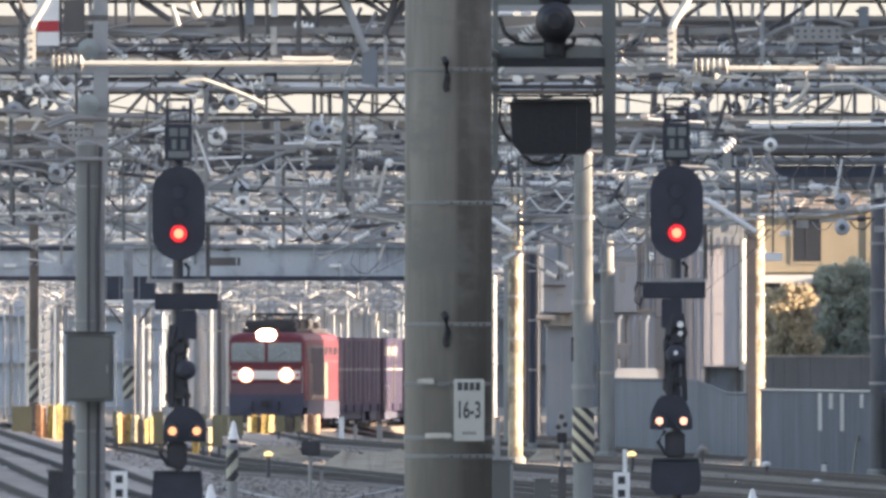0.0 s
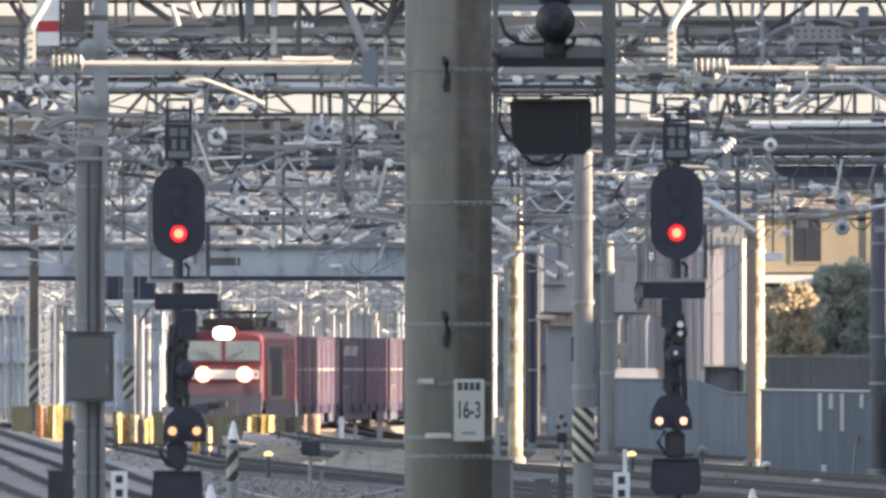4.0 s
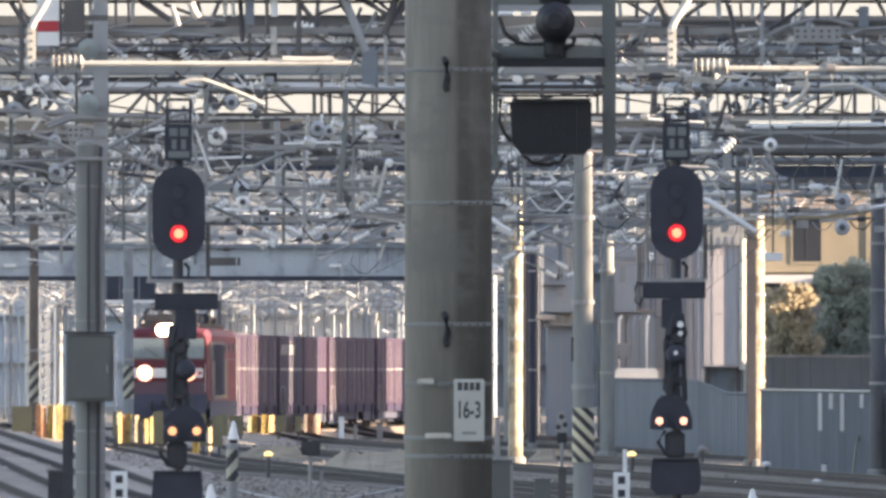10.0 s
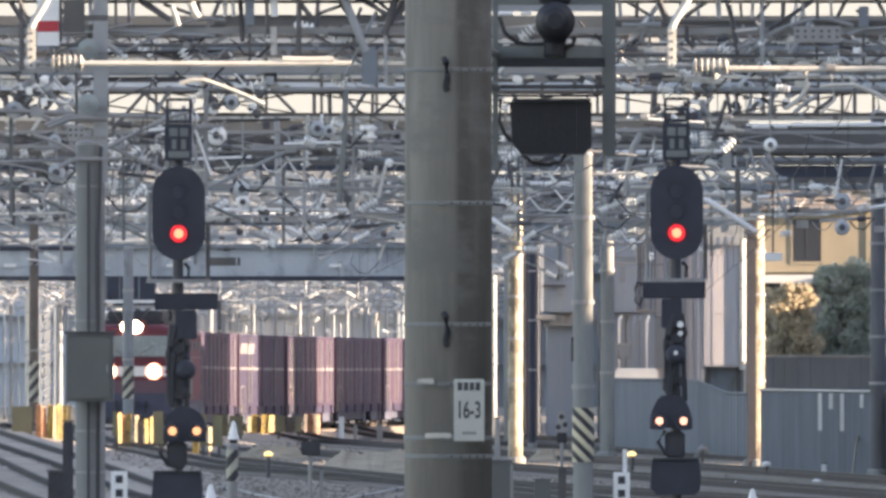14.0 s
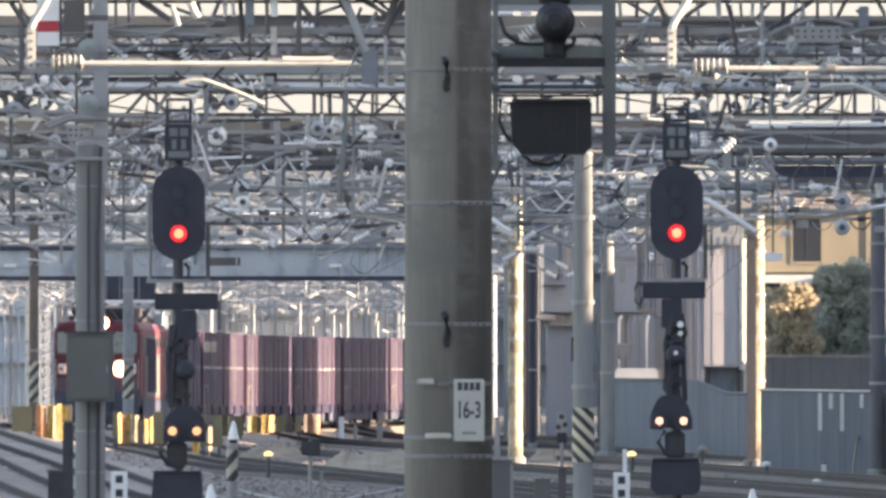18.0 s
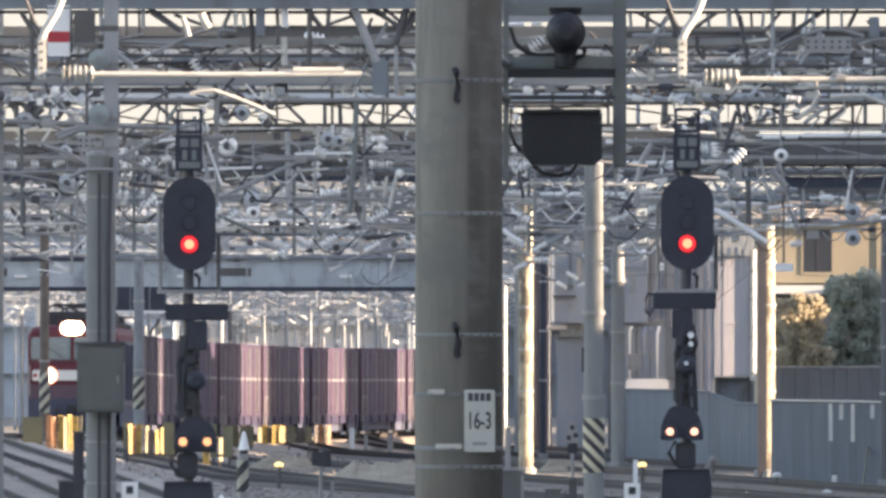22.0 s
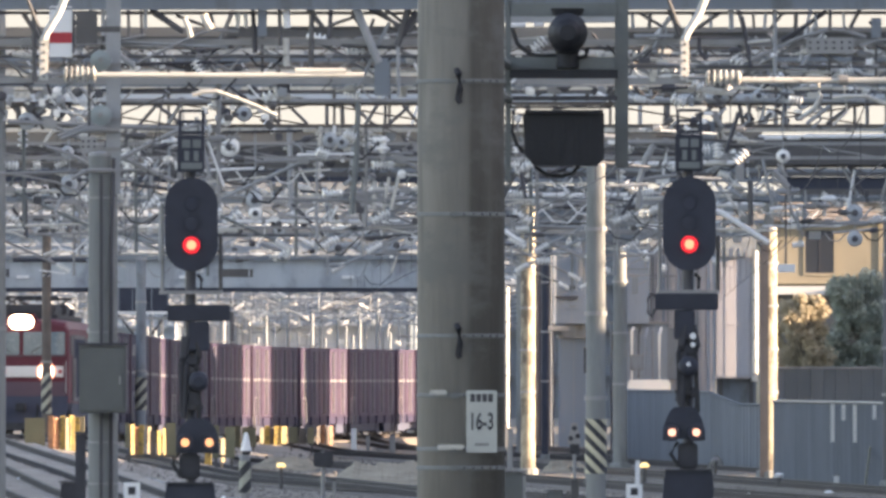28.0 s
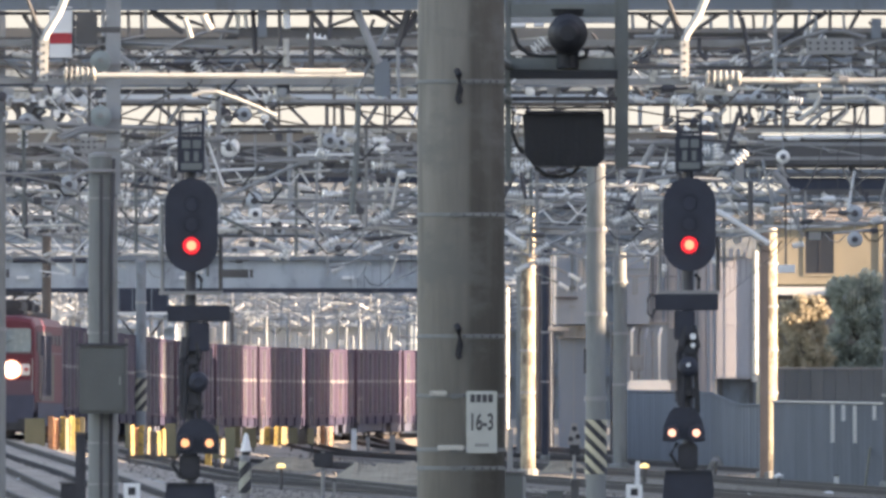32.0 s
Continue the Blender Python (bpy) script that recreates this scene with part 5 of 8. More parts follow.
board_group(-7.13, 615, "dappled yellow boards in a strip of sun below the train", [(-7.13, -6.93, 0.235, 0.80, O_), (-6.95, -6.76, 0.195, 0.87, Y_), (-6.76, -6.60, 0.235, 0.83, K_), (-6.60, -6.36, 0.175, 0.87, Y_), (-6.36, -6.12, 0.235, 0.85, Y_)])
board_group(-5.93, 600, "olive boards in the shade below the train", [(-5.93, -5.60, 0.31, 0.88, O_), (-5.58, -5.30, 0.27, 0.84, K_), (-5.28, -5.01, 0.29, 0.86, O_)])
board_group(-5.07, 616, "brown and orange boards in a strip of sun", [(-5.07, -4.92, 0.19, 0.87, K_), (-4.91, -4.76, 0.15, 0.89, R_), (-4.75, -4.62, 0.19, 0.83, K_), (-4.61, -4.46, 0.17, 0.87, R_)])
board_group(-7.776, 585, "olive boards in the shade under the train", [(-7.776, -7.424, 0.218, 0.961, O_), (-7.405, -6.90, 0.257, 0.922, O_)])


def peg(px, d, z0, z1, w, mat, label, name="marker_post"):
    t = thing(name, (px, d, -0.12), label, "post", "marker posts")
    part("post", box(px - w / 2, px + w / 2, d, d + w, -0.2, z1, 0.012), mat, t)
    part("cap", box(px - w * 0.6, px + w * 0.6, d - 0.02, d + w + 0.02, z1 + 0.002, z1 + 0.03), STEEL, t)


peg(-3.607, 600, 0, 0.836, 0.18, WHITE, "short white marker post in the sun")
peg(-3.158, 610, 0, 0.52, 0.143, GALV, "short grey marker post beside the track")
peg(-2.282, 610, 0, 0.561, 0.204, GALV, "short grey marker post beside the track")
peg(-2.747, 350, 0, 1.145, 0.082, GALV, "thin grey marker post between the tracks")
peg(-2.513, 350, 0, 0.514, 0.07, GALV, "short thin grey post between tracks")
peg(4.302, 400, 0, 0.696, 0.107, WHITE, "small white post beside the track")
peg(9.455, 420, 0, 0.217, 0.126, WHITE, "small white post by the fence")
peg(8.885, 500, 0, 0.612, 0.117, WHITE, "thin white post by the fence")
peg(1.212, 300, 0, 0.926, 0.07, GALV, "thin grey post beside the pale mast")
peg(-5.101, 230, 0, 1.909, 0.138, DARK, "dark square post beside the concrete pole")
peg(-14.29, 560, 0, 0.961, 0.187, GALV, "short grey post beside the barrier boards")
peg(1.603, 500, 0, 1.113, 0.167, GALV, "grey steel post standing at the trackside")
peg(1.94, 330, 0, 0.44, 0.309, BOX_GREEN, "low grey steel trackside cabinet")
peg(2.326, 330, 0, 0.661, 0.154, STEEL, "grey steel post standing at the trackside")
peg(0.843, 250, 0, 1.255, 0.301, BOX_GREEN, "low grey-green steel trackside cabinet")
peg(-5.483, 240, 0, 1.177, 0.24, DARK, "dark point machine beside the track")


def cone_lamp(x, y, z0, z1, w, mat):
    t = thing("trackside_lamp", (x, y, -0.12), "pale hooded trackside lamp on a thin stand", "lamp", "trackside lamps")
    h = z1 - z0
    part("hood", lathe((x, y, z0 + h * 0.3), (x, y, z1), [(0, w / 2), (0.55, w * 0.3), (0.9, w * 0.18), (1, w * 0.05)], 12), mat, t)
    part("collar", lathe((x, y, z0 + h * 0.15), (x, y, z0 + h * 0.295), [(0, w * 0.32), (1, w * 0.4)], 12), DARK, t)
    part("stand", rod([(x, y, -0.2), (x, y, z0 + h * 0.15)], w * 0.12, 8), STEEL, t)


def ground_cable(points, label):
    points = [(x, y, ground_z(x, y) + 0.04) for x, y in points]
    x, y, z = points[0]
    t = thing("ground_cable", (x, y, -0.12), label, "cable", "ground cables")
    part("cable", rod(points, 0.028, 6), GALV, t)
    for p in points[1:-1:2]:
        part("clip", box(p[0] - 0.05, p[0] + 0.05, p[1] - 0.05, p[1] + 0.05, -0.13, p[2] + 0.03), STEEL, t)


ground_cable([(-5.126, 383.698), (-4.876, 380.194), (-4.477, 373.374), (-4.038, 362.011), (-3.582, 352.807), (-3.021, 342.644)], "pale cable lying loose on the ballast")
ground_cable([(-2.025, 348.378), (-1.719, 357.35), (-1.397, 366.795), (-1.057, 376.753), (-0.82, 383.698)], "pale cable lying loose on the ballast")
ground_cable([(-10.533, 402.234), (-9.669, 389.077), (-8.904, 373.374), (-8.235, 360.444)], "pale cable lying loose on the ballast")
ground_cable([(-7.676, 416.312), (-7.388, 414.241), (-6.973, 406.158)], "pale cable lying loose on the ballast")
# a gusset on the ground by the fence, and a leaning yellow rod
t = thing("rail_stop", (7.699, 500, -0.12), "grey steel rail stop with a round hole", "rail stop")
part("gusset", plate([(7.365, -0.14), (8.049, -0.14), (7.782, 0.329), (7.615, 0.329)], 500, 500.2), GALV, t)
part("hole", disc((7.699, 499.99, 0.162), 0.06, 0.006), DARK, t)
t = thing("leaning_rod", (10.156, 420, -0.12), "thin yellow rod leaning on the fence", "rod")
part("rod", rod([(10.128, 419, -0.12), (10.535, 430, 0.876)], 0.03, 6), OLIVE, t)


cone_lamp(-4.089, 330, 1.08, 1.598, 0.22, WHITE)
cone_lamp(-2.746, 200, 0.963, 1.284, 0.16, WHITE)
t = thing("dwarf_signal", (2.304, 330, -0.12), "pale dwarf signal with dark lenses on a thin stand", "signal")
d = part("face", plate([(2.171, 1.366), (2.447, 1.366), (2.37, 1.785), (2.26, 1.785)], 330, 330.05), GALV, t)
for c in ((2.315, 329.99, 1.675), (2.249, 329.99, 1.477), (2.381, 329.99, 1.521)):
    part("lens", disc(c, 0.05, 0.02), DARK, d)
part("case", box(2.226, 2.414, 330.06, 330.25, 1.168, 1.388, 0.015), DARK, t)
part("stand", rod([(2.315, 330.1, -0.2), (2.315, 330.1, 1.168)], 0.035, 8), GALV, t)
cone_lamp(5.491, 300, 0.145, 0.496, 0.2, WHITE)
mast(-4.111, 330, 0.209, 1.102, GALV, "short post with a black and yellow band", "warning_post", (0.418, 1.036), HAZARD_FAR, 1.0)
for px, d, z, m in ((-4.335, 420, 0.484, LAMP_GLOW), (4.685, 420, 0.484, LAMP_GLOW), (-9.67, 385, 0.50, WHITE), (-9.55, 372, 0.42, WHITE), (6.575, 380, 0.009, WHITE), (8.831, 400, -0.066, WHITE), (8.024, 420, 0.231, WHITE), (7.052, 460, 0.411, GALV)):
    t = thing("ground_lamp", (px, d, -0.12), "small low lamp beside the rails", "lamp", "ground lamps")
    part("case", lathe((px, d, z - 0.06), (px, d, z + 0.06), [(0, 0.1), (0.5, 0.12), (0.8, 0.08), (1, 0.02)], 12), m, t)
    part("foot", rod([(px, d, -0.2), (px, d, z - 0.06)], 0.05, 8), STEEL, t)


# ---- overhead line: portals across the yard, with brackets over each track ----
def truss(t, x0, x1, y, z0, z1, mat, chord=0.05, bay=1.1, deep=0.35):
    """A lattice beam across the tracks: four chords, and posts and diagonals on both faces."""
    for yy in (y, y + deep):
        for z in (z0, z1):
            part("chord", box(x0, x1, yy - chord, yy + chord, z - chord, z + chord), mat, t)
    n = max(2, round((x1 - x0) / bay))
    if y > 520:
        bm = bmesh.new()
        for i in range(n):
            a, b = x0 + (x1 - x0) * i / n, x0 + (x1 - x0) * (i + 1) / n
            rod([(a, y, z0 if i % 2 else z1), (b, y, z1 if i % 2 else z0)], chord * 0.55, 5, bm)
        tagged(part("lattice", bm, mat, t), kind="stuff")
        return
    for i in range(n):
        a, b = x0 + (x1 - x0) * i / n, x0 + (x1 - x0) * (i + 1) / n
        za, zb = (z0, z1) if i % 2 else (z1, z0)
        part("diagonal", rod([(a, y, za), (b, y, zb)], chord * 0.55, 5), mat, t)
        if i % 2:
            part("diagonal", rod([(a, y + deep, zb), (b, y + deep, za)], chord * 0.5, 5), mat, t)
        if i % 3 == 0:
            part("strut", box(a - chord * 0.5, a + chord * 0.5, y + chord, y + deep - chord, z0 - chord * 0.4, z0 + chord * 0.4), mat, t)


def portal(y, x0, x1, z0, z1, mat, label, bay=1.1, chord=0.05):
    t = thing("overhead_portal", (x0, y, -0.12), label, "gantry", "overhead portals")
    truss(t, x0, x1, y, z0, z1, mat, chord, bay)
    for x in (x0 - 0.15, x1 + 0.15) if y != 466 else (x0 - 0.15,):
        part("leg", lathe((x, y + 0.17, -0.3), (x, y + 0.17, z1 + 0.3), [(0, 0.16), (1, 0.14)], 12), OLD_CONCRETE, t)
    return t


def bracket(steel, tube, label, lean):
    """A hinged catenary bracket: drop post, insulators, tubes and a curved steady arm. Its hinge is at the origin; lean is its side."""
    t = thing("catenary_bracket", (0, 0, 0), label, "bracket", "catenary brackets")
    s = lean
    part("drop_post", rod([(0, 0, -1.1), (0, 0, 0.75), (s * 0.22, 0, 1.1)], 0.036, 8), steel, t)
    part("top_insulator", lathe((s * 0.1, 0, 0.0), (s * 0.5, 0, 0.02), ribs(6, 0.035, 0.085), 12), PORCELAIN, t)
    part("top_tube", rod([(s * 0.5, 0, 0.02), (s * 3.0, 0, 0.12)], 0.035, 8), tube, t)
    part("low_insulator", lathe((s * 0.1, 0, -1.0), (s * 0.42, 0, -0.82), ribs(5, 0.035, 0.08), 12), PORCELAIN, t)
    part("brace", rod([(s * 0.42, 0, -0.82), (s * 2.4, 0, 0.08)], 0.032, 8), steel, t)
    part("pull_tube", rod([(s * 0.95, 0, -0.56), (s * 3.2, 0, -0.62)], 0.024, 8), tube, t)
    part("steady_arm", rod([(s * 3.1, 0, -0.6), (s * 2.7, 0, -0.66), (s * 2.3, 0, -0.74), (s * 1.95, 0, -0.9)], 0.02, 6), tube, t)
    part("hanger", rod([(s * 2.4, 0, 0.08), (s * 2.36, 0, 0.3), (s * 2.2, 0, 0.42)], 0.022, 6), steel, t)
    part("clamp", box(min(s * 2.3, s * 2.5), max(s * 2.3, s * 2.5), -0.06, 0.06, 0.02, 0.16, 0.02), GALV, t)
    part("pin_insulator", lathe((s * 0.05, 0.12, 0.3), (s * 0.05, 0.12, 0.62), ribs(3, 0.04, 0.1), 12), PORCELAIN, t)
    part("stay", rod([(s * 0.02, 0, 0.8), (s * 1.7, 0, 0.09)], 0.014, 5), STEEL, t)
    return t


variants = [bracket(GALV, CREAM, "galvanised catenary bracket with white insulators", 1), bracket(GALV, GALV, "grey catenary bracket with white insulators", -1),
            bracket(FRAME_GREY, GALV, "dull grey catenary bracket with white insulators", 1), bracket(FRAME_DARK, CREAM, "grey-green and cream catenary bracket with white insulators", -1),
            bracket(FAR_PALE, FAR_PALE, "far catenary bracket with haze in its colour", 1), bracket(FAR_MAST, FAR_PALE, "duller far catenary bracket with haze in its colour", -1)]
put = set()
rnd = random.Random(11)


def hang(kind, x, y, z, turn=0.0):
    src = variants[kind]
    if kind in put:
        return copy_thing(src, pose(x, y, z, 0, 0, turn))
    put.add(kind)
    src.matrix_basis = pose(x, y, z, 0, 0, turn)
    return src


TONES = [STEEL, GALV, RUST, STEEL, BLUE_GREY, GALV]
TONE_WORDS = ("grey", "galvanised", "rust-brown", "grey", "blue-grey", "pale grey")
PORTALS, BEAM = {}, {}
SPANS = [188, 240, 300, 340, 400, 430, 500, 620, 800, 930, 270, 322, 370, 466, 541, 585, 662, 705, 752, 848, 890, 985]
for k, y in enumerate(SPANS):
    x0, x1 = -min(15.0 + 0.012 * y, 0.0262 * y + 4.5), min(15.0 + 0.012 * y, 0.0262 * y + 4.5)
    if y > 435:
        x1 = y * 0.01824
    if y > 555:
        x1 = y * 0.0036
    z0 = 7.0 + rnd.uniform(-0.2, 0.25)
    z1 = z0 + rnd.choice((0.42, 0.55, 0.7))
    z0, z1 = {300: (7.13, 7.53), 270: (7.35, 7.75), 322: (6.85, 7.12)}.get(y, (z0, z1))
    tone = k % 6 if y < 430 else (1, 5, 4)[k % 3]
    # portals past 560 take the steel colour that stands in for haze
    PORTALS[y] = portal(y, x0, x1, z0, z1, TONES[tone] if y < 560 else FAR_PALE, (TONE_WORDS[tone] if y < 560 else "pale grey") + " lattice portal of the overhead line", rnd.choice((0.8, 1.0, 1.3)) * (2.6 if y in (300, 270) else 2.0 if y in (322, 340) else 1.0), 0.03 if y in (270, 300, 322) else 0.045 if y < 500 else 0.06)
    BEAM[PORTALS[y].name] = z0
    x = x0 + rnd.uniform(0.4, 1.8)
    while x < x1 - 1.0:
        clear = 425 < y < 562 and x < 1.5
        if not clear and not (y >= 370 and x > 0.0165 * y - (3.4 if y > 430 else 0.0)) and y > 200 and y != 270 and not (y == 240 and x > 0) and not (y < 370 and x > 0.0165 * y) and not (y == 300 and x > 3.5):
            hang(rnd.randrange(4) if y < 560 else 4 + rnd.randrange(2), x, y + 0.17, z0 - 0.7, rnd.uniform(-14, 14))
        x += rnd.uniform(2.4, 4.4) * (0.75 if y > 560 else 1.0)


# cross beams, tubes and span wires at their own heights
def cross_tube(x0, x1, y, z, r, mat, label, drops=2):
    t = PORTALS[y]
    y -= 0.12
    t = part("cross_tube", rod([(x0, y, z), ((x0 + x1) / 2, y, z - 0.004), (x1, y, z)], r, 10), mat, t, label)
    for k in range(drops):
        x = x0 + (x1 - x0) * (k + 0.7) / (drops + 0.4)
        part("clamp", lathe((x - 0.05, y, z), (x + 0.05, y, z), [(0, r * 1.6), (1, r * 1.6)], 10), GALV, t)
        part("hanger", rod([(x, y, z - r), (x + 0.04, y, z - 0.35), (x - 0.12, y, z - 0.5)], r * 0.5, 6), mat, t)
    return t


def plate_beam(x0, x1, y, z0, z1, mat, label):
    t = PORTALS[y]
    y -= 0.25
    t = part("plate_beam", box(x0, x1, y, y + 0.06, z0, z1), mat, t, label)
    part("flange", box(x0, x1, y - 0.06, y + 0.12, z1 + 0.002, z1 + 0.03), mat, t)
    part("flange", box(x0, x1, y - 0.06, y + 0.12, z0 - 0.03, z0 - 0.002), mat, t)
    return t


plate_beam(-6.926, 6.942, 240, 7.918, 8.079, BLUE_GREY, "blue-grey plate beam across the tracks")
plate_beam(5.996, 9.721, 340, 6.97, 7.46, STEEL, "grey plate beam over the fence side")
plate_beam(7.217, 9.614, 370, 6.816, 7.013, NAVY, "dark navy beam over the fence side")
plate_beam(-11.276, -8.711, 400, 7.323, 7.536, NAVY, "dark navy beam over the tracks")
plate_beam(-5.504, -2.993, 400, 7.309, 7.523, NAVY, "dark navy beam over the tracks")
plate_beam(-8.0, -6.45, 400, 7.316, 7.516, NAVY, "dark navy beam over the tracks")
plate_beam(-2.98, -0.80, 400, 7.306, 7.44, NAVY, "narrow dark navy beam over the tracks")
# the next three beams are added to cover bright gaps in the camera's view
plate_beam(7.9, 10.5, 400, 7.01, 7.18, STEEL, "grey plate beam over the fence side")
plate_beam(-9.6, -1.9, 620, 8.40, 8.74, FAR_PALE, "far beam added to cover a bright gap")
plate_beam(-13.4, -1.9, 620, 9.50, 9.93, FAR_MAST, "far beam added to cover a bright gap")
for x in (-12.6, -7.4, -2.6):
    part("upright", box(x - 0.09, x + 0.09, 619.76, 619.9, 7.2, 9.49), FAR_MAST, PORTALS[620])
plate_beam(-8.531, -0.919, 430, 8.316, 8.474, DARK_STEEL, "dark grey beam over the tracks")
plate_beam(-8.457, -3.848, 300, 8.622, 8.682, STEEL, "grey angle beam over the tracks")
plate_beam(3.066, 8.577, 300, 8.692, 8.762, STEEL, "grey angle beam over the tracks")
plate_beam(-4.048, -0.641, 300, 8.722, 8.862, STEEL, "grey plate beam over the tracks")
cross_tube(-3.994, -1.017, 188, 6.041, 0.031, NEAR_TUBE, "cream painted bracket tube in the sun", 0)
cross_tube(3.177, 5.438, 188, 5.984, 0.035, CREAM, "cream painted bracket tube in the sun", 1)
cross_tube(-5.952, -0.641, 300, 7.57, 0.045, GALV, "long galvanised cross tube", 3)
cross_tube(3.016, 8.577, 300, 7.58, 0.05, FRAME_GREY, "long grey cross tube", 4)
cross_tube(-6.518, -0.727, 340, 7.663, 0.051, CREAM, "cream cross tube in the sun", 2)
cross_tube(3.418, 9.721, 340, 7.685, 0.051, CREAM, "cream cross tube in the sun", 2)
cross_tube(6.087, 9.721, 340, 7.492, 0.045, WHITE, "white cross tube", 2)
cross_tube(1.149, 4.061, 400, 6.975, 0.053, WHITE, "white cross tube beside the pole", 2)
cross_tube(3.452, 4.406, 340, 6.959, 0.051, WHITE, "white bracket tube behind the signal", 0)
cross_tube(4.974, 5.769, 340, 6.981, 0.051, WHITE, "white bracket tube behind the signal", 0)
cross_tube(-5.917, -0.89, 430, 6.621, 0.05, WHITE, "thin white cross tube", 3)
cross_tube(-12.258, -8.784, 500, 7.025, 0.058, CREAM, "thin cream cross tube", 2)
cross_tube(3.82, 5.429, 430, 6.391, 0.043, GALV, "thin grey cross tube", 1)
cross_tube(6.549, 7.842, 430, 7.066, 0.057, WHITE, "white bracket tube", 1)
cross_tube(7.428, 8.363, 400, 6.521, 0.06, CREAM, "short cream tube in the sun", 0)
cross_tube(-12.239, -1.926, 930, 5.93, 0.14, FAR_PALE, "far cross tube with haze in its colour", 4)
cross_tube(-22.552, -17.422, 800, 7.082, 0.12, FAR_PALE, "far white cross tube greyed for haze", 2)
cross_tube(-6.926, 6.862, 240, 7.846, 0.024, DARK_STEEL, "dark cross tube high over the tracks", 0)
cross_tube(-6.766, -0.513, 240, 7.229, 0.024, STEEL, "grey cross tube", 3)
cross_tube(2.453, 6.862, 240, 7.085, 0.024, STEEL, "grey cross tube", 3)
cross_tube(-7.952, -1.325, 620, 7.67, 0.072, GALV, "thin grey cross tube", 2)
cross_tube(-13.093, -10.922, 500, 6.124, 0.067, NAVY, "dark cross tube", 1)
cross_tube(3.016, 5.471, 300, 6.838, 0.05, GALV, "grey cross tube", 2)
cross_tube(-1.844, -0.641, 300, 8.121, 0.045, CREAM, "cream tube end in the sun", 1)
cross_tube(-1.783, -1.218, 188, 6.085, 0.038, NEAR_TUBE, "thick cream sleeve on the bracket tube", 0)


def rod_thing(name, pts, r, mat, label, category, seg=8, group=""):
    return part(name, rod([(x, y - 0.16, z) for x, y, z in pts], r, seg), mat, PORTALS[pts[0][1]], label)


def fittings(y, count, seed, lo=-1.0, drop=(-0.5, 1.6)):
    """Clamps, short struts, jumper loops and turnbuckles about a portal's beam."""
    rn = random.Random(seed)
    t = PORTALS[y]
    half = 0.0262 * y
    z0 = BEAM[t.name]
    for i in range(count):
        x, z = rn.uniform(half * lo, half), z0 - rn.uniform(drop[0], drop[1] if y < 780 else 3.0)
        if 430 < y and x > 0.0036 * y and z < z0 or y > 560 and x > 0.0036 * y:
            continue
        if y >= 400 and x > 0.0175 * y and z < 2.7 + 0.009 * y:
            continue
        if 420 < y < 560 and x < 1.5 and (z - 2.7) / y < 0.0073 and i % 6:
            continue
        if y < 400 and x > 0.0178 * y and 0.0106 < (z - 2.7) / y < 0.0146:
            continue
        if y < 345 and 0.0146 < (z - 2.7) / y < 0.0163:
            continue
        yy = y + rn.uniform(-0.15, 0.3)
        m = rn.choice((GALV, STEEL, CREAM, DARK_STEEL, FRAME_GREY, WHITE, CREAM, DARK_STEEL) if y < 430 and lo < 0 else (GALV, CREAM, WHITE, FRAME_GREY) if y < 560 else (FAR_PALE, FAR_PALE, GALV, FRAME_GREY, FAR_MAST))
        kind, f = rn.randrange(6), max(1.0, y / 560)
        if kind == 0:
            part("strut", rod([(x, yy, z), (x + rn.uniform(-0.5, 0.5), yy, z + rn.uniform(0.3, 0.9))], f * rn.uniform(0.02, 0.04), 6), m, t)
        elif kind == 1:
            w = rn.uniform(0.3, 0.9)
            part("jumper_loop", rod([(x, yy, z), (x + w * 0.25, yy, z - w * 0.3), (x + w * 0.6, yy, z - w * 0.35), (x + w, yy, z + 0.05)], 0.016 * f, 5), rn.choice((RUBBER, GALV, WHITE)), t)
        elif kind == 2:
            part("clamp", box(x, x + f * rn.uniform(0.08, 0.25), yy, yy + 0.1, z, z + f * rn.uniform(0.06, 0.16), 0.01), m, t)
        elif kind == 3:
            part("turnbuckle", lathe((x, yy, z), (x + rn.uniform(0.3, 0.7), yy, z + rn.uniform(-0.1, 0.1)), [(0, 0.015 * f), (0.3, 0.02 * f), (0.35, 0.05 * f), (0.65, 0.05 * f), (0.7, 0.02 * f), (1, 0.015 * f)], 8), m, t)
        elif kind == 4:
            part("insulator", lathe((x, yy, z), (x + rn.uniform(-0.35, 0.35), yy, z + rn.uniform(-0.25, 0.25)), ribs(4, 0.035 * f, 0.085 * f), 10), PORCELAIN, t)
        else:
            part("arm", rod([(x, yy, z), (x + rn.choice((-1, 1)) * rn.uniform(0.6, 1.6), yy, z + rn.uniform(-0.12, 0.12))], f * rn.uniform(0.018, 0.035), 6), m, t)


for k, y in enumerate((240, 270, 300, 322, 340, 370, 400, 430, 466, 500, 541)):
    fittings(y, 66 if y < 380 else 74, 100 + k)
for k, y in enumerate((585, 620, 662, 705, 752, 800, 848, 890)):
    fittings(y, 70 if y < 780 else 130, 200 + k)
for k, y in enumerate((270, 300, 322, 340)):
    fittings(y, 34, 300 + k, 0.38)
fittings(240, 75, 401, -1.0, (-0.6, 0.45))
fittings(270, 70, 402, -1.0, (-0.75, 0.2))
fittings(240, 30, 403, 0.4, (-0.6, 0.45))


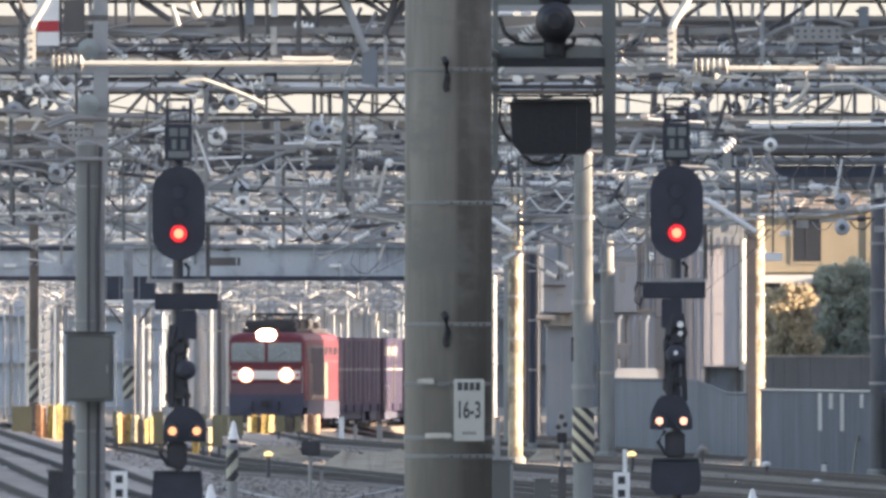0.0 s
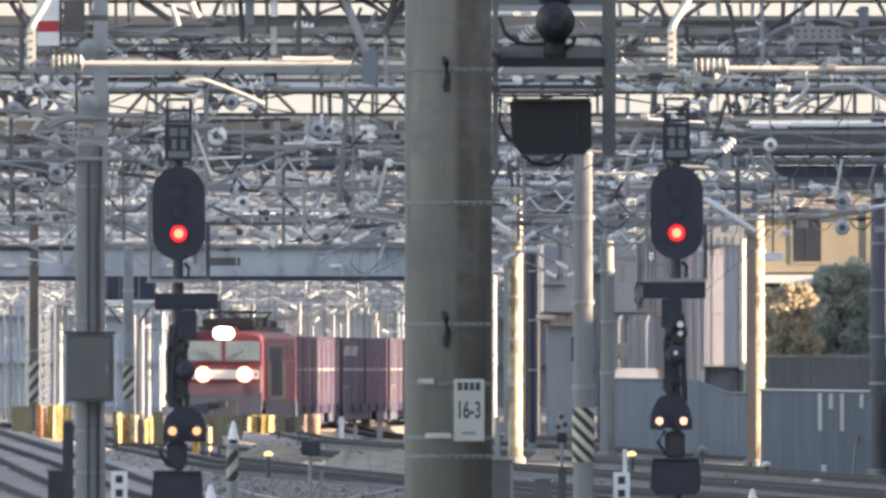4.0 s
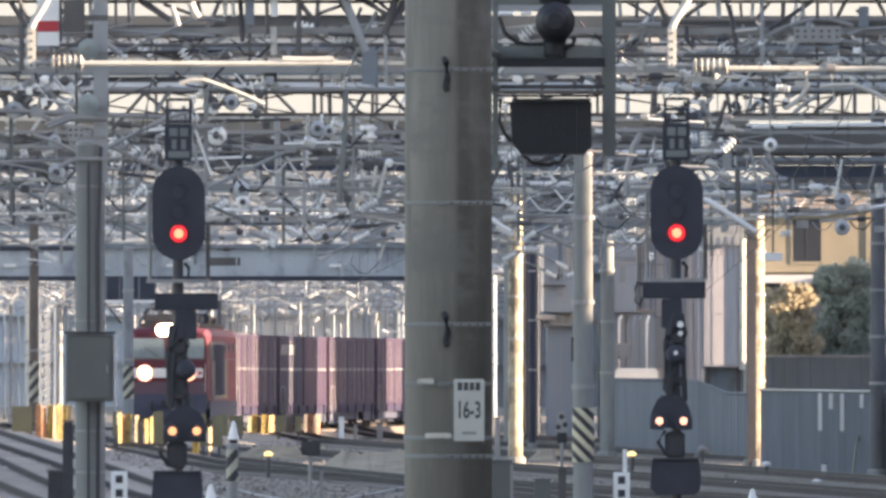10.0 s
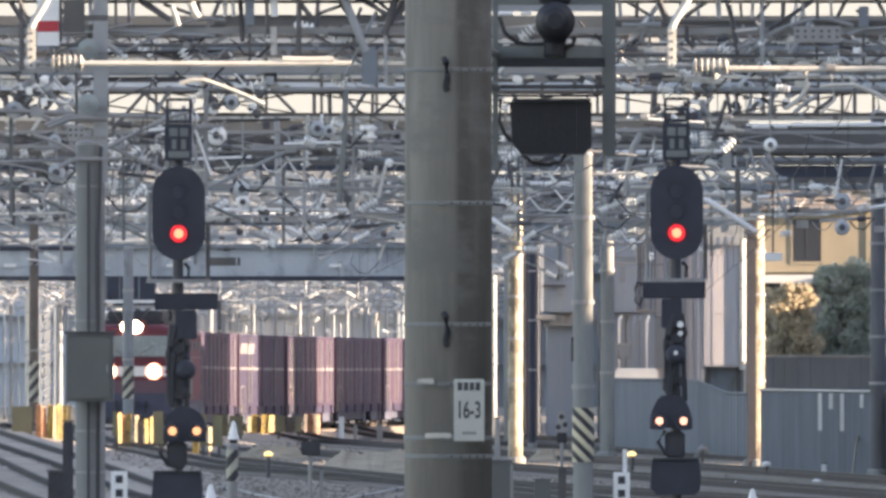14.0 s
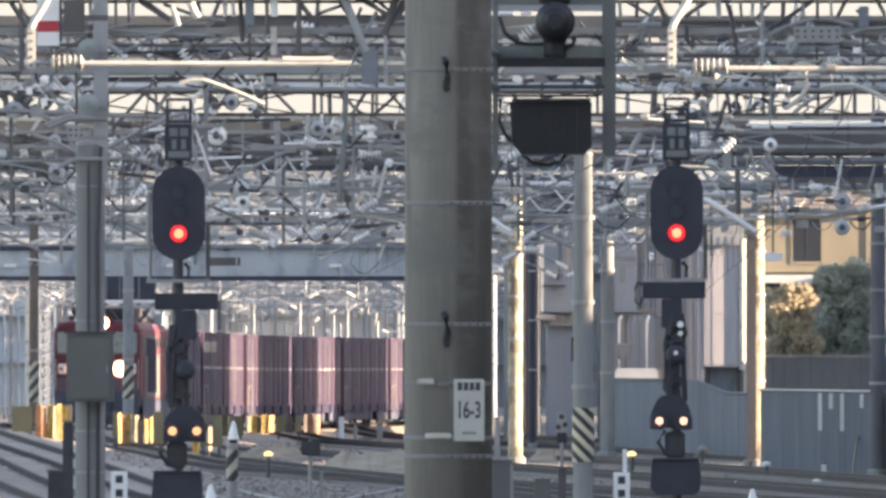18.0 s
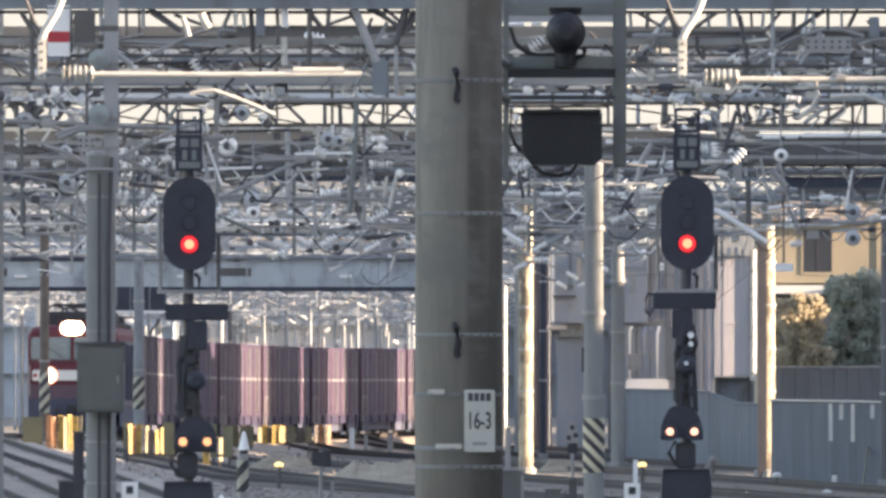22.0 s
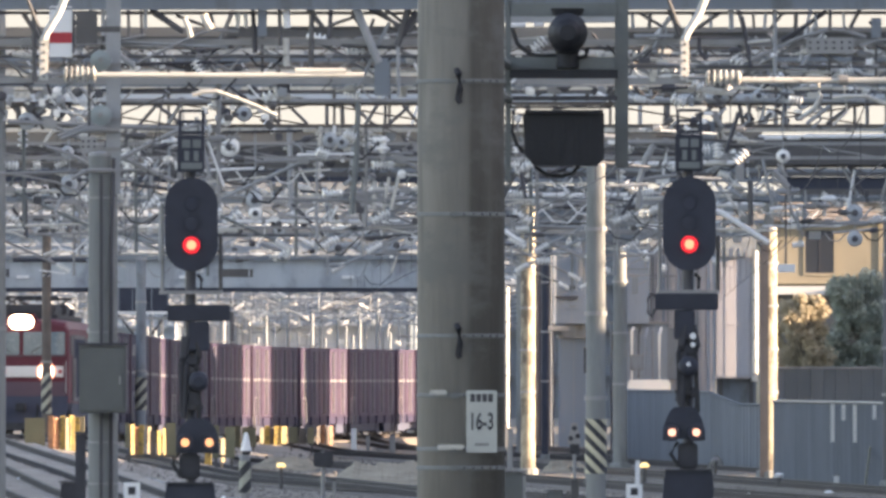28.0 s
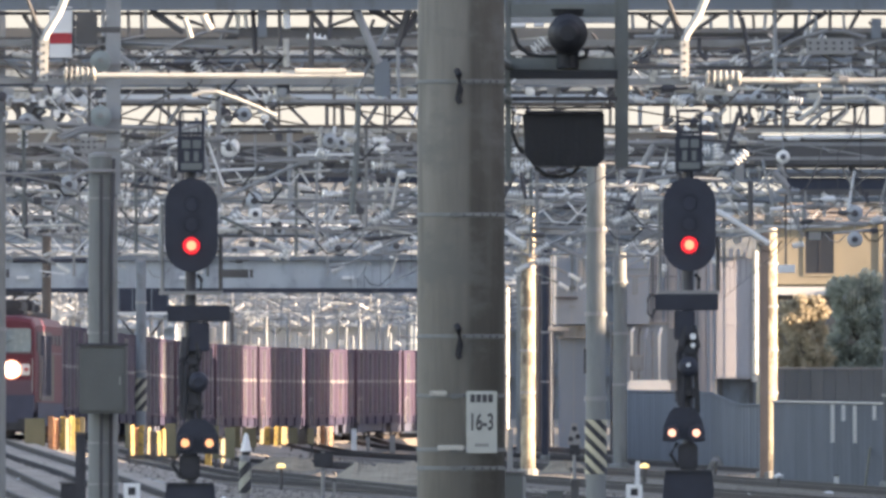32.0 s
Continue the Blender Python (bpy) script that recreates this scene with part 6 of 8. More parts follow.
def clutter(y, x0, x1, z0, z1, count, seed):
    """Small blocks and stubs crowded about one end of a cross beam."""
    rn = random.Random(seed)
    t = PORTALS[y]
    for i in range(count):
        x, z, m = rn.uniform(x0, x1), rn.uniform(z0, z1), rn.choice((GALV, STEEL, FRAME_GREY, DARK_STEEL, PORCELAIN, STEEL))
        yy = y - rn.uniform(0.1, 0.6)
        if i % 3 == 0:
            part("stub", rod([(x, yy, z), (x + rn.uniform(-0.25, 0.25), yy, z + rn.uniform(-0.2, 0.2))], rn.uniform(0.025, 0.05), 7), m, t)
        elif i % 3 == 1:
            part("clamp", box(x, x + rn.uniform(0.06, 0.2), yy, yy + 0.1, z, z + rn.uniform(0.05, 0.15), 0.015), m, t)
        else:
            part("ring", lathe((x, yy, z), (x, yy + 0.1, z), [(0, 0.04), (0.3, 0.09), (0.7, 0.09), (1, 0.04)], 12), m, t)


clutter(300, -8.156, -5.972, 7.129, 7.88, 66, 7)
clutter(300, -4.148, -3.146, 7.129, 7.86, 30, 8)
clutter(300, 3.818, 4.77, 7.009, 7.91, 26, 9)
clutter(300, 0.842, 2.786, 7.66, 7.981, 26, 10)
clutter(340, 5.746, 7.223, 7.697, 8.321, 24, 11)
clutter(400, -10.474, -8.738, 5.572, 7.309, 30, 12)
clutter(430, -5.946, -0.991, 5.817, 7.511, 60, 13)
clutter(340, -6.746, -0.784, 6.618, 7.583, 60, 14)
clutter(430, 1.379, 5.4, 6.219, 7.799, 50, 15)


# the two near brackets with their drop posts
def near_bracket(px, ins0, ins1, z, y, fork):
    t = thing("near_catenary_bracket", (px, y, z), "cream catenary bracket with ribbed white insulator", "bracket", "near catenary brackets")
    part("hanger", box(px - 0.2, px + 0.3, y - 0.04, y + 0.04, 6.951, 7.0), GALV, t)
    part("drop_post", box(px - 0.05, px + 0.05, y - 0.03, y + 0.03, 5.984, 6.449, 0.01), NEAR_TUBE, t)
    part("upper_arm", rod([(px, y, 6.436), (px + 0.03, y, 6.512), (px + fork * 0.16, y, 6.719), (px + fork * 0.25, y, 6.939)], 0.044, 8), NEAR_TUBE, t)
    part("upper_arm", rod([(px, y, 6.461), (px - fork * 0.08, y, 6.625), (px - fork * 0.2, y, 6.939)], 0.019, 8), STEEL, t)
    part("insulator", lathe((ins0, y, z), (ins1, y, z), ribs(6, 0.05, 0.094), 18), CREAM, t, "ribbed white insulator")
    part("pin", rod([(px, y, z), (ins0, y, z)], 0.025, 8), GALV, t)
    for k in range(5):
        part("bolt", box(px - 0.012, px + 0.012, y - 0.04, y - 0.031, 6.009 + k * 0.09, 6.034 + k * 0.09), STEEL, t)


near_bracket(-4.578, -4.358, -3.994, 6.047, 188, 1)
near_bracket(2.543, 2.775, 3.177, 6.009, 188, 1)
rod_thing("steady_arm", [(-2.926, 188, 5.821), (-2.819, 188, 5.852), (-2.662, 188, 5.858), (-2.411, 188, 5.771), (-2.191, 188, 5.683), (-1.984, 188, 5.582)], 0.025, NEAR_TUBE, "curved cream steady arm", "arm")
rod_thing("steady_arm", [(4.182, 188, 5.783), (4.37, 188, 5.802), (4.559, 188, 5.802), (4.779, 188, 5.72), (4.998, 188, 5.607)], 0.025, CREAM, "curved cream steady arm", "arm")
rod_thing("steady_arm", [(4.025, 188, 5.946), (4.056, 188, 5.808), (3.981, 188, 5.67), (3.818, 188, 5.545)], 0.025, CREAM, "bent cream hanger", "arm")
rod_thing("steady_arm", [(-4.521, 240, 7.133), (-4.12, 240, 7.325), (-3.639, 240, 7.55), (-3.463, 240, 7.598), (-3.078, 240, 7.582)], 0.024, GALV, "curved grey conduit", "arm")
rod_thing("steady_arm", [(4.072, 240, 7.133), (4.457, 240, 7.293), (4.858, 240, 7.486), (5.259, 240, 7.606), (5.499, 240, 7.59), (5.82, 240, 7.502)], 0.028, GALV, "curved grey conduit", "arm")
rod_thing("steady_arm", [(5.74, 240, 7.373), (5.98, 240, 7.454), (6.285, 240, 7.47), (6.541, 240, 7.438)], 0.024, GALV, "curved grey conduit", "arm")
rod_thing("steady_arm", [(-5.723, 240, 7.373), (-5.002, 240, 7.405), (-4.401, 240, 7.534)], 0.02, GALV, "thin grey conduit", "arm")
rod_thing("steady_arm", [(-5.643, 240, 6.091), (-5.323, 240, 6.219), (-5.042, 240, 6.203), (-4.762, 240, 6.171)], 0.032, GALV, "curved grey arm on the pole", "arm")
rod_thing("steady_arm", [(-4.762, 240, 5.77), (-4.361, 240, 5.979), (-3.88, 240, 6.203), (-3.519, 240, 6.307)], 0.032, GALV, "slanting grey brace", "arm")
rod_thing("steady_arm", [(-5.804, 240, 5.947), (-5.483, 240, 5.85), (-5.202, 240, 5.706)], 0.028, GALV, "slanting grey brace", "arm")
rod_thing("steady_arm", [(4.619, 300, 5.636), (4.87, 300, 5.496), (5.271, 300, 5.235), (5.551, 300, 5.055)], 0.045, WHITE, "curved white bracket tube", "arm")
rod_thing("steady_arm", [(3.517, 300, 6.798), (3.367, 300, 6.538), (3.267, 300, 6.157), (3.247, 300, 5.676)], 0.06, GALV, "bent grey drop tube", "arm")
rod_thing("steady_arm", [(3.287, 300, 6.177), (3.567, 300, 6.217), (3.918, 300, 6.257)], 0.035, GALV, "thin grey tube", "arm")
rod_thing("steady_arm", [(0.862, 300, 5.275), (1.062, 300, 5.135), (1.212, 300, 5.055)], 0.04, WHITE, "curved pale tube", "arm")
rod_thing("steady_arm", [(1.738, 430, 6.219), (2.097, 430, 6.362), (2.528, 430, 6.535)], 0.043, GALV, "thin grey tube", "arm")
rod_thing("steady_arm", [(1.881, 430, 6.908), (2.384, 430, 6.994), (2.887, 430, 6.937)], 0.043, GALV, "thin grey tube", "arm")
rod_thing("steady_arm", [(-3.008, 188, 6.675), (-2.964, 188, 6.562), (-2.939, 188, 6.461)], 0.031, CREAM, "bright white strut", "arm")
rod_thing("steady_arm", [(-2.801, 188, 6.712), (-2.757, 188, 6.612), (-2.713, 188, 6.549)], 0.044, CREAM, "bright white strut", "arm")
rod_thing("steady_arm", [(-2.405, 240, 7.486), (-2.397, 240, 7.085)], 0.044, CREAM, "cream drop tube", "arm")
rod_thing("steady_arm", [(-2.405, 240, 7.951), (-2.389, 240, 7.63)], 0.048, WHITE, "white drop tube", "arm")
rod_thing("steady_arm", [(-1.475, 240, 7.87), (-1.355, 240, 7.694), (-1.251, 240, 7.518)], 0.04, DARK_STEEL, "dark diagonal brace", "arm")
rod_thing("steady_arm", [(-0.553, 240, 7.87), (-0.673, 240, 7.662), (-0.754, 240, 7.518)], 0.04, DARK_STEEL, "dark diagonal brace", "arm")
rod_thing("steady_arm", [(-1.315, 240, 7.951), (-0.754, 240, 7.646)], 0.028, DARK_STEEL, "dark diagonal brace", "arm")
rod_thing("steady_arm", [(4.056, 240, 7.79), (4.136, 240, 7.389), (4.176, 240, 7.069)], 0.032, DARK_STEEL, "dark diagonal brace", "arm")
rod_thing("steady_arm", [(5.259, 240, 7.87), (4.938, 240, 7.646), (4.617, 240, 7.454)], 0.032, DARK_STEEL, "dark diagonal brace", "arm")
rod_thing("steady_arm", [(3.455, 240, 7.502), (3.455, 240, 7.309), (3.559, 240, 7.181)], 0.032, DARK_STEEL, "bent dark strut", "arm")
rod_thing("steady_arm", [(-5.643, 240, 7.951), (-5.483, 240, 7.55)], 0.032, DARK_STEEL, "dark diagonal brace", "arm")
rod_thing("steady_arm", [(-4.361, 240, 7.935), (-3.88, 240, 7.598)], 0.032, DARK_STEEL, "dark diagonal brace", "arm")
rod_thing("steady_arm", [(-1.723, 300, 7.56), (-1.764, 300, 6.558), (-1.844, 300, 5.556)], 0.05, FRAME_DARK, "grey drop strut", "arm")
rod_thing("steady_arm", [(-1.853, 430, 7.655), (-2.068, 430, 6.937)], 0.07, FRAME_DARK, "grey strut", "arm")


# struts and braces of the cross frames
def strut(name, x0, z0, x1, z1, r, y, mat):
    part(name, rod([(x0, y - 0.18, z0), (x1, y - 0.18, z1)], r, 7), mat, PORTALS[y])


strut("brace", 2.501, 7.838, 2.517, 7.63, 0.024, 240, FRAME_GREY)
strut("strut", 2.758, 7.854, 2.742, 7.614, 0.028, 240, STEEL)
strut("strut", 3.367, 7.854, 3.383, 7.598, 0.024, 240, STEEL)
strut("brace", 3.607, 7.822, 3.623, 7.63, 0.024, 240, FRAME_GREY)
strut("strut", 4.633, 7.838, 4.457, 7.614, 0.024, 240, STEEL)
strut("brace", 5.499, 7.854, 5.507, 7.614, 0.02, 240, FRAME_GREY)
strut("strut", 5.74, 7.918, 5.595, 7.63, 0.028, 240, STEEL)
strut("strut", 6.124, 7.918, 6.269, 7.646, 0.028, 240, STEEL)
strut("brace", 5.098, 7.822, 5.114, 7.63, 0.024, 240, FRAME_GREY)
strut("strut", 2.613, 7.838, 2.934, 7.646, 0.024, 240, STEEL)
strut("brace", 2.533, 7.51, 3.094, 7.518, 0.032, 240, FRAME_GREY)
strut("brace", 4.469, 8.482, 5.07, 8.462, 0.04, 300, FRAME_GREY)
strut("arm", 6.172, 6.939, 7.776, 6.949, 0.04, 300, WHITE)
strut("arm", 5.872, 6.918, 6.112, 6.918, 0.04, 300, WHITE)
strut("arm", 5.471, 6.908, 5.792, 6.908, 0.035, 300, WHITE)
strut("strut", -5.643, 7.822, -5.243, 7.63, 0.032, 240, STEEL)
strut("arm", -3.078, 7.838, -3.094, 7.63, 0.028, 240, CREAM)
strut("arm", -2.982, 7.838, -2.966, 7.63, 0.028, 240, CREAM)
strut("strut", -3.479, 7.822, -3.431, 7.63, 0.032, 240, STEEL)
strut("strut", -1.796, 7.662, -1.427, 7.79, 0.024, 240, STEEL)
strut("strut", -3.96, 7.806, -3.559, 7.662, 0.024, 240, STEEL)
strut("strut", -6.124, 7.83, -5.916, 7.502, 0.036, 240, STEEL)
strut("strut", -5.98, 7.935, -5.972, 6.868, 0.036, 240, STEEL)
strut("strut", -4.281, 7.838, -3.864, 7.574, 0.036, 240, STEEL)
strut("brace", -4.401, 7.935, -4.401, 7.614, 0.028, 240, FRAME_GREY)
strut("brace", -4.962, 7.405, -4.553, 7.085, 0.044, 240, FRAME_GREY)
strut("strut", -5.347, 7.83, -5.339, 7.534, 0.024, 240, STEEL)
strut("strut", -5.162, 7.935, -5.17, 7.454, 0.032, 240, STEEL)
strut("brace", -5.002, 7.935, -4.994, 7.518, 0.028, 240, FRAME_GREY)
strut("strut", -4.802, 7.935, -4.81, 7.486, 0.032, 240, STEEL)
strut("arm", -6.285, 7.261, -6.012, 7.229, 0.036, 240, CREAM)
strut("brace", -5.9, 7.277, -5.403, 7.341, 0.028, 240, FRAME_GREY)
strut("brace", -5.271, 8.652, -4.95, 8.662, 0.03, 300, FRAME_GREY)
strut("strut", -5.802, 9.243, -5.792, 8.261, 0.03, 300, STEEL)
strut("strut", -2.116, 7.935, -1.876, 7.63, 0.036, 240, STEEL)
strut("strut", -1.427, 7.935, -1.09, 7.133, 0.06, 240, FRAME_GREY)
strut("strut", -1.154, 7.935, -0.754, 7.598, 0.028, 240, STEEL)
strut("brace", -1.034, 7.935, -0.657, 7.63, 0.024, 240, DARK_STEEL)
strut("strut", -0.657, 7.935, -0.834, 7.373, 0.052, 240, STEEL)
strut("strut", -0.481, 7.838, -0.673, 7.566, 0.032, 240, STEEL)
strut("strut", -2.036, 7.935, -2.052, 7.037, 0.04, 240, STEEL)
strut("strut", -2.501, 7.935, -2.485, 7.373, 0.028, 240, STEEL)
strut("brace", -0.818, 7.55, -0.81, 6.668, 0.028, 240, FRAME_GREY)
strut("strut", -2.144, 8.842, -2.024, 8.542, 0.035, 300, STEEL)
strut("strut", -1.844, 8.762, -1.623, 8.281, 0.045, 300, STEEL)
strut("brace", -3.898, 9.163, -3.828, 8.762, 0.03, 300, FRAME_GREY)
strut("arm", -2.395, 7.109, -2.405, 6.758, 0.04, 300, CREAM)
strut("arm", -2.144, 7.129, -2.164, 6.758, 0.03, 300, WHITE)
strut("strut", -2.589, 8.174, -2.589, 7.753, 0.04, 340, STEEL)
strut("strut", -2.283, 8.174, -2.271, 7.753, 0.045, 340, STEEL)
strut("strut", -1.408, 8.174, -1.42, 7.708, 0.034, 340, STEEL)
strut("strut", -3.384, 8.162, -2.975, 7.753, 0.034, 340, STEEL)
strut("brace", -2.112, 8.174, -1.613, 7.708, 0.034, 340, DARK_STEEL)
strut("brace", -1.363, 7.731, -0.931, 8.117, 0.034, 340, DARK_STEEL)
strut("strut", -1.09, 8.174, -0.727, 7.753, 0.034, 340, STEEL)
strut("strut", -6.041, 8.174, -5.474, 7.731, 0.04, 340, STEEL)
strut("strut", -6.746, 8.174, -6.746, 7.753, 0.04, 340, STEEL)
strut("strut", -3.907, 8.14, -3.566, 7.776, 0.04, 340, STEEL)
strut("strut", -4.315, 8.162, -4.588, 7.753, 0.034, 340, STEEL)
strut("strut", -7.655, 7.51, -7.255, 7.159, 0.045, 300, STEEL)
strut("brace", -7.255, 7.51, -7.555, 7.139, 0.035, 300, FRAME_GREY)
strut("brace", -6.974, 7.51, -6.673, 7.159, 0.04, 300, FRAME_GREY)
strut("strut", -6.814, 7.51, -7.074, 7.179, 0.03, 300, STEEL)
strut("brace", -7.856, 7.199, -7.154, 7.279, 0.04, 300, FRAME_GREY)
strut("brace", -7.455, 7.48, -6.754, 7.44, 0.03, 300, FRAME_GREY)
strut("strut", -7.756, 7.46, -7.736, 7.159, 0.05, 300, STEEL)
strut("strut", -7.154, 7.48, -7.134, 7.159, 0.03, 300, STEEL)
strut("strut", 3.014, 7.935, 3.182, 7.486, 0.032, 240, STEEL)
strut("strut", 3.736, 7.838, 3.431, 7.63, 0.028, 240, STEEL)
strut("brace", 3.896, 7.935, 3.912, 7.614, 0.036, 240, FRAME_GREY)
strut("strut", 4.216, 7.838, 4.232, 7.614, 0.02, 240, STEEL)
strut("brace", 4.393, 7.838, 4.377, 7.614, 0.024, 240, FRAME_GREY)
strut("brace", 4.521, 7.935, 4.529, 6.973, 0.032, 240, FRAME_GREY)
strut("strut", 4.826, 7.854, 4.818, 7.598, 0.032, 240, STEEL)
strut("strut", 5.307, 7.935, 5.307, 7.598, 0.024, 240, STEEL)
strut("arm", 4.136, 7.421, 4.457, 7.454, 0.024, 240, CREAM)
strut("arm", 4.457, 7.245, 4.553, 7.245, 0.032, 240, WHITE)
strut("strut", 4.419, 8.562, 4.449, 8.201, 0.04, 300, STEEL)
strut("brace", 6.172, 8.562, 6.152, 8.161, 0.04, 300, FRAME_GREY)
strut("brace", 6.894, 8.462, 6.914, 8.161, 0.035, 300, FRAME_GREY)
strut("strut", 7.134, 8.562, 7.235, 8.261, 0.03, 300, STEEL)
strut("strut", 7.776, 8.562, 7.475, 8.201, 0.035, 300, STEEL)
strut("strut", 5.701, 8.14, 5.78, 7.731, 0.045, 340, STEEL)
strut("strut", 5.905, 8.162, 5.894, 7.731, 0.034, 340, STEEL)
strut("brace", 6.2, 8.162, 6.11, 7.708, 0.034, 340, FRAME_GREY)
strut("brace", 6.609, 8.162, 6.564, 7.708, 0.045, 340, DARK_STEEL)
strut("strut", 8.017, 8.162, 8.017, 7.708, 0.034, 340, STEEL)
strut("strut", 8.267, 8.162, 8.267, 7.708, 0.04, 340, STEEL)
strut("strut", 7.45, 7.753, 7.927, 8.117, 0.04, 340, STEEL)
strut("brace", 6.212, 7.159, 6.633, 7.48, 0.035, 300, FRAME_GREY)
strut("brace", 5.133, 7.753, 5.428, 8.094, 0.034, 340, FRAME_GREY)
strut("brace", 3.702, 8.162, 3.702, 7.708, 0.045, 340, FRAME_GREY)
strut("strut", 4.247, 8.162, 4.224, 7.708, 0.068, 340, STEEL)
strut("strut", 4.838, 7.867, 5.178, 8.117, 0.034, 340, STEEL)
strut("brace", 6.428, 8.117, 6.45, 7.708, 0.034, 340, FRAME_GREY)
strut("strut", 3.166, 7.86, 3.367, 7.51, 0.035, 300, STEEL)
strut("brace", 3.467, 8.161, 3.447, 7.51, 0.03, 300, FRAME_GREY)
strut("arm", 3.667, 8.011, 3.818, 8.021, 0.03, 300, WHITE)
strut("arm", 3.617, 8.281, 3.848, 8.261, 0.035, 300, WHITE)
strut("strut", 3.166, 8.542, 3.206, 8.121, 0.045, 300, STEEL)
strut("strut", 3.768, 8.612, 3.828, 8.121, 0.035, 300, STEEL)
strut("brace", 3.287, 8.442, 3.667, 8.442, 0.04, 300, FRAME_GREY)
strut("arm", 5.711, 8.081, 5.792, 8.081, 0.035, 300, WHITE)
strut("arm", 5.852, 8.081, 5.952, 8.081, 0.04, 300, CREAM)
strut("arm", 6.092, 8.081, 6.192, 8.081, 0.035, 300, WHITE)
strut("arm", 6.613, 8.081, 6.814, 8.101, 0.045, 300, CREAM)
strut("arm", 7.074, 8.101, 7.255, 8.101, 0.05, 300, WHITE)
strut("arm", 7.435, 8.081, 7.655, 8.081, 0.04, 300, CREAM)
strut("arm", 5.018, 6.788, 5.339, 6.796, 0.036, 240, CREAM)
strut("arm", 5.952, 7.8, 6.152, 7.84, 0.035, 300, WHITE)
strut("arm", 6.974, 7.78, 7.134, 7.82, 0.035, 300, WHITE)
strut("arm", 7.475, 7.78, 7.776, 7.78, 0.03, 300, CREAM)
strut("arm", 0.942, 8.922, 1.242, 8.922, 0.045, 300, WHITE)
strut("arm", 1.383, 8.933, 1.563, 8.933, 0.045, 300, WHITE)
strut("brace", -8.222, 7.049, -7.711, 7.049, 0.04, 340, FRAME_GREY)
strut("strut", -8.676, 6.277, -8.222, 6.482, 0.04, 340, STEEL)
strut("brace", -8.653, 6.618, -8.631, 5.46, 0.045, 340, DARK_STEEL)
strut("brace", -10.474, 6.641, -10.207, 6.347, 0.047, 400, DARK_STEEL)
strut("brace", -9.539, 6.708, -9.486, 6.347, 0.047, 400, DARK_STEEL)
strut("brace", -9.005, 6.708, -8.738, 6.481, 0.06, 400, FRAME_GREY)
strut("arm", -9.673, 6.04, -8.764, 6.134, 0.04, 400, CREAM)
strut("brace", -9.68, 5.96, -9.364, 6.161, 0.043, 430, FRAME_GREY)
strut("arm", -10.47, 5.759, -10.111, 5.874, 0.05, 430, CREAM)
strut("brace", -6.121, 6.788, -6.144, 6.254, 0.051, 340, FRAME_GREY)
strut("brace", -6.269, 6.618, -5.951, 7.049, 0.034, 340, FRAME_GREY)
strut("brace", -6.859, 6.663, -6.473, 6.618, 0.034, 340, FRAME_GREY)
strut("arm", -8.388, 6.42, -7.698, 6.477, 0.05, 430, CREAM)
strut("brace", -4.184, 5.105, -4.184, 4.343, 0.032, 240, FRAME_GREY)
strut("strut", -3.339, 7.753, -3.316, 6.05, 0.057, 340, FRAME_GREY)
strut("strut", -2.044, 7.299, -2.09, 6.618, 0.068, 340, FRAME_GREY)
strut("strut", -2.998, 7.186, -2.544, 7.163, 0.051, 340, FRAME_GREY)
strut("strut", -1.635, 6.731, -1.385, 7.049, 0.034, 340, STEEL)
strut("arm", -1.635, 6.618, -1.635, 6.05, 0.045, 340, CREAM)
strut("strut", -2.458, 7.309, -2.191, 6.347, 0.06, 400, STEEL)
strut("arm", -3.002, 7.009, -3.217, 6.621, 0.043, 430, WHITE)
strut("arm", -3.792, 6.506, -3.275, 6.219, 0.05, 430, CREAM)
strut("arm", -4.007, 6.219, -3.648, 6.018, 0.05, 430, WHITE)
strut("brace", -4.653, 6.621, -4.567, 6.305, 0.065, 430, DARK_STEEL)
strut("brace", -4.361, 6.413, -4.134, 6.618, 0.04, 340, DARK_STEEL)
strut("brace", -5.13, 6.708, -5.398, 6.347, 0.053, 400, FRAME_GREY)
strut("arm", -3.648, 7.425, -4.079, 7.483, 0.072, 430, CREAM)
strut("arm", -1.494, 7.296, -0.977, 7.339, 0.057, 430, WHITE)
strut("arm", -1.407, 7.224, -1.379, 6.908, 0.057, 430, WHITE)
strut("brace", -2.355, 6.147, -1.35, 6.247, 0.043, 430, DARK_STEEL)
strut("brace", -2.068, 5.788, -1.206, 5.931, 0.057, 430, FRAME_GREY)
strut("brace", -4.941, 6.075, -4.366, 5.874, 0.065, 430, FRAME_GREY)
strut("brace", -3.217, 5.86, -2.643, 6.046, 0.057, 430, FRAME_GREY)
strut("arm", 4.719, 6.908, 5.17, 6.898, 0.04, 300, CREAM)
strut("arm", 4.419, 6.458, 4.79, 6.478, 0.045, 300, CREAM)
strut("strut", 5.631, 6.337, 5.892, 6.037, 0.06, 300, GALV)
strut("brace", 6.45, 6.413, 6.905, 6.413, 0.057, 340, FRAME_GREY)
strut("arm", 7.359, 6.368, 7.699, 6.118, 0.051, 340, CREAM)
strut("brace", 7.336, 6.277, 7.359, 6.027, 0.04, 340, DARK_STEEL)
strut("brace", 8.23, 6.708, 8.257, 6.214, 0.06, 400, FRAME_GREY)
strut("arm", 7.726, 5.906, 7.736, 5.656, 0.07, 300, CREAM)
strut("arm", 8.585, 5.846, 8.903, 5.891, 0.04, 340, WHITE)
strut("arm", 5.178, 6.107, 5.86, 6.095, 0.051, 340, CREAM)
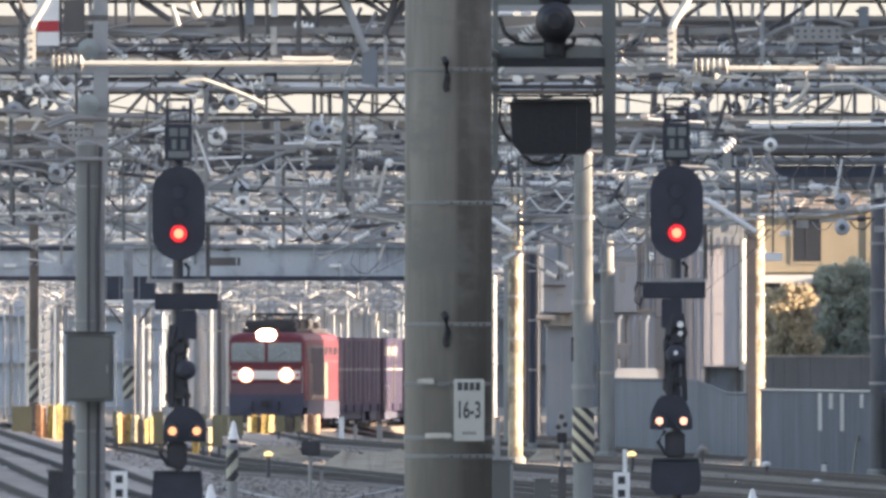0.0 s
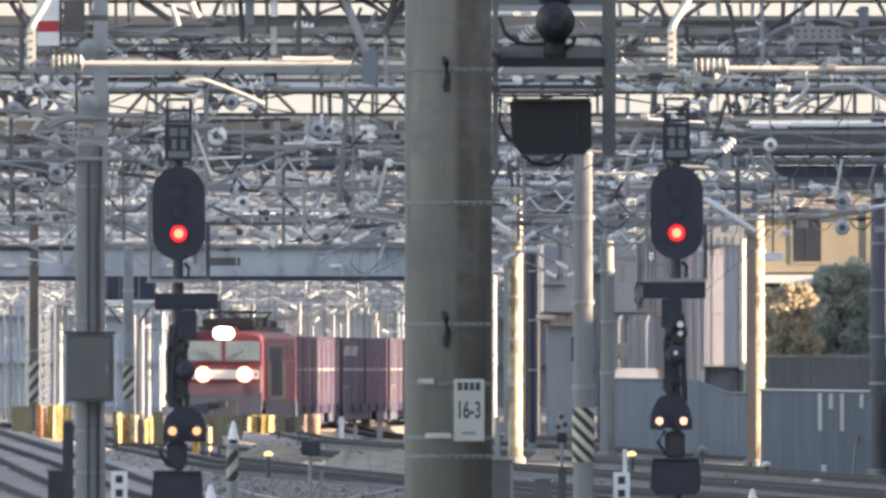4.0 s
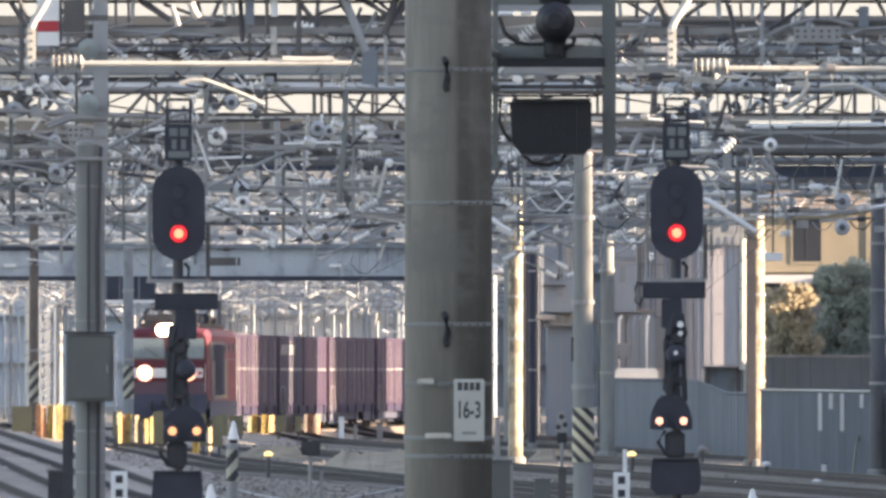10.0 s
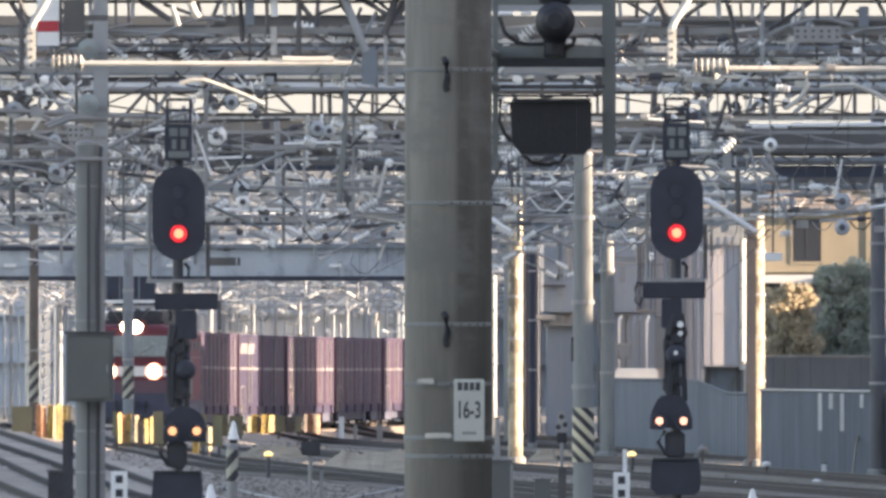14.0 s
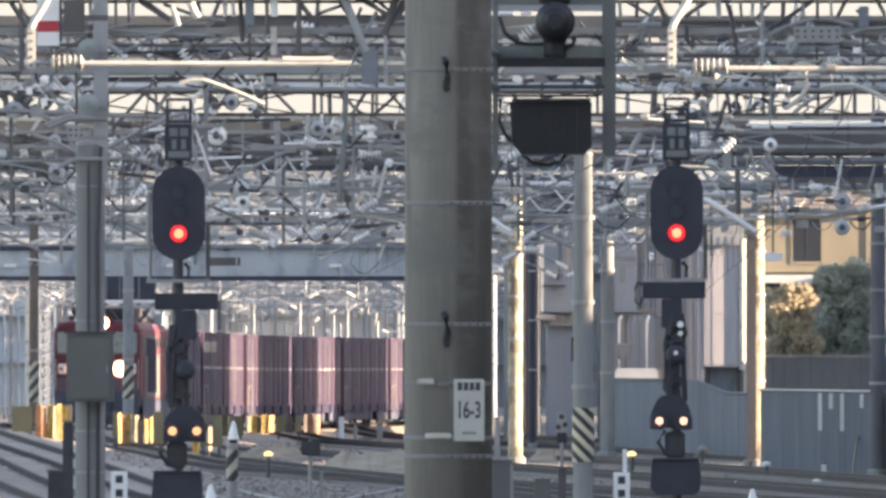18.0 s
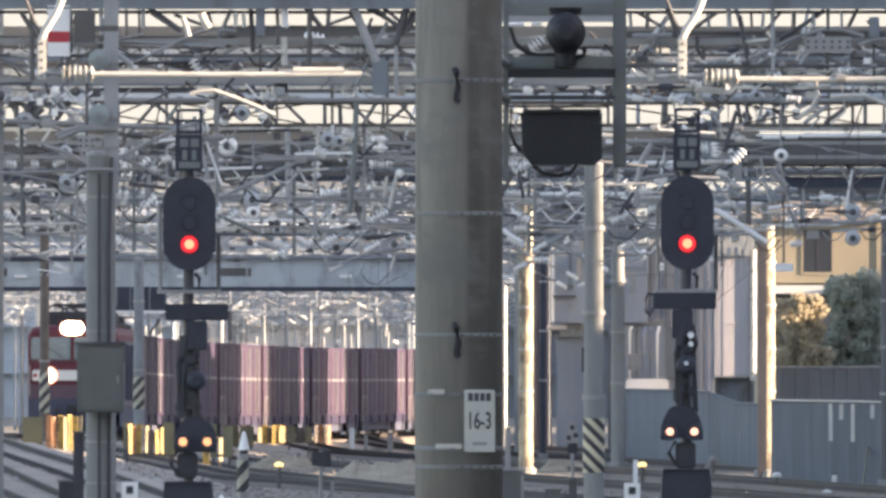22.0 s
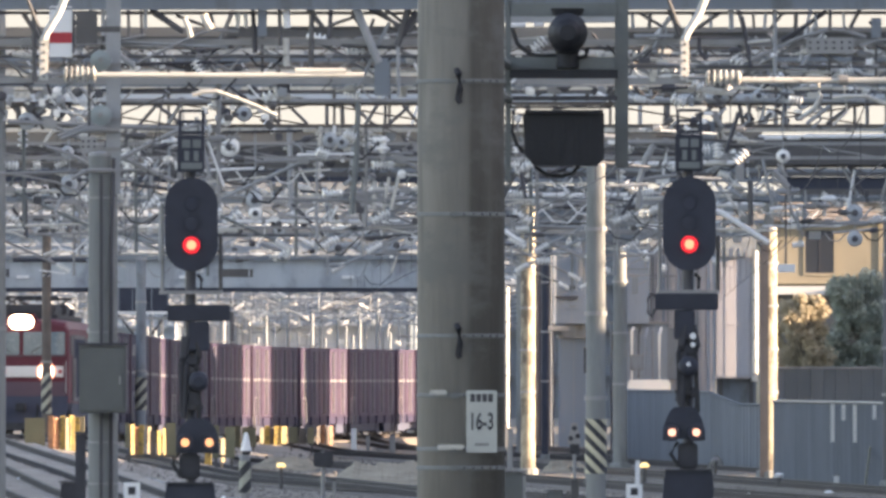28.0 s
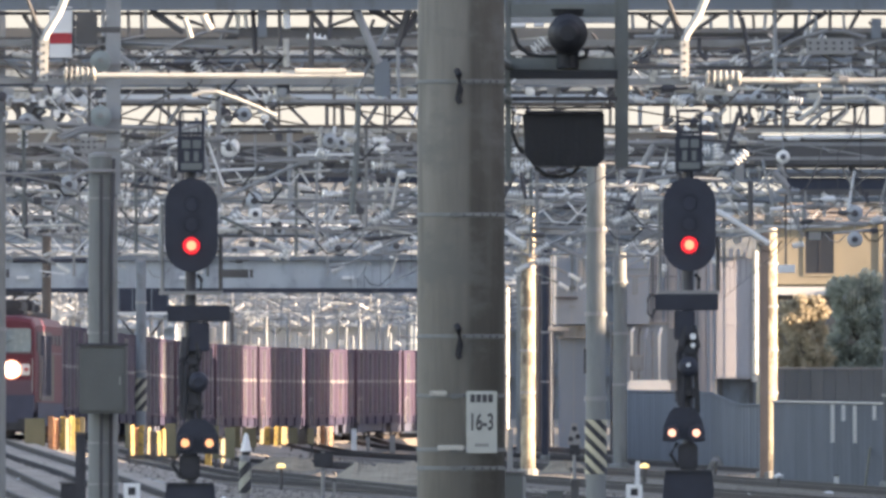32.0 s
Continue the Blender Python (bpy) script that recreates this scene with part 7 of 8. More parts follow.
strut("brace", 5.428, 6.504, 5.746, 6.277, 0.04, 340, FRAME_GREY)
strut("strut", 5.917, 6.618, 5.928, 5.709, 0.057, 340, STEEL)
strut("arm", 7.428, 6.641, 8.283, 6.721, 0.047, 400, WHITE)
strut("brace", 8.898, 6.307, 10.1, 6.347, 0.04, 400, FRAME_GREY)
strut("brace", 10.714, 6.434, 9.565, 6.334, 0.036, 430, FRAME_GREY)
plate_beam(0.673, 2.261, 240, 7.734, 7.926, FRAME_GREY, "grey plate beam behind the signal frame")

truss(PORTALS[300], -11.0, 11.0, 299.5, 8.191, 8.502, RUST, 0.025, 0.55, 0.3)


# insulators and small fittings
def end_on(x, y, z, r, mat=None):
    t = PORTALS[y]
    y -= 0.3
    part("hanger", rod([(x, y + 0.3, z), (x, y + 0.3, BEAM[t.name])], 0.011, 6), FRAME_GREY, t)
    t = part("disc_insulator", lathe((x, y, z), (x, y + 0.16, z), [(0, r * 0.35), (0.1, r * 0.75), (0.35, r), (0.6, r), (1, r * 0.4)], 20), mat or PORCELAIN, t, "disc insulator seen along its axis")
    part("cap", lathe((x, y - 0.03, z), (x, y - 0.002, z), [(0, r * 0.36), (1, r * 0.42)], 12), DARK_STEEL, t)
    part("pin", rod([(x, y + 0.16, z), (x, y + 0.3, z)], 0.02, 6), STEEL, t)


def pin_insulator(x, y, z0, z1, r):
    t = PORTALS[y]
    y -= 0.08
    part("hanger", rod([(x, y, z0), (x, y + 0.08, BEAM[t.name])], 0.014, 6), STEEL, t)
    t = part("pin_insulator", lathe((x, y, z0), (x, y, z1), ribs(2, r * 0.5, r), 14), PORCELAIN, t, "white porcelain insulator")
    part("pin", rod([(x, y, z0 - 0.18), (x, y, z0)], r * 0.3, 6), GALV, t)


end_on(4.641, 240, 5.81, 0.098)
rod_thing("hook", [(4.50, 240, 5.62), (4.50, 240, 5.50), (4.56, 240, 5.44), (4.65, 240, 5.45), (4.69, 240, 5.53), (4.64, 240, 5.60), (4.56, 240, 5.70)], 0.022, GALV, "bent pale hook", "arm")
end_on(-4.008, 300, 6.758, 0.18)
end_on(-3.567, 300, 5.806, 0.15, BLUE_PORCELAIN)
end_on(-3.547, 300, 5.576, 0.13)
end_on(-2.224, 300, 6.878, 0.14, BLUE_PORCELAIN)
end_on(-2.014, 300, 6.838, 0.12, BLUE_PORCELAIN)
end_on(8.017, 340, 5.971, 0.17, BLUE_PORCELAIN)
end_on(8.017, 340, 5.448, 0.159, BLUE_PORCELAIN)
end_on(-6.854, 300, 6.097, 0.16, BLUE_PORCELAIN)
end_on(-6.884, 300, 6.658, 0.12, BLUE_PORCELAIN)
end_on(-7.595, 300, 7.209, 0.16, BLUE_PORCELAIN)
end_on(5.872, 300, 7.66, 0.14, BLUE_PORCELAIN)
end_on(5.371, 300, 7.66, 0.12, BLUE_PORCELAIN)
end_on(-1.149, 430, 6.19, 0.172)
end_on(-4.481, 430, 6.391, 0.144, BLUE_PORCELAIN)
end_on(4.87, 300, 7.66, 0.12, BLUE_PORCELAIN)
end_on(5.471, 300, 8.081, 0.12, BLUE_PORCELAIN)
end_on(5.822, 300, 8.111, 0.11, BLUE_PORCELAIN)
end_on(7.275, 300, 8.161, 0.11)
end_on(-3.748, 300, 7.339, 0.14, BLUE_PORCELAIN)
end_on(-4.148, 300, 7.259, 0.12, BLUE_PORCELAIN)
pin_insulator(-1.283, 300, 6.648, 6.949, 0.12)
pin_insulator(-5.862, 300, 6.588, 6.728, 0.08)
pin_insulator(-5.832, 300, 6.357, 6.478, 0.07)
pin_insulator(-6.621, 340, 6.209, 6.368, 0.091)
pin_insulator(-6.632, 340, 6.107, 6.22, 0.079)
pin_insulator(-3.1, 400, 6.949, 7.136, 0.08)
pin_insulator(-3.073, 400, 6.721, 6.882, 0.08)
pin_insulator(-4.636, 400, 6.641, 6.802, 0.08)
pin_insulator(-9.512, 400, 6.174, 6.414, 0.107)
pin_insulator(-10.657, 430, 7.124, 7.325, 0.086)
pin_insulator(-7.741, 430, 7.095, 7.353, 0.086)
pin_insulator(8.724, 400, 6.788, 6.975, 0.094)
pin_insulator(9.272, 400, 6.695, 6.908, 0.107)
pin_insulator(5.576, 340, 7.14, 7.322, 0.068)
pin_insulator(5.61, 340, 7.379, 7.492, 0.079)
pin_insulator(6.064, 340, 7.061, 7.22, 0.091)
pin_insulator(6.11, 340, 6.845, 7.004, 0.091)
pin_insulator(8.597, 340, 7.174, 7.47, 0.091)
pin_insulator(-2.111, 430, 7.856, 8.172, 0.086)
pin_insulator(-1.609, 430, 7.899, 8.215, 0.072)
pin_insulator(-2.111, 430, 7.152, 7.526, 0.086)
pin_insulator(4.179, 430, 6.98, 7.124, 0.086)
pin_insulator(7.167, 430, 6.994, 7.167, 0.086)
pin_insulator(7.054, 400, 7.002, 7.136, 0.08)
pin_insulator(1.204, 340, 7.163, 7.299, 0.079)
pin_insulator(1.022, 300, 7.389, 7.49, 0.08)
pin_insulator(1.102, 300, 7.199, 7.319, 0.08)
pin_insulator(5.611, 500, 6.09, 6.424, 0.117)
pin_insulator(6.146, 500, 5.773, 6.007, 0.1)
pin_insulator(-3.863, 430, 8.014, 8.215, 0.072)
pin_insulator(-3.433, 430, 8, 8.229, 0.072)
pin_insulator(-7.02, 620, 6.697, 6.987, 0.104)
pin_insulator(-6.813, 620, 6.614, 6.862, 0.083)
pin_insulator(-2.568, 620, 6.552, 6.842, 0.083)
pin_insulator(-4.242, 500, 6.508, 6.675, 0.084)
pin_insulator(-3.991, 500, 6.441, 6.608, 0.084)
pin_insulator(-11.59, 500, 6.842, 7.009, 0.084)
pin_insulator(-5.531, 400, 7.71, 7.924, 0.08)
pin_insulator(-4.449, 300, 7.329, 7.47, 0.08)
pin_insulator(-5.194, 240, 3.297, 3.369, 0.04)


def fixed_plate(x0, x1, y, z0, z1, mat, label, holes=0):
    t = PORTALS[y]
    part("hanger", rod([((x0 + x1) / 2, y, z0), ((x0 + x1) / 2, y, BEAM[t.name])], 0.02, 6), STEEL, t)
    y -= 0.2
    t = part("gear_plate", box(x0, x1, y, y + 0.05, z0, z1, 0.008), mat, t, label)
    for i in range(holes):
        for j in range(2):
            x = x0 + (x1 - x0) * (i + 0.5) / holes
            z = z0 + (z1 - z0) * (0.35 + 0.35 * j)
            part("hole", box(x - 0.018, x + 0.018, y - 0.004, y - 0.001, z - 0.015, z + 0.015), DARK, t)


fixed_plate(-1.154, -0.93, 240, 6.668, 7.165, BLUE_GREY, "blue-grey steel gear plate hung from the beam", 0)
fixed_plate(4.97, 5.643, 240, 7.261, 7.494, GALV, "perforated grey steel plate", 6)
fixed_plate(5.892, 6.036, 240, 7.486, 7.774, BLUE_GREY, "narrow blue-grey plate", 0)
fixed_plate(-2.806, -2.677, 240, 7.51, 7.91, BLUE_GREY, "narrow blue-grey plate", 0)
fixed_plate(4.389, 4.589, 300, 6.538, 7.209, BLUE_GREY, "blue-grey gear plate behind the signal", 0)
fixed_plate(1.613, 1.884, 300, 7.7, 7.981, GALV, "grey gear plate", 0)
fixed_plate(5.61, 5.792, 340, 6.618, 7.049, GALV, "grey gear plate", 0)
fixed_plate(-3.225, -2.68, 340, 7.049, 7.436, STEEL, "grey gear box", 0)
fixed_plate(-5.323, -5.082, 240, 5.866, 6.091, GALV, "ribbed grey gear box", 3)
fixed_plate(-1.925, -1.494, 430, 6.721, 7.009, BLUE_GREY, "blue-grey gear box", 0)
fixed_plate(6.45, 6.814, 340, 4.778, 4.937, WHITE, "white lamp arm on the mast", 0)


def red_white_sign():
    y = 239.7
    t = thing("overhead_sign", (-5.595, y, 7.229), "white plate with a broad red band hung from the beam", "sign")
    part("plate", box(-5.756, -5.435, y, y + 0.04, 7.213, 7.935, 0.004), WHITE, t)
    part("red_band", box(-5.752, -5.439, y - 0.008, y - 0.002, 7.413, 7.566), SIGN_RED, t)
    part("edge", box(-5.433, -5.395, y - 0.02, y + 0.06, 7.269, 7.87), DARK_STEEL, t)


red_white_sign()


# running wires with droppers
def wire(x0, x1, y0, y1, label):
    t = thing("contact_wire", (x0, y0, 5.1), label, "wire", "contact wires")
    n = 40
    low = [(x0 + (x1 - x0) * i / n, y0 + (y1 - y0) * i / n, 5.1) for i in range(n + 1)]
    high = [(x, y, 5.75 + 0.35 * (2 * ((y / 50.0) % 1.0) - 1) ** 2) for x, y, z in [(x0 + (x1 - x0) * i / 160, y0 + (y1 - y0) * i / 160, 0) for i in range(161)]]
    part("contact", rod(low, 0.009, 4), DARK_STEEL, t)
    part("messenger", rod(high, 0.009, 4), DARK_STEEL, t)
    for i in range(4, 160, 5):
        x, y, z = high[i]
        part("dropper", rod([(x, y, 5.1), (x, y, z)], 0.006, 3), DARK_STEEL, t)


for x0, x1 in ((-3.2, -21.0), (2.0, -9.0), (4.8, 12.5), (7.4, 20.0)):
    wire(x0, x1, 190, 930, "thin dark contact wire with droppers")

# ---- the train ----
def skin(rows, bm=None):
    """Faces between closed rings of points."""
    bm = bm or bmesh.new()
    rings = [[bm.verts.new(p) for p in ring] for ring in rows]
    for a, b in zip(rings, rings[1:]):
        for j in range(len(a)):
            k = (j + 1) % len(a)
            bm.faces.new((a[j], a[k], b[k], b[j]))
    bm.faces.new(rings[0][::-1])
    bm.faces.new(rings[-1])
    bmesh.ops.recalc_face_normals(bm, faces=bm.faces)
    return bm


# wheels lightened to stand in for the haze under the train
GREY_WHEEL = material("haze_lightened_wheel_steel", (0.14, 0.135, 0.14), 0.7, 0.1, 0.25, 3.0)


def bogie(t, yc, r=0.43):
    b = part("bogie", box(-1.1, -0.9, yc - 1.5, yc + 1.5, r, r + 0.22, 0.04, box(0.9, 1.1, yc - 1.5, yc + 1.5, r, r + 0.22, 0.04, box(-0.95, 0.95, yc - 0.25, yc + 0.25, r - 0.03, r + 0.14))), LOCO_GREY, t)
    for dy in (-1.05, 1.05):
        bm = bmesh.new()
        for sx in (-1, 1):
            lathe((sx * 0.5, yc + dy, r), (sx * 0.64, yc + dy, r), [(0, r), (0.6, r), (0.7, r - 0.03), (1, r - 0.05)], 20, bm)
        rod([(-0.6, yc + dy, r), (0.6, yc + dy, r)], 0.07, 8, bm)
        part("wheelset", bm, GREY_WHEEL, b)


def locomotive():
    """Front at y = 0, body behind it along +y, standing on rails at z = 0."""
    t = thing("electric_locomotive", (0, 0, 0), "red electric freight locomotive with lit headlamps", "locomotive")
    w, end = 1.47, 14.6

    def ring(y, half, top, edge, base=1.0):
        return [(-half, y, base), (half, y, base), (half, y, top - edge), (half - 0.12, y, top - 0.08), (half - 0.5, y, top), (-half + 0.5, y, top), (-half + 0.12, y, top - 0.08), (-half, y, top - edge)]
    part("body", skin([ring(0.12, w - 0.05, 3.44, 0.28, 1.02), ring(0.26, w - 0.01, 3.54, 0.3), ring(0.7, w, 3.6, 0.3), ring(end - 0.5, w, 3.6, 0.3), ring(end, w - 0.05, 3.5, 0.3)]), LOCO_RED, t)
    part("underframe", box(-w + 0.04, w - 0.04, 0.25, end - 0.1, 0.72, 0.997), LOCO_GREY, t)
    part("apron", skin([[(-w + 0.1, 0.05, 0.36), (w - 0.1, 0.05, 0.36), (w - 0.03, 0.08, 1.22), (-w + 0.03, 0.08, 1.22)], [(-w + 0.2, 0.8, 0.36), (w - 0.2, 0.8, 0.36), (w - 0.03, 0.8, 1.22), (-w + 0.03, 0.8, 1.22)]]), LOCO_GREY, t, "slate-grey front apron")
    part("coupler", box(-0.15, 0.15, -0.45, 0.04, 0.75, 1.0, 0.03), DARK, t)
    part("snow_plough", box(-1.2, 1.2, -0.06, 0.045, 0.16, 0.4, 0.03), DARK, t)
    for sx in (-1, 1):
        part("steps", box(min(sx * 0.95, sx * 1.3), max(sx * 0.95, sx * 1.3), -0.1, 0.045, 0.42, 0.5), DARK, t)
        part("hose", rod([(sx * 0.5, 0.03, 0.95), (sx * 0.52, -0.08, 0.8), (sx * 0.48, -0.08, 0.55)], 0.035, 6), RUBBER, t)
        g = part("windscreen", box(min(sx * 0.06, sx * 1.34), max(sx * 0.06, sx * 1.34), 0.075, 0.115, 2.49, 3.2, 0.03), WINDSCREEN, t, "windscreen tinted slate-blue for the sky's reflection")
        part("wiper", rod([(sx * 0.3, 0.06, 2.55), (sx * 0.75, 0.05, 2.85)], 0.015, 6), DARK, g)
        # ring and lens are sized and lit to take in the lamp's glare
        h = part("headlamp", lathe((sx * 0.767, 0.0, 1.97), (sx * 0.767, 0.05, 1.97), [(0, 0.28), (1, 0.3)], 20), HEAD_HALO, t, "headlamp ring that glows as its halo")
        part("lens", disc((sx * 0.767, -0.03, 1.97), 0.235, 0.024), HEAD_LENS, h, "brightly lit lens")
        part("tail_lamp", disc((sx * 1.2, 0.03, 1.97), 0.06, 0.05), SIGN_RED, t)
        part("corner_grab", rod([(sx * (w - 0.09), 0.05, 1.3), (sx * (w - 0.09), 0.03, 2.3)], 0.018, 6), GALV, t)
    part("centre_pillar", box(-0.055, 0.055, 0.07, 0.118, 2.46, 3.24), LOCO_RED, t)
    part("window_sill", box(-1.38, 1.38, 0.06, 0.118, 2.43, 2.485), LOCO_DARK, t)
    part("pale_band", box(-1.3, 1.3, 0.051, 0.118, 1.8, 2.14, 0.02), TRIM_WHITE, t, "white band that carries the headlamps")
    part("lower_band", box(-w + 0.08, w - 0.08, 0.09, 0.118, 1.225, 1.66), LOCO_DARK, t)
    top = part("roof_lamp_case", box(-0.48, 0.48, 0.1, 0.9, 3.26, 3.74, 0.08), LOCO_RED, t)
    part("roof_lamp", plate([(z, 3.5 + x) for x, z in stadium(0, 0, 0.46, 0.78)], 0.04, 0.09), HEAD_LENS, top, "brightly lit lens")
    part("roof_deck", box(-1.05, 1.05, 1.2, end - 0.8, 3.603, 3.75, 0.04), DARK, t)
    for y0, y1, x, h in ((1.6, 3.2, 0.95, 0.3), (5.4, 7.4, 0.8, 0.3), (8, 9.6, 0.9, 0.36), (12.4, 13.4, 0.85, 0.26)):
        part("roof_box", box(-x, x, y0, y1, 3.753, 3.753 + h, 0.05), DARK, t)
    for yc in (4.2, 11.0):
        p = part("pantograph", rod([(-0.6, yc - 1.2, 3.8), (-0.5, yc + 0.8, 4.12), (-0.8, yc - 0.4, 4.3)], 0.045, 6), DARK, t)
        part("pantograph_arm", rod([(0.6, yc - 1.2, 3.8), (0.5, yc + 0.8, 4.12), (0.8, yc - 0.4, 4.3)], 0.045, 6), DARK, p)
        part("collector", box(-0.9, 0.9, yc - 0.5, yc - 0.3, 4.26, 4.34, 0.02), DARK, p)
        part("horn", rod([(-1.12, yc - 0.4, 4.1), (-0.95, yc - 0.4, 4.26), (-0.7, yc - 0.4, 4.3)], 0.03, 6), DARK, p)
        for x in (-0.4, 0.4):
            part("insulator", lathe((x, yc, 3.75), (x, yc, 4.0), ribs(4, 0.05, 0.09), 10), PORCELAIN, p)
    for sx in (-1, 1):
        def slab(name, y0, y1, z0, z1, mat, proud=0.02, label=""):
            f = sx * (w + 0.004)
            return part(name, box(min(f, f + sx * proud), max(f, f + sx * proud), y0, y1, z0, z1), mat, t, label)
        slab("cab_window", 0.8, 1.5, 2.5, 3.1, GLASS)
        slab("cab_door", 1.7, 2.35, 1.1, 3.1, LOCO_PANEL)
        g = slab("side_grille", 2.5, 8.0, 1.05, 3.12, LOCO_PANEL, 0.02, "pale grey louvred panel")
        for k in range(12):
            f = sx * (w + 0.026)
            part("louvre", box(min(f, f + sx * 0.02), max(f, f + sx * 0.02), 2.6 + 0.44 * k, 2.72 + 0.44 * k, 1.2, 3.0), LOCO_GREY, g)
        slab("lower_panel", 8.1, 9.4, 1.05, 2.45, LOCO_CREAM, 0.02, "cream lower side panel")
        slab("waist_seam", 8.1, end - 0.6, 2.47, 2.52, LOCO_DARK, 0.012)
        slab("side_skirt", 0.9, end - 0.3, 0.3, 0.99, LOCO_GREY, 0.012, "slate-grey side skirt")
        for k in range(3):
            slab("side_window", 8.5 + 1.9 * k, 9.5 + 1.9 * k, 2.75, 3.05, GLASS)
        for dy in (1.62, 2.42):
            part("handrail", rod([(sx * (w + 0.06), dy, 1.1), (sx * (w + 0.06), dy, 2.4)], 0.02, 6), GALV, t)
    for yc in (2.9, 11.6):
        bogie(t, yc)
    part("equipment_case", box(-1.15, 1.15, 5.2, 9.2, 0.35, 0.717, 0.04), LOCO_GREY, t)
    return t


LOCO_PANEL = material("dull_grey_side_panel", (0.15, 0.145, 0.15), 0.6, 0, 0.2, 1.5, streak=0.5)
LOCO_CREAM = material("greyish_cream_side_paint", (0.17, 0.16, 0.135), 0.6, 0, 0.2, 1.5, streak=0.5)
# the sky's reflection is put into the windscreen's base colour
WINDSCREEN = material("sky_tinted_windscreen", (0.15, 0.205, 0.235), 0.25, 0, 0.2, 1.0, 0.0, coat=0.5)
LOCO_DARK = material("dark_maroon_band", (0.10, 0.055, 0.075), 0.5, 0, 0.2, 1.5)


def wagon():
    t = thing("container_wagon", (0, 0, 0), "flat container wagon in the freight train", "wagon", "wagons of the freight train")
    part("side_sill", box(-1.2, -1.05, 0.35, 20.05, 0.5, 0.78), PURPLE, t)
    part("side_sill", box(1.05, 1.2, 0.35, 20.05, 0.5, 0.78), PURPLE, t)
    part("deck", box(-1.045, 1.045, 0.35, 20.05, 0.762, 0.795), DARK, t)
    part("centre_sill", box(-0.3, 0.3, 0.1, 20.3, 0.52, 0.76), DARK, t)
    part("coupler", box(-0.12, 0.12, -0.1, 0.1, 0.6, 0.75), DARK, t)
    for yc in (3.0, 17.4):
        bogie(t, yc, 0.37)
    part("brake_gear", box(-1.0, 1.0, 6.2, 13.8, 0.2, 0.518, 0.03), LOCO_GREY, t)
    for y0, y1 in ((0.4, 1.2), (5.0, 6.1), (13.9, 15.2), (19.1, 20.1)):
        part("hung_box", box(-1.02, 1.02, y0, y1, 0.14, 0.518, 0.03), LOCO_GREY, t)
    for yc in (3.0, 17.4):
        part("bogie_frame", box(1.101, 1.15, yc - 1.6, yc + 1.6, 0.16, 0.6, 0.02), LOCO_GREY, t)
    for k in range(6):
        part("stake", box(1.201, 1.25, 1.2 + 3.5 * k, 1.35 + 3.5 * k, 0.5, 0.79), PURPLE, t)
    part("end_rail", rod([(1.26, 0.45, 0.55), (1.26, 0.55, 1.4), (1.26, 0.9, 1.52), (1.26, 2.1, 1.52), (1.26, 2.45, 1.4), (1.26, 2.5, 0.55)], 0.016, 6), GALV, t, "pale bent handrail")
    part("hand_wheel", lathe((1.22, 0.9, 0.65), (1.27, 0.9, 0.65), [(0, 0.2), (1, 0.2)], 16), STEEL, t)
    return t


def container(mark, mat, label, half=1.9):
    """A freight container, standing on z = 0, its middle at the origin."""
    t = thing("freight_container", (0, 0, 0), label, "container", "containers of the freight train")
    part("shell", box(-1.21, 1.21, -half, half, 0.0, 2.62, 0.03), mat, t)
    for sx in (-1, 1):
        for sy in (-1, 1):
            part("corner_post", box(min(sx * 1.16, sx * 1.222), max(sx * 1.16, sx * 1.222), min(sy * (half - 0.06), sy * (half + 0.015)), max(sy * (half - 0.06), sy * (half + 0.015)), 0.0, 2.64), POST_PINK, t)
        part("white_line", box(min(sx * 1.2105, sx * 1.224), max(sx * 1.2105, sx * 1.224), -half + 0.25, half - 0.25, 1.33, 1.42), LINE_WHITE, t, "thin white line")
        for z0, z1 in ((2.53, 2.63), (0.0, 0.1)):
            part("side_rail", box(min(sx * 1.211, sx * 1.225), max(sx * 1.211, sx * 1.225), -half + 0.07, half - 0.07, z0, z1), mat, t)
        if sx > 0:
            n = round(half * 2 / 1.2)
            for k in range(1, n):
                y = -half + 2 * half * k / n
                part("side_rib", box(1.211, 1.2145, y - 0.06, y + 0.06, 0.11, 2.52), mat, t)
        if mark:
            f = sx * 1.222
            for q0, q1 in ((-4.4, -1.6), (-1.2, 1.2)):
                bm = bmesh.new()
                v = [bm.verts.new((x, q, z)) for x in (f, f + sx * 0.006) for q, z in ((q0, 1.92), (q1, 1.92), (q1 + 0.5, 2.3), (q0 + 0.5, 2.3))]
                for c in ((0, 1, 2, 3), (7, 6, 5, 4), (0, 4, 5, 1), (1, 5, 6, 2), (2, 6, 7, 3), (3, 7, 4, 0)):
                    bm.faces.new([v[m] for m in c])
                bmesh.ops.recalc_face_normals(bm, faces=bm.faces)
                part("white_mark", bm, LINE_WHITE, t, "slanting white marking")
    part("door_seam", box(1.2105, 1.226, -0.015, 0.015, 0.12, 2.5), LOCO_GREY, t)
    for dy in (-0.45, 0.45):
        part("lock_rod", rod([(1.23, dy, 0.1), (1.23, dy, 2.5)], 0.016, 5), GALV, t)
    return t


# corner posts tinted pinkish to brighten the sunlit strips
POST_PINK = material("pinkish_container_edge", (0.10, 0.066, 0.08), 0.6, 0, 0.3, 2.0)
PURPLE = material("dark_purple_container_paint", (0.042, 0.038, 0.066), 0.6, 0, 0.2, 0.8, 0.1, streak=0.6)
LINE_WHITE = material("dulled_white_line_paint", (0.20, 0.195, 0.20), 0.5, 0, 0.3, 1.5)
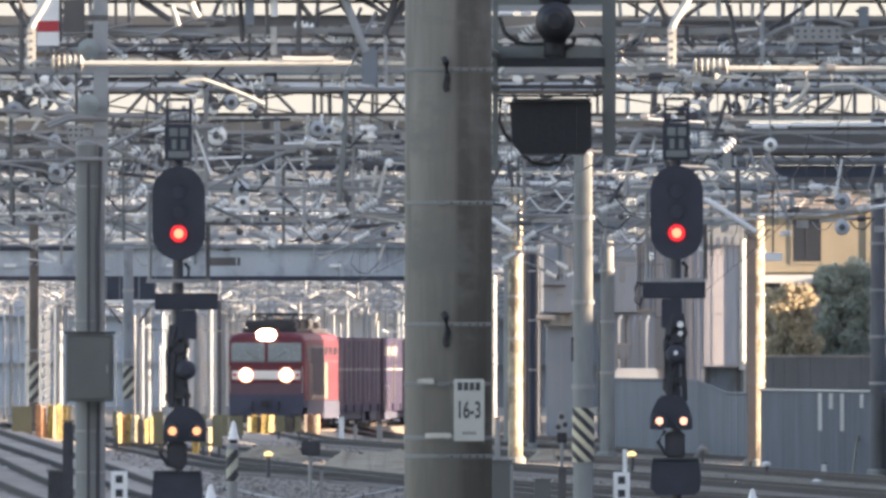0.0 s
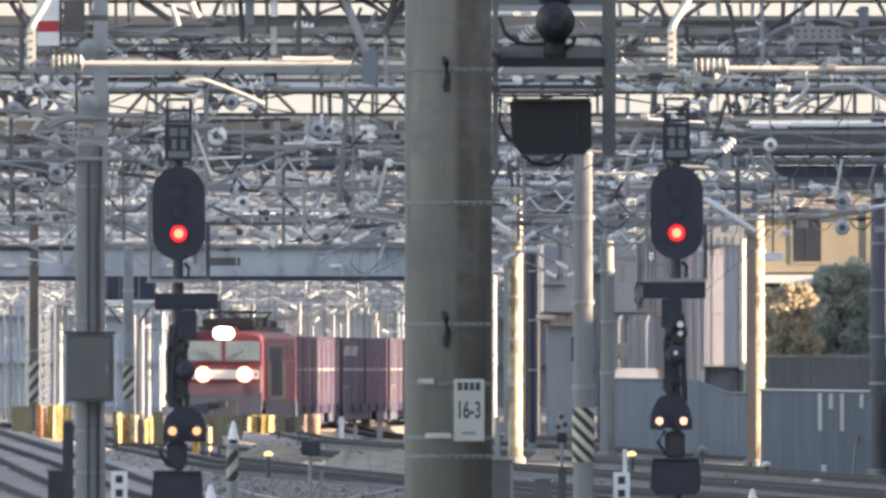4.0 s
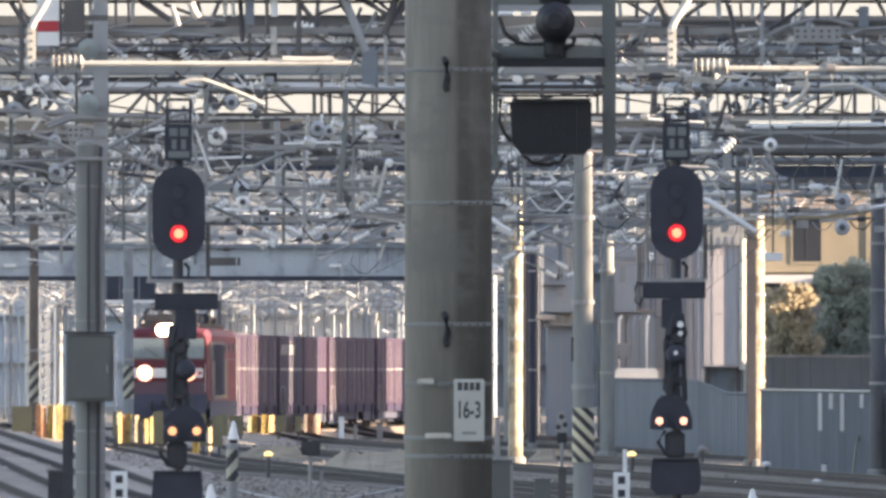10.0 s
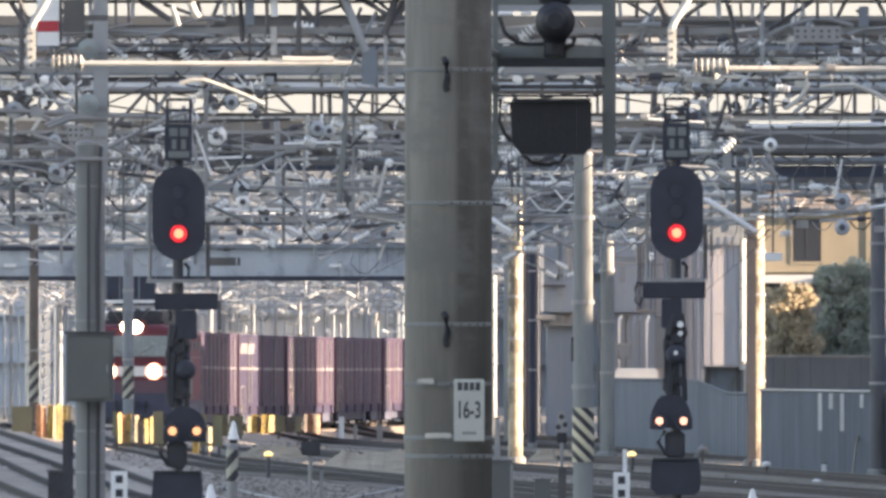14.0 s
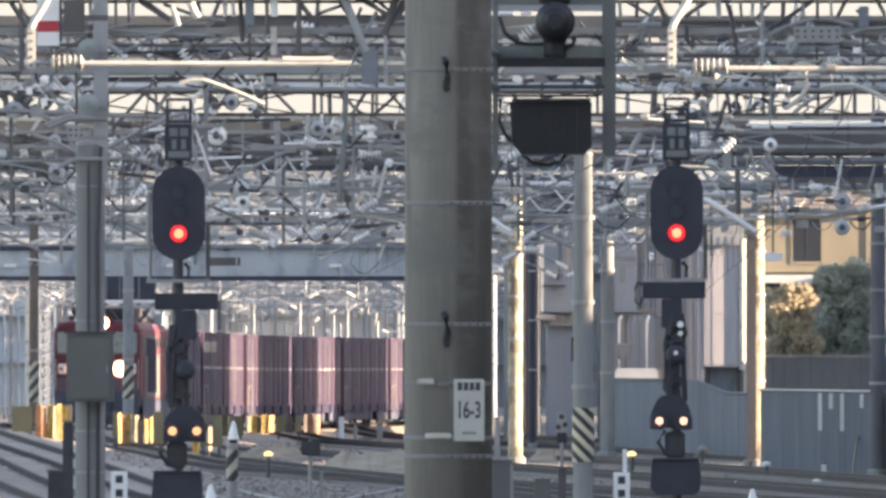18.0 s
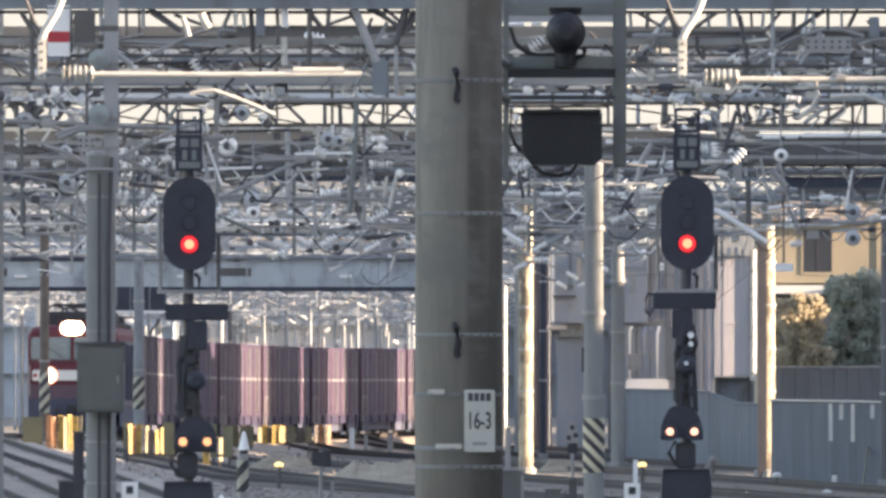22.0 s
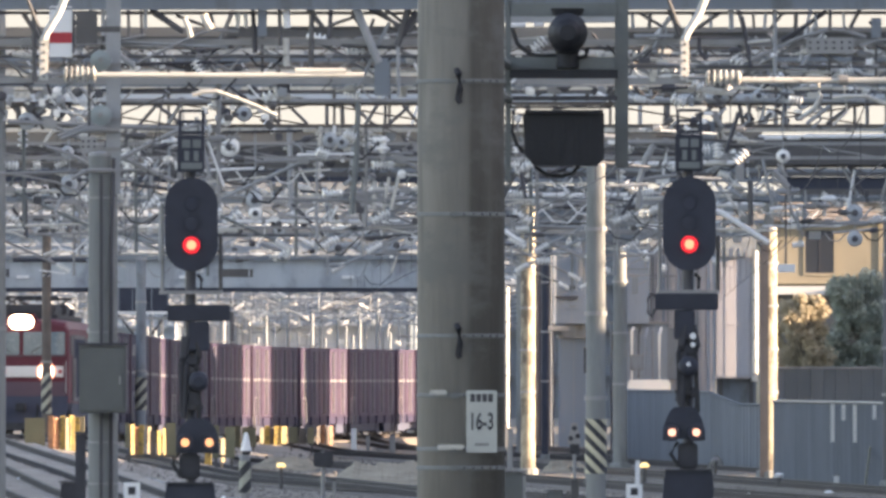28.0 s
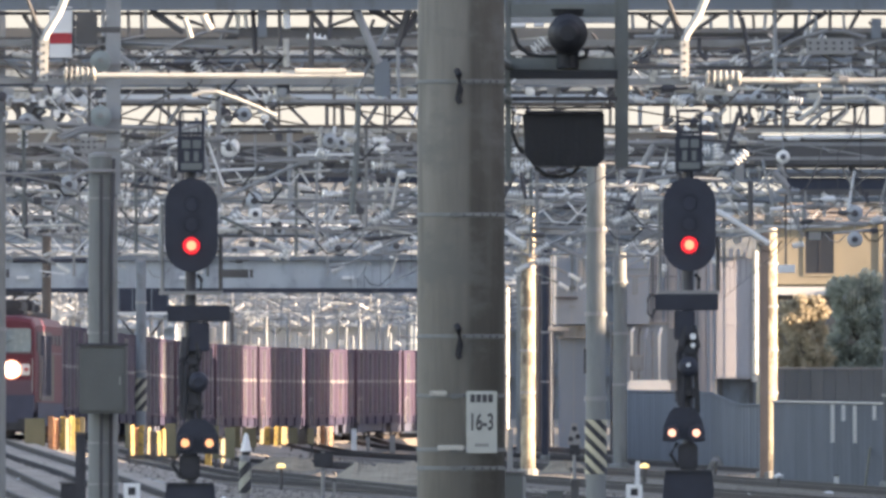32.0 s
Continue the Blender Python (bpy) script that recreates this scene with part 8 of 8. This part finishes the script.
MAROON_DEEP = material("hazed_deep_maroon_paint", (0.056, 0.043, 0.072), 0.6, 0, 0.22, 0.8, 0.1, streak=0.6)
# paint with little shine
for m in (MAROON, MAROON_DEEP, PURPLE, POST_PINK, LINE_WHITE, NAVY, LOCO_RED, LOCO_CREAM, LOCO_PANEL, LOCO_GREY, DARK):
    m.node_tree.nodes["Principled BSDF"].inputs["Specular IOR Level"].default_value = 0.1
loco = locomotive()
first_wagon = wagon()
wagons = [first_wagon]
box_plain = container(False, MAROON, "maroon freight container with a thin white line")
box_deep = container(False, MAROON_DEEP, "deep maroon freight container in the train")
box_long = container(True, PURPLE, "long dark purple freight container with white slanting markings", 4.7)
box_pair = container(False, MAROON, "long maroon freight container with a thin white line", 4.8)
for k in range(8):
    wagons.append(copy_thing(first_wagon, pose(0, 0, 0)))
loads = [(1, 5.1, box_long), (1, 15.1, box_pair)]
used = set()
for i in range(9):
    for j in range(5):
        at = 2.35 + 3.92 * j
        if i == 1:
            continue
        src = box_deep if (i * 3 + j) % 4 == 0 else box_plain
        if src.name in used:
            ob = copy_thing(src, pose(0, 0, 0))
        else:
            ob, _ = src, used.add(src.name)
        loads.append((i, at, ob))

# distance of the locomotive's front, second by second
FRONT = [(t, 643.64 - 4.37 * t) for t in range(0, 33, 2)]
LOCO_LEN, WAGON_LEN, LOCO_BODY = 15.2, 20.5, 14.6


def stand(front, back):
    """A vehicle's pose from the places of its two ends on the line."""
    a, b = line_at(front), line_at(back)
    d = (b - a).normalized()
    side = Vector((d.y, -d.x, 0)).normalized()
    up = side.cross(d)
    m = Matrix((side, d, up)).transposed().to_4x4()
    m.translation = a
    return m


def motions():
    walk(loco, [(t, stand(y, y + LOCO_BODY)) for t, y in FRONT])
    for i, ob in enumerate(wagons):
        walk(ob, [(t, stand(y + LOCO_LEN + WAGON_LEN * i, y + LOCO_LEN + WAGON_LEN * (i + 1))) for t, y in FRONT])
    for i, at, ob in loads:
        set_on = pose(0, at, 0.80)
        walk(ob, [(t, stand(y + LOCO_LEN + WAGON_LEN * i, y + LOCO_LEN + WAGON_LEN * (i + 1)) @ set_on) for t, y in FRONT])


motions()
